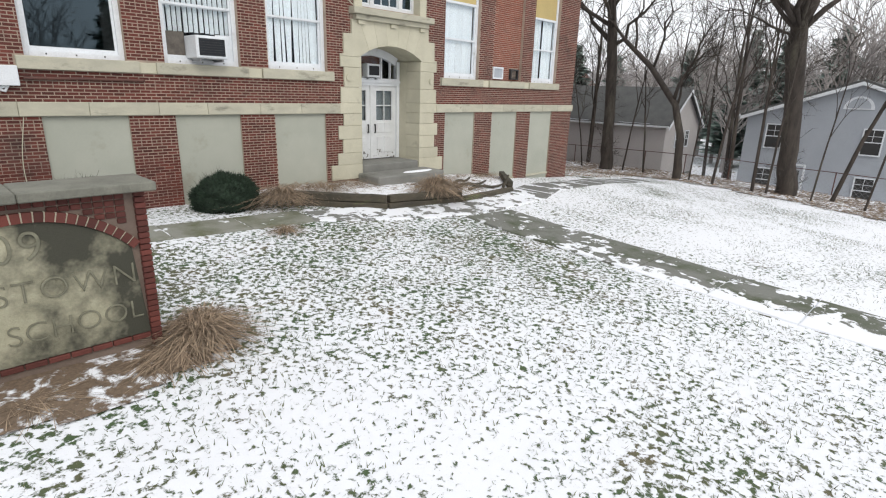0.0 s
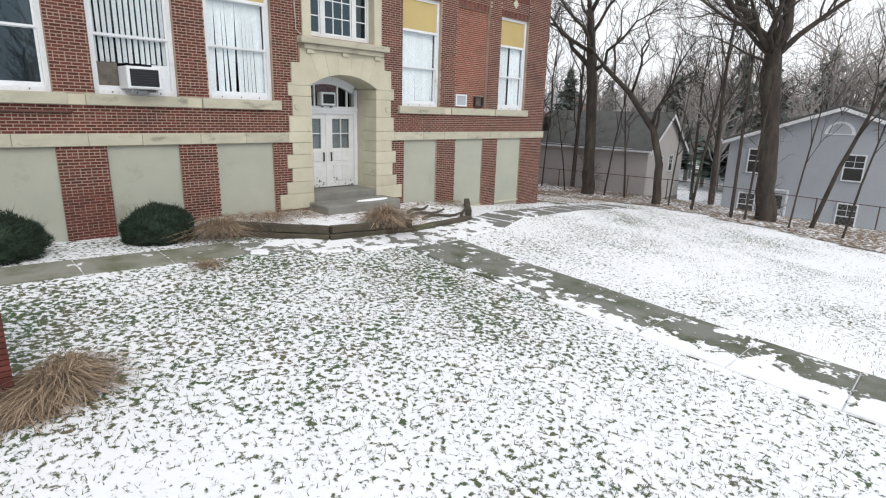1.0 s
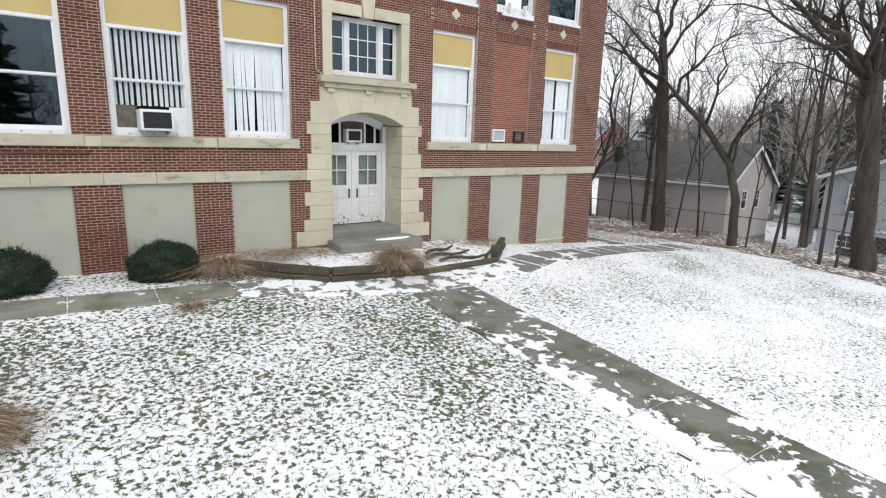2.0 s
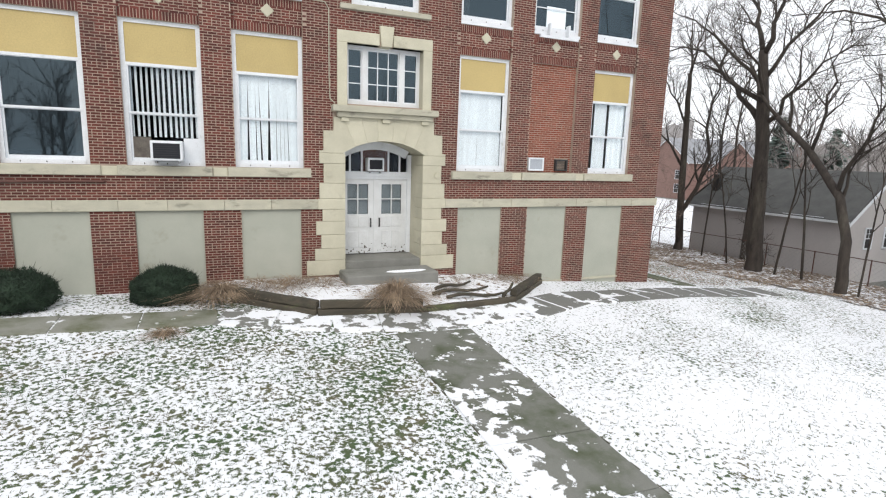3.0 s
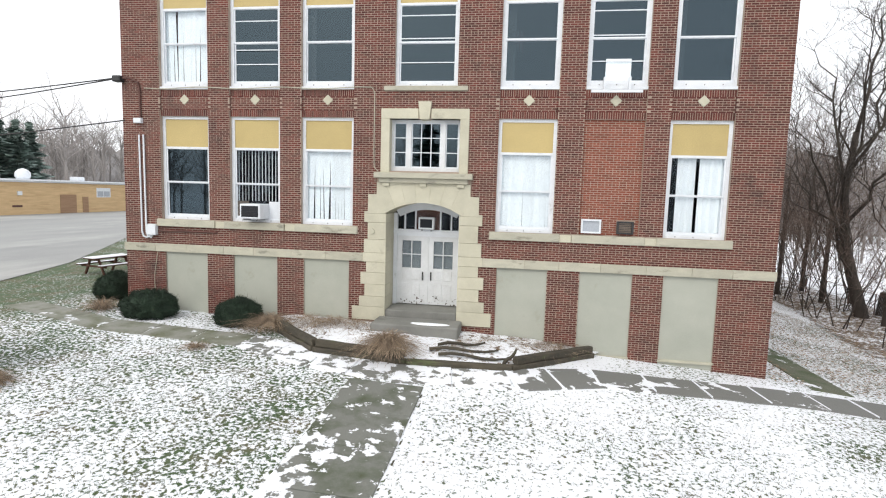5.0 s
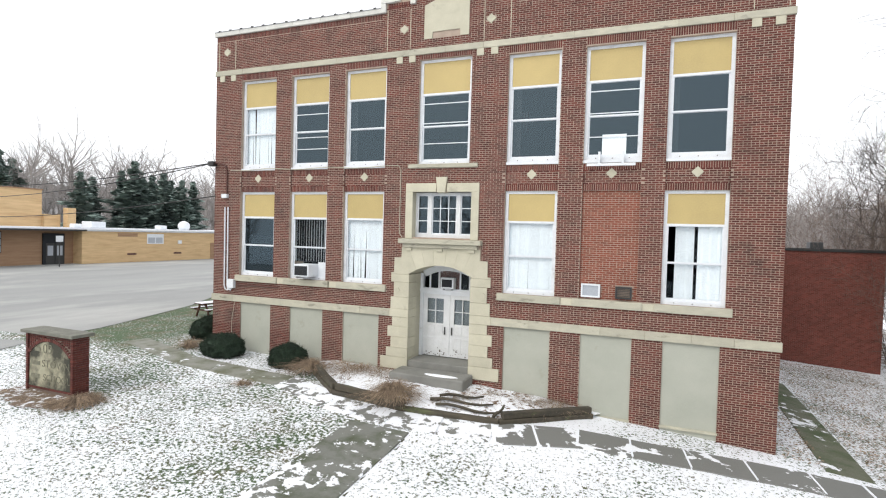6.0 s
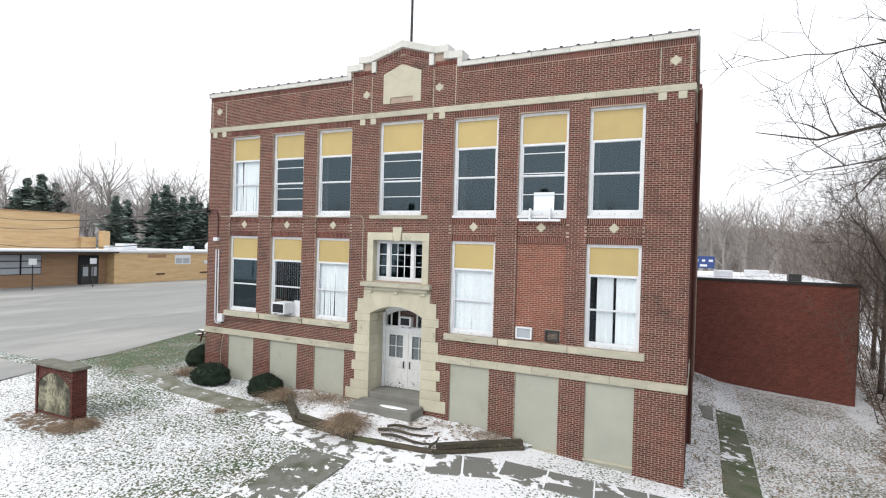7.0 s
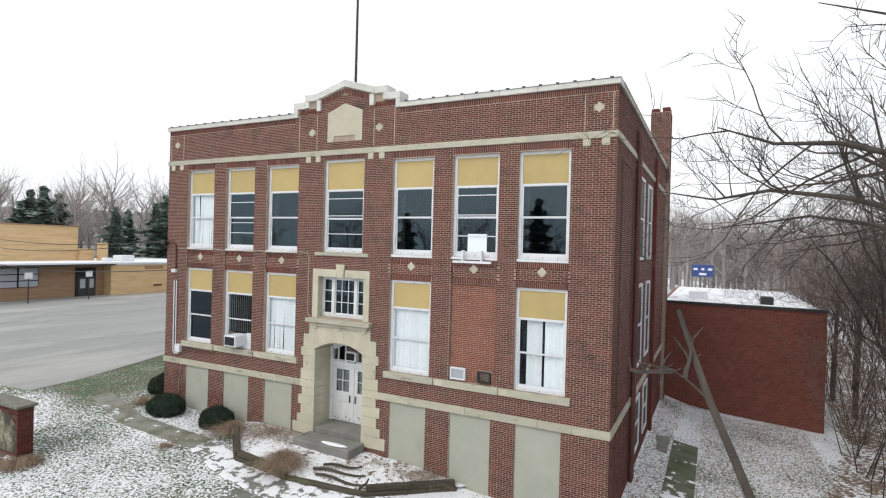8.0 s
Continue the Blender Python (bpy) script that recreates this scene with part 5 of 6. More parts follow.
def bare_tree(x, y, label, trunk, limbs, seed, depth=4, group="bare trees at the lot edge", spare=False):
    """trunk: points above the base with radii; limbs: (height share on trunk, end point, radius)."""
    g = random.Random(seed)
    z = float(gz(x, y))
    top = thing("bare_tree", pose(x, y, z), label, "tree", group=group)
    pts = [Vector((a, b, c)) for a, b, c, r in trunk]
    fine_p, fine_r = [], []
    for i in range(len(pts) - 1):
        for k in range(4):
            q = pts[i].lerp(pts[i + 1], k / 4)
            s = trunk[i][3]
            fine_p.append(q + Vector((0.25 * s * noise.noise((q.z, seed, 0)), 0.25 * s * noise.noise((q.z, seed, 5)), 0)))
            fine_r.append(lerp(trunk[i][3], trunk[i + 1][3], k / 4) * (1 + 0.08 * noise.noise((q.z * 1.3, seed, 9))))
    fine_p.append(pts[-1])
    fine_r.append(trunk[-1][3])
    fine_p.insert(0, pts[0] - Vector((0, 0, 0.3)))
    fine_r.insert(0, fine_r[0] * 1.35)
    part("trunk", tube(fine_p, fine_r, 12), M_BARK, top, smooth=True)
    crown = {k: [] for k in range(5)}
    for share, end, r in limbs:
        f = share * (len(fine_p) - 1)
        i = min(len(fine_p) - 2, int(f))
        s = fine_p[i].lerp(fine_p[i + 1], f - i)
        e = Vector(end)
        n = 8
        lp, lr = [], []
        L = (e - s).length
        for k in range(n + 1):
            t = k / n
            q = s.lerp(e, t) + Vector((g.gauss(0, 0.022 * L), g.gauss(0, 0.022 * L), g.gauss(0, 0.015 * L) + 0.10 * L * math.sin(t * math.pi))) * (1 if 0 < k else 0)
            lp.append(q)
            lr.append(r * lerp(1, 0.07, t ** 0.8))
        part("limb", tube(lp, lr, 7), M_BARK, top, smooth=True)
        for k in range(3 if spare else int(7 + L)):
            t = g.uniform(0.18, 1.0)
            i2 = min(n - 1, int(t * n))
            q = lp[i2].lerp(lp[i2 + 1], t * n - i2)
            along = (lp[i2 + 1] - lp[i2]).normalized()
            side = Matrix.Rotation(g.uniform(0, 6.28), 3, along) @ along.orthogonal().normalized()
            grow(g, q, along * 0.7 + side * 0.8 + Vector((0, 0, 0.15)), max(0.2 if spare else 0.8, (0.25 if spare else 1) * min(L, 6.5) * g.uniform(0.2, 0.42)), max(0.016, lr[i2] * g.uniform(0.35, 0.6)), 2, crown, depth)
    if trunk[0][3] > 0.3:
        for k in range(70):
            f = g.uniform(1, len(fine_p) - 2)
            i = int(f)
            q = fine_p[i].lerp(fine_p[i + 1], f - i)
            a = g.uniform(0, 6.28)
            o = Vector((math.cos(a), math.sin(a), g.uniform(-0.3, 0.9)))
            grow(g, q + o * fine_r[i] * 0.8, o, g.uniform(0.4, 1.1), 0.012, 3, crown, 4, 0.25, 0.02)
    tubes = [t for k in sorted(crown) for t in crown[k]]
    tagged(part("crown", merge(tubes), M_BARK, top), kind="stuff")
    return top


# big tree: forks at about eight metres, limbs spread west over the lawn
bare_tree(20.6, -6.7, "huge grey-barked bare tree with shaggy forked trunk", [(0, 0, 0, 0.5), (-0.1, 0.15, 1.5, 0.41), (-0.25, 0.4, 4.5, 0.39), (-0.4, 0.75, 7.0, 0.44), (-0.4, 0.8, 8.2, 0.34)],
          [(0.93, (-0.6, 4.6, 12.2), 0.27), (0.96, (-0.3, -0.2, 14.0), 0.33), (0.97, (0.6, 1.2, 15.5), 0.15), (0.92, (-7.6, -0.9, 11.7), 0.15), (0.93, (-8.5, 3.9, 11.2), 0.15), (0.9, (-7.5, 4.7, 10.5), 0.12), (0.95, (-5.6, 1.8, 14.5), 0.13), (0.94, (-6.0, 6.0, 12.5), 0.12), (0.8, (-4.0, 4.2, 8.6), 0.08), (0.9, (2.5, -5.0, 12), 0.16)], 11)
bare_tree(20.9, 3.5, "tall dark bare tree with widely forked trunk", [(0, 0, 0, 0.42), (0.0, 0.1, 2.5, 0.34), (-0.05, 0.25, 5.5, 0.32), (-0.1, 0.5, 8.1, 0.3), (-0.1, 0.9, 11.0, 0.2)],
          [(0.72, (0.3, 5.6, 11.2), 0.17), (0.7, (0.3, -3.6, 10.8), 0.13), (0.98, (-0.6, -0.9, 15.5), 0.15), (0.98, (0.3, 3.0, 15.5), 0.14), (0.8, (0.4, 9.6, 12.4), 0.13), (0.78, (-4.5, -1.0, 11.5), 0.11), (0.85, (-4.0, 3.5, 13.0), 0.11), (0.88, (1.6, -2.4, 14.0), 0.12)], 12)
bare_tree(19.6, -1.5, "bare tree whose trunk leans far over", [(0, 0, 0, 0.24), (0.05, 0.1, 2.2, 0.2), (0.2, 0.7, 4.0, 0.18), (0.5, 2.5, 6.0, 0.15), (0.8, 4.5, 7.6, 0.12)],
          [(0.55, (0.6, -1.2, 9), 0.11), (0.98, (1.0, 8.0, 11.5), 0.1), (0.75, (0.2, 1.2, 11), 0.09), (0.9, (0.6, 3.4, 12), 0.08), (0.5, (1.0, -0.6, 8.4), 0.08)], 13)
THIN = [(21.1, 1.1, 0.10, -0.7, 6.5), (21.0, 2.4, 0.09, 0.9, 7), (19.7, -3.4, 0.12, 0.8, 8), (19.6, -5.4, 0.13, -0.2, 9.5), (19.4, -6.1, 0.09, 0.3, 8), (20.6, -8.7, 0.16, 2.6, 9), (19.0, -8.1, 0.07, 0.5, 6.5), (21.6, 5.6, 0.08, -1.2, 6), (22.4, 8.0, 0.08, 0.4, 7), (19.6, -2.2, 0.07, 0.3, 6), (18.9, -10.2, 0.08, 1.0, 7)]
for i, (x, y, r, lean, h) in enumerate(THIN):
    r *= 0.65
    rx, ry = 0.15 * lean, -0.95 * lean
    bare_tree(x, y, "slender bare sapling leaning at the edge of the lot", [(0, 0, 0, r), (rx * 0.25, ry * 0.25, h * 0.33, r * 0.85), (rx * 0.6, ry * 0.6, h * 0.66, r * 0.65), (rx, ry, h, r * 0.35)],
              [(0.5, (rx + 0.3, ry - 1.1, h * 0.9), r * 0.45), (0.62, (rx - 0.3, ry + 1.1, h * 1.05), r * 0.45), (0.8, (rx + 0.3, ry + 0.5, h * 1.25), r * 0.4), (0.98, (rx * 1.2, ry * 1.2, h * 1.35), r * 0.33)], 30 + i, 3, "bare saplings at the lot edge")
bare_tree(23.0, 10.4, "twin-stemmed dark bare tree by the fence", [(0, 0, 0, 0.3), (0.05, 0, 0.6, 0.24), (-0.1, 0.1, 4.0, 0.21), (-0.15, 0.2, 8.0, 0.17), (-0.3, 0.2, 11, 0.12)],
          [(0.12, (1.4, -1.2, 12.5), 0.19), (0.6, (-3.2, 2.4, 9.2), 0.09), (0.75, (-2.6, 1.6, 12), 0.08), (0.98, (-0.4, 0.6, 15), 0.09), (0.98, (0.6, -0.2, 15), 0.09), (0.5, (2.4, -1.8, 7.4), 0.07)], 14)
bare_tree(22.4, 16.8, "spreading bare tree with a curved trunk", [(0, 0, 0, 0.36), (-0.35, 0.3, 1.6, 0.31), (-0.9, 0.7, 4.2, 0.27), (-1.1, 0.9, 7.0, 0.22), (-0.9, 0.7, 10.5, 0.16)],
          [(0.4, (-4.6, 2.6, 9.5), 0.11), (0.5, (-5.8, -1.0, 11.6), 0.11), (0.62, (3.2, -2.0, 13), 0.12), (0.75, (-3.0, 1.2, 16), 0.11), (0.98, (0.4, 0.2, 19), 0.12), (0.85, (2.2, -2.6, 16), 0.11), (0.6, (-4.0, -3.6, 13.5), 0.1), (0.7, (-2.4, -3.0, 17), 0.1), (0.8, (2.6, 1.6, 17.5), 0.1), (0.3, (-3.4, -2.4, 7.0), 0.08)], 15)
bare_tree(14.5, -15.6, "slim young bare tree standing on the lawn edge", [(0, 0, 0, 0.07), (-0.2, 0.2, 3.5, 0.055), (-0.7, 0.6, 6.5, 0.036), (-1.29, 1.14, 8.7, 0.02), (-1.46, 1.31, 9.06, 0.017), (-1.61, 1.47, 9.45, 0.010)],
          [(0.8, (-1.70, 1.40, 9.18), 0.008), (0.6, (1.2, 0.8, 8.0), 0.012)], 16, 3, "bare saplings at the lot edge", spare=True)
for i, (x, y) in enumerate(((22.2, 14.5), (22.6, 21.5), (21.2, 24.5), (23.5, 26), (20.8, 29), (22.8, 33), (24, 6.5))):
    bare_tree(x, y, "thin bare tree by the back fence", [(0, 0, 0, 0.16), (0.1, 0, 4, 0.13), (0.2, 0.1, 9, 0.08)], [(0.4, (-2.6, -0.5, 9), 0.06), (0.6, (2.0, -1.2, 11.5), 0.06), (0.8, (-1.6, 1.3, 13.5), 0.05), (0.98, (0.3, 0.2, 15), 0.05), (0.55, (-2.4, -1.8, 8), 0.05)], 60 + i, 3, "thin trees behind the school")

for i, (x, y) in enumerate(((25.2, -2.6), (30.5, -0.8), (33.0, -3.2), (36.0, -1.6), (31.5, 13.5), (34.5, 2.0), (38.0, 6.0), (40.0, -5.0), (36.5, -9.5), (33.0, 16.0), (42.0, 0.5))):
    bare_tree(x, y, "thin bare woodland tree behind the cottage", [(0, 0, 0, 0.13), (0.1, 0.2, 4, 0.11), (-0.1, 0.3, 9, 0.07), (0.1, 0.2, 12, 0.04)], [(0.35, (-1.6, 2.2, 9), 0.05), (0.5, (1.2, -2.4, 10.5), 0.05), (0.65, (-1.2, 1.8, 13), 0.05), (0.8, (0.6, -1.3, 14.5), 0.04), (0.98, (0.3, 0.4, 16), 0.04)], 90 + i, 3, "thin woodland trees")


def thicket(x, y, h, n, seed):
    """A multi-stemmed bare shrub."""
    g = random.Random(seed)
    top = thing("bare_thicket", pose(x, y, float(gz(x, y))), "brown twiggy bare thicket at the yard edge", "shrub", group="bare thickets")
    out = {k: [] for k in range(5)}
    for k in range(n):
        a = g.uniform(0, 6.28)
        r = g.uniform(0, 0.7)
        grow(g, (r * math.cos(a), r * math.sin(a), -0.1), (0.35 * math.cos(a), 0.35 * math.sin(a), 1), h * g.uniform(0.7, 1.1), g.uniform(0.02, 0.035), 1, out, 4, 0.1, 0.02, 4)
    for st in out[1]:
        part("stem", st, M_BARK, top)
    tagged(part("crown", merge([t for k in (2, 3, 4) for t in out[k]]), M_TWIG, top), kind="stuff")


for i, (x, y, h, n) in enumerate(((19.4, 13.2, 5.0, 5), (20.4, 19.0, 6.5, 6), (21.4, 24.0, 7.0, 6), (19.0, 9.0, 3.6, 3), (20.3, 28.5, 7.5, 6), (19.6, 16.0, 5.5, 5), (22.4, 30.0, 8.0, 5), (20.6, 22.4, 9.5, 9), (22.2, 18.8, 10.0, 8), (23.2, 26.5, 10.5, 9), (21.4, 34.0, 10.5, 9), (24.8, 21.5, 11.0, 8), (26.0, 31.0, 11.5, 9), (19.9, 41.5, 10.5, 9))):
    thicket(x, y, h, n, 200 + i)

stump = thing("tree_stump", pose(23.9, 17.6, float(gz(23.9, 17.6))), "short dark tree stump beside the spreading tree", "stump")
part("bole", tube([(0, 0, -0.2), (0, 0, 0.3), (0.05, 0, 1.1), (0.06, 0, 1.35)], [0.36, 0.3, 0.27, 0.24], 12), M_BARK, stump)
part("cut_face", tube([(0.06, 0, 1.34), (0.06, 0, 1.37)], [0.2, 0.19], 12), M_TIMBER, stump)

# ---- far woods ----
def proto_tree(seed):
    g = random.Random(seed)
    out = {k: [] for k in range(5)}
    pts = [(0, 0, -0.5), (0.1, 0, 3), (0.1, 0.2, 6), (0.3, 0.1, 9)]
    out[0].append(tube(pts, [0.22, 0.18, 0.14, 0.08], 4))
    for k in range(22):
        z = g.uniform(2.0, 9)
        a = g.uniform(0, 6.28)
        grow(g, (0.1, 0.1, z), (math.cos(a), math.sin(a), g.uniform(0.7, 1.5)), g.uniform(2.5, 4.8), 0.06, 2, out, 3, 0.14, 0.05, 3)
    v, f = merge([t for k in sorted(out) for t in out[k]])
    return np.array([tuple(p) for p in v]), f


def proto_fir(seed):
    g = random.Random(seed)
    verts, faces = [], []
    v, f = tube([(0, 0, -0.5), (0, 0, 12)], [0.2, 0.03], 5)
    verts, faces = [tuple(p) for p in v], list(f)
    for k in range(1500):
        t = g.random()
        z = lerp(1.5, 12.3, t)
        whorl = 0.75 + 0.25 * math.sin(z * 4.2 + seed)
        r = ((1 - t) ** 0.75 * 3.6 + 0.25) * g.uniform(0.45, 1.0) * whorl
        a = g.uniform(0, 6.28)
        r *= 0.8 + 0.25 * math.sin(a * 3 + z * 1.3 + seed)
        c, s = math.cos(a), math.sin(a)
        p = Vector((c * r * 0.25, s * r * 0.25, z))
        q = Vector((c * r, s * r, z + 0.12 * r - 0.25 + g.uniform(-0.2, 0.3)))
        w = g.uniform(0.15, 0.4)
        n = len(verts)
        sv = Vector((-s, c, g.uniform(-0.6, 0.6))) * w
        verts += [tuple(p), tuple(p.lerp(q, 0.6) + sv), tuple(q), tuple(p.lerp(q, 0.6) - sv)]
        faces.append((n, n + 1, n + 2, n + 3))
    return np.array(verts), faces


def stand(name, protos, spots, material, label, category, wide=0.9):
    verts, faces = [], []
    for i, (x, y, s) in enumerate(spots):
        v, f = protos[i % len(protos)]
        a = rnd.uniform(0, 6.28)
        c, d = math.cos(a), math.sin(a)
        w = np.stack([(v[:, 0] * c - v[:, 1] * d) * s * wide + x, (v[:, 0] * d + v[:, 1] * c) * s * wide + y, v[:, 2] * s + float(gz(x, y))], axis=1)
        n = len(verts)
        verts.extend(w.tolist())
        faces.extend(tuple(q + n for q in p) for p in f)
    return tagged(part(name, (verts, faces), material), label, category, kind="stuff")


PT = [proto_tree(k) for k in range(4)]
PF = [proto_fir(k) for k in range(3)]
fw = random.Random(3)
west = [(fw.uniform(-135, -84), fw.uniform(0, 150), fw.uniform(1.3, 1.9)) for _ in range(150)]
east = [(fw.uniform(44, 95), fw.uniform(-45, 26), fw.uniform(0.9, 1.35)) for _ in range(150)] + [(fw.uniform(31, 42), fw.uniform(-14, 12), fw.uniform(0.8, 1.1)) for _ in range(16)] + [(fw.uniform(85, 130), fw.uniform(20, 120), fw.uniform(1, 1.4)) for _ in range(60)]
north = [(fw.uniform(0, 80), fw.uniform(95, 150), fw.uniform(1.2, 1.8)) for _ in range(180)] + [(fw.uniform(26, 50), fw.uniform(34, 80), fw.uniform(0.8, 1.2)) for _ in range(14)]
stand("west_woods", PT, west, M_HAZED_BARK, "hazy grey bare woods behind the tan building", "woods")
stand("east_woods", PT, east, M_HAZED_BARK, "dense grey-brown bare woods behind the houses", "woods")
stand("north_woods", PT, north, M_HAZED_BARK, "grey bare woods beyond the rear wing", "woods")
stand("south_woods", PT, [(fw.uniform(-80, 70), fw.uniform(-95, -58), fw.uniform(0.9, 1.5)) for _ in range(70)], M_HAZED_BARK, "bare woods across from the school", "woods")
stand("south_firs", PF, [(-34, -62, 1.2), (-12, -66, 1.4), (9, -60, 1.1), (28, -64, 1.3), (46, -62, 1.2)], M_HAZED_FIR, "dark firs across from the school", "fir trees", 1.3)
stand("west_firs", PF, [(-88, 30, 1.1), (-91, 33, 1.28), (-85, 32, 1.31), (-94, 39, 1.28), (-74, 37, 1.05), (-80, 43, 1.05), (-74, 46, 1.28), (-81, 49, 1.19), (-76, 49, 1.1), (-71, 49, 1.14), (-81, 55, 1.18), (-75, 54, 1.09), (-69, 51, 1.06), (-74, 58, 1.1)], M_HAZED_FIR, "dark green firs among the far woods", "fir trees", 1.35)
stand("east_firs", PF, [(52, 25, 1.0), (55, 21, 0.9), (48, 1, 0.95), (50, -3, 1.05), (46, 4, 0.8), (53, -7, 1.0), (56, 6, 1.1), (49, 10, 0.9), (58, -12, 1.0), (62, 13, 1.0), (44, -1, 0.75), (47, -11, 0.8)], M_HAZED_FIR, "dark green pines behind the houses", "pine trees", 1.4)


# ---- far hills ----
def hill(name, a0, a1, dist, height, label):
    """A wooded ridge on the horizon with a ragged crest, in an arc round the place."""
    verts, faces = [], []
    n = 260
    for i in range(n + 1):
        a = radians(lerp(a0, a1, i / n))
        c, s = math.cos(a), math.sin(a)
        h = height * (0.75 + 0.5 * noise.noise((a * 4, dist, 0))) + 1.6 * noise.noise((a * 60, 1.0, dist)) + 1.1 * noise.noise((a * 190, 2.0, dist))
        for r, z in ((dist - 25, -3), (dist - 8, h * 0.6), (dist, h), (dist + 12, -3)):
            verts.append((c * r, s * r, z))
    for i in range(n):
        for k in range(3):
            q = i * 4 + k
            faces.append((q, q + 4, q + 5, q + 1))
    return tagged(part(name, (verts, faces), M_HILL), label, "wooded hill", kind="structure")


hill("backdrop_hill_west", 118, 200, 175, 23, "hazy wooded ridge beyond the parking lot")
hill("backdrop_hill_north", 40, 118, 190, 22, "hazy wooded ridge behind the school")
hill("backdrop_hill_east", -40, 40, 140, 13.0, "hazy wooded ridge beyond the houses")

# ---- houses to the east ----
def clapboards(x0, x1, z0, z1_of, y, pitch=0.16):
    """Overlapping boards on a wall in the x-z plane at y, facing -y."""
    verts, faces = [], []
    z = z0
    while True:
        a, b = x0, x1
        lim = z1_of(z)
        if lim is None:
            break
        a, b = lim
        if b - a < 0.1:
            break
        n = len(verts)
        verts += [(a, y - 0.022, z), (b, y - 0.022, z), (b, y - 0.004, z + pitch), (a, y - 0.004, z + pitch), (a, y, z), (b, y, z)]
        faces += [(n, n + 1, n + 2, n + 3), (n + 4, n + 5, n + 1, n)]
        z += pitch
    return verts, faces


def house_window(w, h, m, parent, label="white-framed double-hung window"):
    win = part("window", boxes((-w / 2 - 0.07, -w / 2, -0.06, 0.0, -0.07, h + 0.07), (w / 2, w / 2 + 0.07, -0.06, 0.0, -0.07, h + 0.07), (-w / 2, w / 2, -0.06, 0.0, h, h + 0.07), (-w / 2, w / 2, -0.08, 0.0, -0.07, 0), (-w / 2, w / 2, -0.045, 0.0, h / 2 - 0.025, h / 2 + 0.025)), M_WHITE, parent, label)
    win.matrix_local = m
    part("pane", boxes((-w / 2, w / 2, -0.03, -0.02, 0, h)), M_BLACK, win, "dark glass")
    part("muntin", boxes((-0.012, 0.012, -0.04, -0.03, h / 2, h), (-w / 2, w / 2, -0.039, -0.031, h * 0.75 - 0.012, h * 0.75 + 0.012)), M_WHITE, win)
    return win


def gable_house(name, m, width, length, base, eave, ridge, siding, label, wins_front=(), wins_side=(), foundation=0.6, door=None, over=0.3, arch=False, roof=None):
    """Gable end faces -y at y=0, x from -width/2 to width/2; the house runs back along +y."""
    h = thing(name, m, label, "house")
    hw = width / 2
    part("core", prism([(-hw, base), (hw, base), (hw, eave), (0, ridge), (-hw, eave)], 0.0, length), siding, h)

    def lim(z):
        if z < eave:
            return (-hw, hw)
        if z >= ridge - 0.05:
            return None
        k = hw * (ridge - z) / (ridge - eave)
        return (-k, k)
    part("gable_siding", clapboards(-hw, hw, base + foundation, lim, -0.002), siding, h)
    side = part("side_siding", clapboards(0, length, base + foundation, lambda z: (0, length) if z < eave - 0.1 else None, 0.0), siding, h)
    side.matrix_local = pose(-hw - 0.002, length, 0, 0, 0, -90)
    part("foundation", boxes((-hw - 0.03, hw + 0.03, -0.03, length + 0.03, base - 0.5, base + foundation)), M_CONCRETE, h, "grey block foundation")
    slope = (ridge - eave) / hw
    for s in (-1, 1):
        o = [(0, ridge + 0.06), (s * (hw + over), eave - over * slope + 0.06), (s * (hw + over), eave - over * slope + 0.2), (0, ridge + 0.2)]
        part("roof", prism(o, -over, length + over), roof or M_SHINGLE, h, "dark shingle roof slope")
        part("rake_board", prism([(0, ridge + 0.07), (s * (hw + over), eave - over * slope + 0.07), (s * (hw + over), eave - over * slope - 0.12), (0, ridge - 0.12)], -over - 0.04, -over - 0.002), M_WHITE, h)
        a, b = sorted((s * (hw + over), s * (hw + over + 0.1)))
        part("gutter", boxes((a, b, -over, length + over, eave - over * slope + 0.05, eave - over * slope + 0.16)), M_WHITE, h)
    for x, z, w, hh in wins_front:
        house_window(w, hh, pose(x, -0.03, z), h)
    for y, z, w, hh in wins_side:
        house_window(w, hh, pose(-hw - 0.03, y, z, 0, 0, -90), h)
    if door:
        x, z = door
        d = part("door", boxes((x - 0.5, x + 0.5, -0.07, -0.01, z, z + 2.05)), M_SIDING_GREY, h, "grey panelled back door")
        part("door_glass", boxes((x - 0.33, x + 0.33, -0.085, -0.07, z + 1.05, z + 1.85)), M_BLACK, d)
        part("door_trim", boxes((x - 0.6, x - 0.5, -0.09, -0.01, z, z + 2.12), (x + 0.5, x + 0.6, -0.09, -0.01, z, z + 2.12), (x - 0.6, x + 0.6, -0.09, -0.01, z + 2.12, z + 2.22)), M_WHITE, d)
    if arch:
        part("arched_vent", prism([(0.72 * math.cos(a), ridge - 1.42 + 0.72 * math.sin(a)) for a in np.linspace(0, math.pi, 13)], -0.07, -0.02), M_WHITE, h, "white half-round gable vent")
        part("vent_face", prism([(0.55 * math.cos(a), ridge - 1.36 + 0.55 * math.sin(a)) for a in np.linspace(0, math.pi, 13)], -0.08, -0.03), siding, h)
    return h


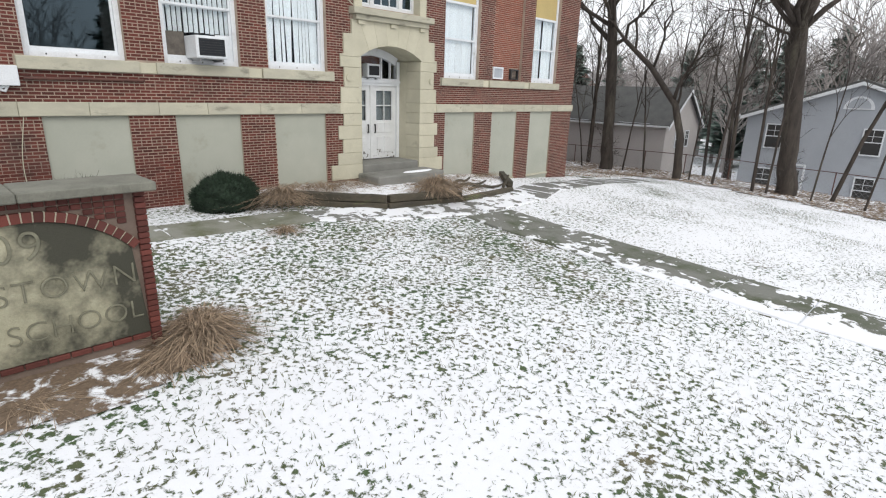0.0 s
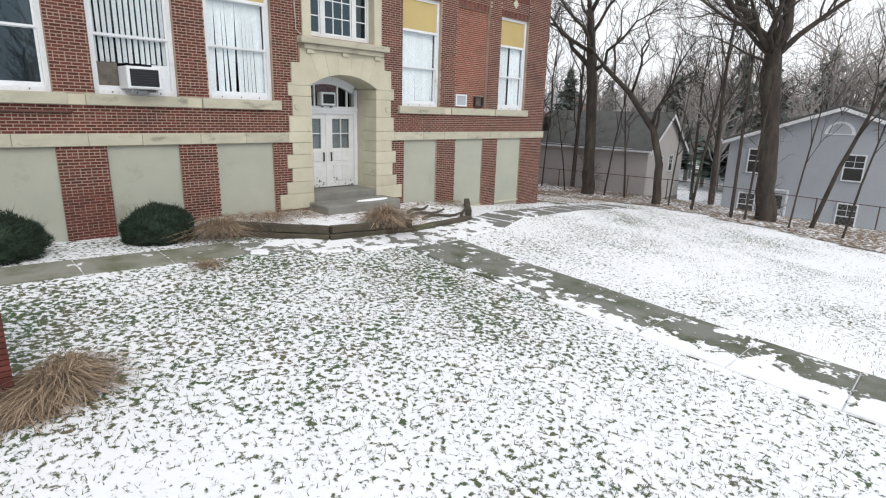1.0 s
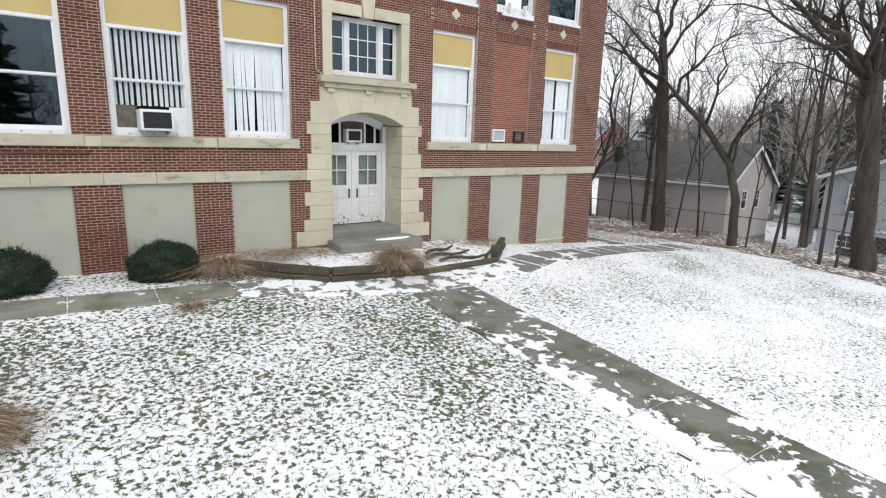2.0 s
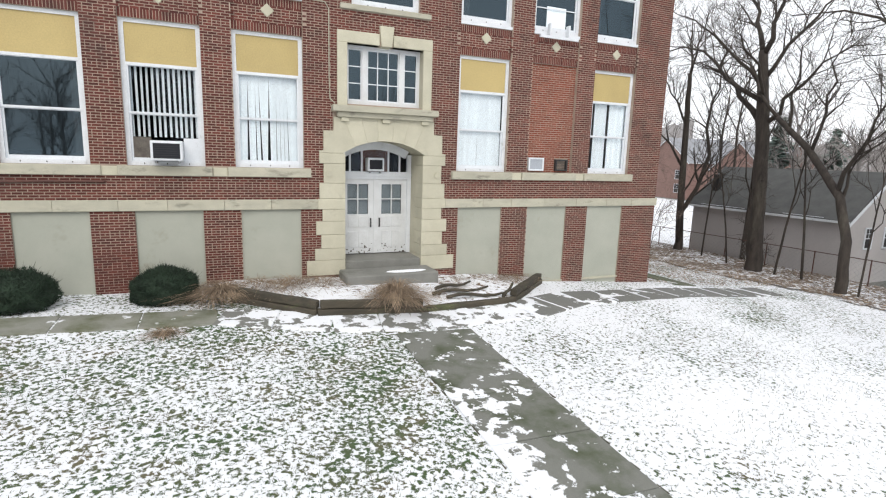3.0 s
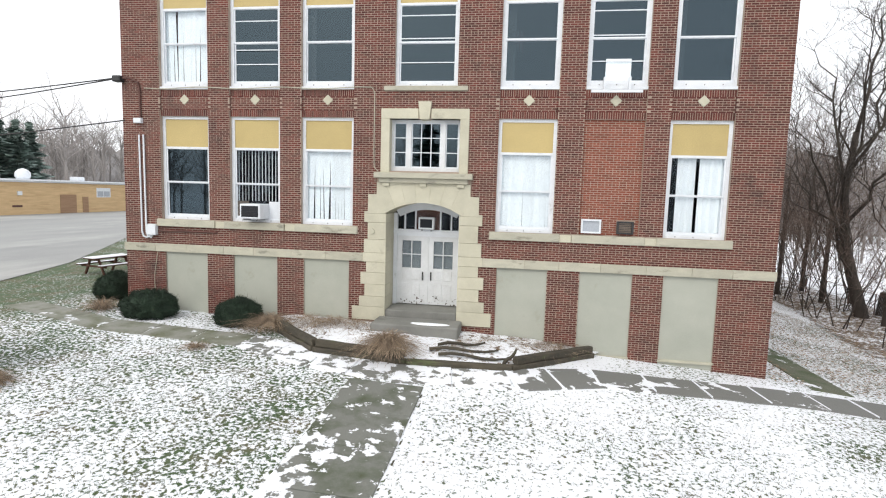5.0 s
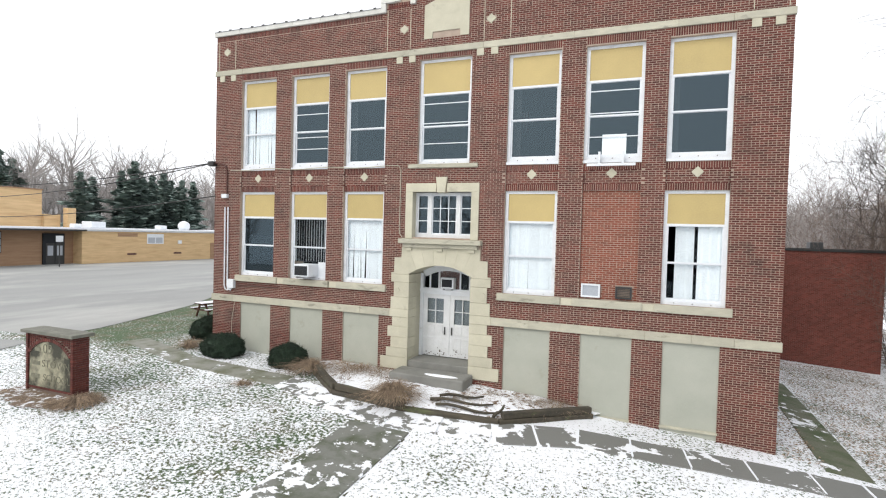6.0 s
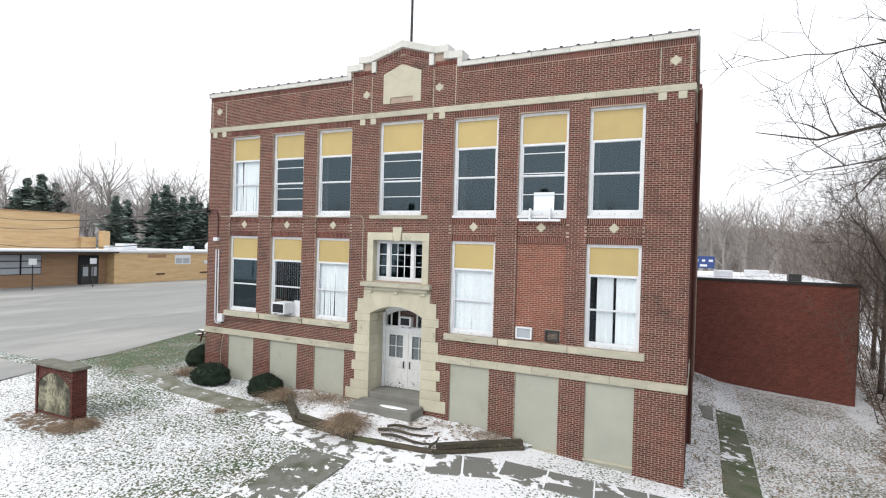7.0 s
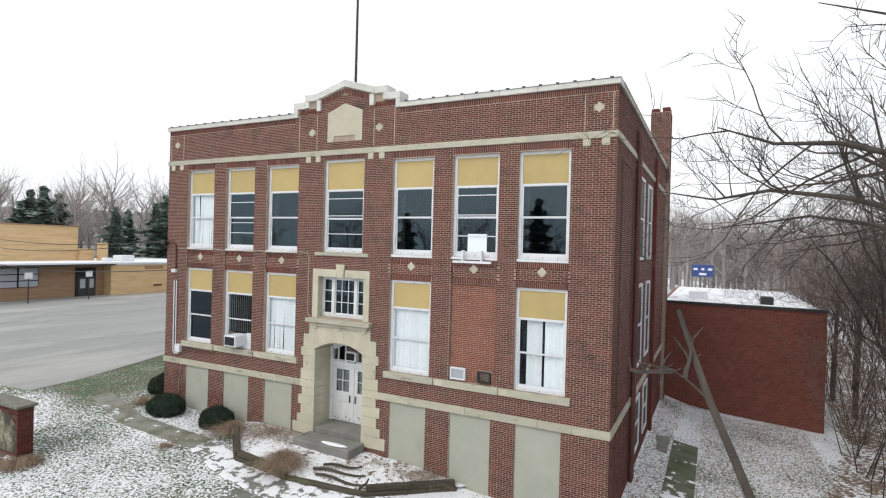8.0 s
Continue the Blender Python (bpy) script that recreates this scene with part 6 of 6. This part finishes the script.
# cottage: long side to the school, gable towards the south
cot = gable_house("cottage", pose(27.4, 1.5, 0), 5.6, 9.4, -1.6, 2.4, 4.6, M_SIDING_WHITE, "pale clapboard cottage with a dark shingle roof", wins_front=((-0.9, 0.9, 0.55, 1.0), (0.75, 0.9, 0.55, 1.0)))
part("roof_snow", boxes((-3.05, -2.75, 1.0, 3.2, 2.30, 2.42)), M_SNOW, cot, "snow left along the eave")
part("roof_snow", boxes((-3.05, -2.7, 5.5, 8.6, 2.30, 2.42)), M_SNOW, cot, "snow left along the eave")
part("chimney_pipe", boxes((-2.0, -1.6, 8.4, 8.8, 2.9, 4.3)), M_BLACK, cot)
# grey house: gable wall towards the school
gable_house("grey_house", pose(27.4, -8.0, 0, 0, 0, -90), 11.1, 10.0, -2.3, 3.2, 5.2, M_SIDING_GREY, "grey vinyl-sided two-storey house with white trim", wins_front=((0.95, 1.35, 0.85, 1.35), (-3.9, 1.35, 0.85, 1.35), (1.05, -1.35, 0.85, 1.35), (-4.1, -1.35, 0.85, 1.35)), door=(-2.5, -1.75), foundation=0.3, arch=True, over=0.35)
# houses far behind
for (x, y, w, L, e, r, a, mat, lab) in ((66, 32, 8, 12, 3.4, 7.6, -50, M_FARBRICK, "far red brick house with a steep roof paled as by haze"), (78, 66, 11, 16, 5.0, 9.5, -90, M_FARBRICK, "far brick house beyond the snowy yard"), (76, 84, 9, 10, 7.5, 11.5, -90, M_SIDING_WHITE, "far white sided house beyond the snowy yard"), (74, 47, 9, 12, 4.0, 8.4, -80, M_FARBRICK, "far brick house among bare trees")):
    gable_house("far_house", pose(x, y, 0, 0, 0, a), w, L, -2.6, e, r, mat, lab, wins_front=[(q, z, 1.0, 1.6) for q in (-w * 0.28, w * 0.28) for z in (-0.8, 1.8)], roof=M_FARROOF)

# ---- chain-link fence ----
fence = thing("chain_link_fence", pose(0, 0, 0), "rusty chain-link fence below the trees", "fence")
FX = 23.6
ys = list(np.arange(-16, 27, 2.6))
for y in ys:
    z = float(gz(FX, y))
    part("post", tube([(FX, y, z - 0.2), (FX, y, z + 1.25)], [0.03, 0.03], 6), M_RUST, fence)
part("top_rail", tube([(FX, y, float(gz(FX, y)) + 1.22) for y in ys], [0.022] * len(ys), 5), M_RUST, fence)
wires = []
for k in range(170):
    for s in (-1, 1):
        y = -16 + k * 0.25
        z = float(gz(FX, y))
        wires.append(tube([(FX, y, z + 0.02), (FX, y + s * 1.18, z + 1.2)], [0.004, 0.004], 3))
tagged(part("wire_mesh", merge(wires), M_STEEL, fence), kind="stuff")

# ---- tan building across the parking lot ----
tan = thing("tan_building", pose(-60, 0, 1.3), "long low tan brick building with a snowy flat roof", "building")
part("wall", boxes((-20, 0, 27.9, 80, -0.5, 4.25)), M_TAN, tan)
part("recessed_wall", boxes((-20, -1.6, -10, 27.9, -0.5, 4.25)), M_BROWN, tan, "brown wall below the canopy, its shade put into the colour")
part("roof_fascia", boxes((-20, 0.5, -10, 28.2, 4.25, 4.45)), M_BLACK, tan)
part("roof_fascia", boxes((-20, 0.15, 28.2, 80, 4.25, 4.45)), M_WHITE, tan)
part("flat_roof", boxes((-20, 0.4, -10, 80, 4.45, 4.66)), M_SNOW, tan, "flat roof under snow")
part("gymnasium_block", boxes((-24, -7, -30, 27.4, 4.5, 9.35)), M_TAN, tan, "tall plain tan brick block")
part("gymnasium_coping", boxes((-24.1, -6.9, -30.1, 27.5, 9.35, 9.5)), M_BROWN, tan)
part("low_block", boxes((-12, -6.5, 27.4, 29.4, 4.66, 6.3)), M_TAN, tan)
part("stack", boxes((-6, -5, 29.45, 30.45, 4.66, 7.2)), M_TAN, tan)
for y in (11.4, 13.95, 16.5, 18.75):
    win = part("window", boxes((-1.62, -1.5, y - 1.1, y + 1.1, 1.65, 4.05)), M_DARK, tan, "dark-framed window under the canopy")
    for q in range(3):
        part("pane", boxes((-1.5, -1.47, y - 1.02, y + 1.02, lerp(1.65, 4.05, q / 3) + 0.06, lerp(1.65, 4.05, (q + 1) / 3) - 0.06)), M_SIDING_GREY, win)
ent = part("entrance", boxes((-1.62, -1.4, 24.2, 26.7, 0.1, 3.9)), M_DARK, tan, "dark glazed entrance")
for y in (24.5, 25.6):
    door = part("door", boxes((-1.42, -1.36, y, y + 1.0, 0.1, 2.7)), M_BLACK, ent)
    part("door_pane", boxes((-1.36, -1.34, y + 0.18, y + 0.82, 1.2, 2.4)), M_SIDING_GREY, door)
part("garage_door", boxes((-0.1, 0.06, 48.6, 51.3, 0.1, 2.7)), M_BROWN, tan, "dark brown garage door")
part("side_door", boxes((-0.1, 0.06, 52.4, 53.4, 0.1, 2.4)), M_BROWN, tan)
for y, z0, z1 in ((37.1, 2.6, 4.0), (55.0, 2.3, 3.7)):
    win = part("window", boxes((-0.1, 0.04, y, y + 2.7, z0, z1)), M_WHITE, tan)
    for k in range(2):
        part("pane", boxes((0.03, 0.06, y + 0.15 + 1.25 * k, y + 1.25 + 1.25 * k, z0 + 0.12, z1 - 0.5)), M_SIDING_GREY, win)
part("bricked_window", boxes((-0.1, 0.03, 32.7, 35.6, 3.6, 4.05)), M_BROWN, tan)
part("wall_box", boxes((-0.1, 0.15, 42.3, 42.9, 2.6, 3.1)), M_WHITE, tan)
for y in (34.1, 41.6):
    part("wall_grille", boxes((-0.1, 0.04, y, y + 1.35, 1.1, 1.35)), M_RUST, tan)
for y, x, r, h in ((29.1, -3, 0.5, 0.5), (31.5, -3, 1.0, 0.85), (42.7, -4, 0.62, 0.6), (57, -5, 0.7, 0.6)):
    part("roof_unit", boxes((x - r, x + r, y - r, y + r, 4.66, 4.66 + h), bevel=0.08), M_WHITE, tan, "white rooftop unit")
part("roof_dome", tube([(-4, 47, z) for z in (4.6, 5.1, 5.6, 5.95, 6.1)], [0.7, 0.9, 0.85, 0.5, 0.1], 12), M_WHITE, tan, "white domed roof fan", smooth=True)
for y in (16.6, 23.3):
    sp = thing("lot_sign", pose(-57, y, float(gz(-57, y))), "small white sign on a post in the lot", "sign")
    part("post", tube([(0, 0, -0.1), (0, 0, 2.9)], [0.06, 0.06], 6), M_BLACK, sp)
    part("plate", boxes((-0.03, 0.03, -0.4, 0.4, 2.9, 3.6), bevel=0.01), M_WHITE, sp)
up = thing("utility_pole", pose(-75, 54.4, float(gz(-75, 54.4))), "wooden utility pole with a lamp arm", "utility pole")
part("shaft", tube([(0, 0, -0.3), (0, 0, 11)], [0.17, 0.11], 8), M_BARK, up)
part("arm", tube([(0, 0, 9.6), (0.9, -0.6, 10.0), (1.6, -1.0, 10.0)], [0.05, 0.04, 0.06], 6), M_STEEL, up)
sc = thing("scoreboard", pose(11.5, 92, float(gz(11.5, 92))), "blue and white field scoreboard on two posts", "scoreboard")
M_BLUE = material("blue_board", (0.03, 0.07, 0.25), rough=0.5, bump=0)
part("face", boxes((-1.8, 1.8, -0.1, 0.1, 5.2, 7.4), bevel=0.02), M_BLUE, sc)
for x, z, w in ((-1.2, 6.6, 0.7), (0.0, 6.6, 0.5), (1.2, 6.6, 0.7), (0, 5.7, 1.2)):
    part("plain_bar", boxes((x - w / 2, x + w / 2, -0.14, -0.1, z - 0.2, z + 0.2)), M_WHITE, sc)
for x in (-1.2, 1.2):
    part("post", tube([(x, 0, -0.3), (x, 0, 5.3)], [0.12, 0.12], 6), M_STEEL, sc)

# ---- fallen leaves and grass blades ----
def scatter(name, n, seed, place, size, material, label, category, blade=False):
    g = random.Random(seed)
    verts, faces = [], []
    while len(faces) < n:
        x, y = place(g)
        if x is None:
            continue
        z = float(gz(x, y)) + 0.02
        a = g.uniform(0, 6.28)
        c, s = math.cos(a), math.sin(a)
        L = size * g.uniform(0.5, 1.3)
        m = len(verts)
        if blade:
            w = 0.006
            verts += [(x - s * w, y + c * w, z - 0.02), (x + s * w, y - c * w, z - 0.02), (x + c * L * 0.7, y + s * L * 0.7, z + L * g.uniform(0.3, 0.8))]
            faces.append((m, m + 1, m + 2))
        else:
            u, v = g.uniform(-0.4, 0.5) * L, g.uniform(-0.4, 0.5) * L
            verts += [(x - c * L, y - s * L, z + 0.03), (x - s * L * 0.6, y + c * L * 0.6, z + 0.03 + abs(u)), (x + c * L, y + s * L, z + 0.035), (x + s * L * 0.6, y - c * L * 0.6, z + 0.03 + abs(v))]
            faces.append((m, m + 1, m + 2, m + 3))
    return tagged(part(name, (verts, faces), material), label, category, kind="stuff")


M_LEAF = material("dead_brown_leaves", (0.33, 0.25, 0.17), (0.2, 0.145, 0.10), scale=3, bump=0, island=0.5)
M_BLADE = material("winter_grass_blades", (0.06, 0.085, 0.035), (0.12, 0.12, 0.055), scale=2, bump=0, island=0.5)


def under_trees(g):
    x, y = g.uniform(13.5, 25.5), g.uniform(-16, 24)
    return (x, y) if x > litter_edge(y) - 0.8 * g.random() ** 2 else (None, None)


def on_lawn(g):
    x, y = g.uniform(-15, 14), g.uniform(-13.5, -3.2)
    if abs(x) < 1.0 or (y > -4.2 and -4 < x < 5) or noise.noise((x * 0.7, y * 0.7, 4.0)) + 0.5 * noise.noise((x * 4, y * 4, 1.0)) + (0.25 if x < 0 else -0.1) < g.uniform(-0.3, 0.6):
        return None, None
    return x, y


def beside_school(g):
    x, y = g.uniform(10.5, 18), g.uniform(-0.2, 19)
    return (x, y) if not 11.6 < x < 12.7 else (None, None)


scatter("fallen_leaves", 6500, 5, under_trees, 0.07, M_LEAF, "brown fallen leaves below the trees", "leaves")
scatter("side_yard_leaves", 11000, 6, beside_school, 0.045, M_LEAF, "brown leaves scattered in the snowy side yard", "leaves")
scatter("grass_blades", 15000, 7, on_lawn, 0.055, M_BLADE, "short winter grass poking through snow", "grass", True)

# ---- brickwork: many bricks, last ----
COURSE, BLEN, JOINT = 0.0667, 0.207, 0.0125


def subtract(runs, a, b):
    out = []
    for p, q in runs:
        if b <= p or a >= q:
            out.append((p, q))
        else:
            if a > p:
                out.append((p, a))
            if b < q:
                out.append((b, q))
    return out


def lay(x0, x1, z0, z1, holes, offset=0.0):
    """Running bond between x0 and x1: (xa, xb, za, zb) for each brick, holes left free."""
    out = []
    for k in range(math.floor(z0 / COURSE), math.ceil(z1 / COURSE)):
        za, zb = max(z0, k * COURSE), min(z1, (k + 1) * COURSE - JOINT)
        if zb - za < 0.02:
            continue
        mid = (za + zb) / 2
        runs = [(x0, x1)]
        for a, b, c, d in holes:
            if c < mid < d:
                runs = subtract(runs, a, b)
        header = k % 6 == 0
        step = BLEN / 2 if header else BLEN
        for p, q in runs:
            i = math.floor((p - offset) / step - 0.5 * (k % 2)) - 1
            while True:
                a = offset + (i + 0.5 * (k % 2)) * step
                if a >= q:
                    break
                b = a + step - JOINT
                a, b = max(a, p), min(b, q)
                if b - a > 0.025:
                    out.append((a, b, za, zb))
                i += 1
    return out


def soldiers(x0, x1, z0, z1):
    n = max(1, round((x1 - x0) / COURSE))
    return [(lerp(x0, x1, i / n) + 0.005, lerp(x0, x1, (i + 1) / n) - 0.005, z0 + 0.005, z1 - 0.005) for i in range(n)]


def brick_mesh(name, bricks, depth, material, parent, axis="y", proud=0.007):
    """Bricks as five-sided blocks standing proud of the mortar; depth(x, z) is the mortar's face."""
    r = random.Random(len(bricks))
    verts, faces = [], []
    for a, b, c, d in bricks:
        y = depth((a + b) / 2, (c + d) / 2)
        f = y - proud - r.uniform(-0.003, 0.003)
        t = y + 0.02
        e = 0.0035
        n = len(verts)
        p = [(a, t, c), (b, t, c), (b, t, d), (a, t, d), (a + e, f, c + e), (b - e, f, c + e), (b - e, f, d - e), (a + e, f, d - e)]
        if axis == "x":
            p = [(-v[1], v[0], v[2]) for v in p]
        verts += p
        faces += [(n + 4, n + 5, n + 6, n + 7), (n, n + 1, n + 5, n + 4), (n + 1, n + 2, n + 6, n + 5), (n + 2, n + 3, n + 7, n + 6), (n + 3, n, n + 4, n + 7)]
    ob = part(name, (verts, faces), material, parent)
    return tagged(ob, kind="stuff")


STONES = [(-HALF - 1, HALF + 1, *BELT), (-HALF - 1, HALF + 1, *BAND)]
holes = list(STONES)
for c in BAYS:
    holes += [(c - PANEL_HALF, c + PANEL_HALF, -2, BELT[0]), (c - WIN_HALF, c + WIN_HALF, R2[0] - 0.1, R2[1] + 0.26)]
    holes += [(c - WIN_HALF, c + WIN_HALF, R1[0], R1[1] + 0.23)]
    holes += [(c - WIN_HALF, c + WIN_HALF, R2[0] - 0.32, R2[0])]
    holes += [(c - 1.05, c + 1.05, SILL[0], SILL[1])]
    holes += [(c - 0.17 + 0.034 * abs(k), c + 0.17 - 0.034 * abs(k), 8.47 + k * 0.034 - 0.017, 8.47 + k * 0.034 + 0.017) for k in range(-5, 6)]
holes += [(-9.1, -2.1, SILL[0], SILL[1]), (2.1, 9.1, SILL[0], SILL[1])]
holes += [(-0.98, 0.98, R2[0] - 0.14, 12.74), (-1.3, 1.3, R2[0] - 0.14, R2[0]), (-1.38, 1.38, 6.0, 8.21), (-0.19, 0.19, 8.2, 8.42), (-1.5, 1.5, 5.5, 6.24)]
holes += [(-o + 0.03, o - 0.03, b, t) for t, b, o in QUOINS]
holes += [(-HALF, -2.55, 14.15, 14.37), (2.55, HALF, 14.15, 14.37)]
holes += [(x - 0.17, x + 0.17, 13.6, 13.8) for x in (-9.77, -1.62, 1.62, 9.77)]
holes += [(-0.84, 0.84, 13.26, 14.5), (-0.5, 0.5, 14.4, 14.7)]
front = lay(-HALF, HALF, 0.0, 14.37, holes)
front += [b for b in lay(-2.4, 2.4, 14.37, 15.1, [(-9, -1.42, 14.7, 16), (1.42, 9, 14.7, 16)]) if abs((b[0] + b[1]) / 2) < (2.3 if b[3] < 14.65 else 1.3) and b[3] < 14.98 - 0.18 + (1.42 - min(1.42, abs((b[0] + b[1]) / 2))) * 0.29]
front += soldiers(-HALF, -2.55, 14.15, 14.37) + soldiers(2.55, HALF, 14.15, 14.37) + soldiers(-2.3, -1.42, 14.47, 14.69) + soldiers(1.42, 2.3, 14.47, 14.69)
for s in (-1, 1):
    for i in range(19):
        xa = s * (1.36 - i * 0.072)
        zt = 14.98 + (1.42 - abs(xa)) * 0.295
        a, b = sorted((xa, xa - s * 0.06))
        front.append((a, b, zt - 0.24, zt - 0.03))
for c in BAYS:
    front += soldiers(c - WIN_HALF, c + WIN_HALF, R1[1], R1[1] + 0.22) + soldiers(c - WIN_HALF, c + WIN_HALF, R2[1] + 0.03, BAND[0]) + soldiers(c - WIN_HALF, c + WIN_HALF, R2[0] - 0.31, R2[0] - 0.1)
front += soldiers(-0.98, 0.98, 12.56, 12.74)
near = [b for b in front if b[2] > 1.2 and b[3] < 3.4 and b[1] < -6.3][:300]
picked = set(near)


def face(x, z):
    d = front_depth(x, z)
    return 0.0 if d is None else d


infill = lay(5.65 - WIN_HALF, 5.65 + WIN_HALF, R1[0], R1[1], [(4.84, 5.44, 4.57, 5.0), (5.88, 6.38, 4.57, 4.97)])
brick_mesh("front_bricks", [b for b in front if b not in picked], face, M_BRICK, wall_front)
brick_mesh("infill_bricks", infill, face, M_BRICK_NEW, wall_front)
unit = bmesh.new()
box(unit, 0, 1, -0.3, 1, 0, 1)
bmesh.ops.bevel(unit, geom=list(unit.edges), offset=0.03, segments=1, affect="EDGES")
unit_me = bpy.data.meshes.new("brick")
unit.to_mesh(unit_me)
unit.free()
unit_me.materials.append(M_BRICK_PIECE)
for a, b, c, d in near:
    ob = new("brick", unit_me)
    ob.parent = wall_front
    ob.location = (a, face((a + b) / 2, (c + d) / 2), c)
    ob.scale = (b - a, 0.022 + rnd.uniform(-0.006, 0.008), d - c)
east_holes = [(-1, 20, *BELT), (-1, 20, *BAND)] + [(y - 0.8, y + 0.8, a, b) for y, a, b in ((6.6, 8.9, 12.3), (6.6, 4.5, 7.9), (9.6, 8.9, 12.3), (9.6, 4.5, 7.9), (6.6, 1.0, 3.2), (9.6, 1.0, 3.2))]
wall_e = bpy.data.objects["wall_east"]
wall_e.data.materials[0] = M_MORTAR
brick_mesh("side_bricks", lay(0.0, DEPTH, -0.6, TOP, east_holes), lambda x, z: -HALF, M_BRICK, wall_e, axis="x")
brick_mesh("wing_bricks", lay(HALF, 18.95, -1.2, 6.05, []), lambda x, z: 20.0, M_WING, wing_wall)
brick_mesh("stack_bricks", lay(9.41, 10.53, 13.5, 17.89, []), lambda x, z: 18.4, M_BRICK, stack).matrix_local = pose(-9.98, -19.0, 0.6)
brick_mesh("stack_bricks", lay(18.42, 19.58, 0.0, 17.89, []), lambda x, z: -10.54, M_BRICK, stack, axis="x").matrix_local = pose(-9.98, -19.0, 0.6)
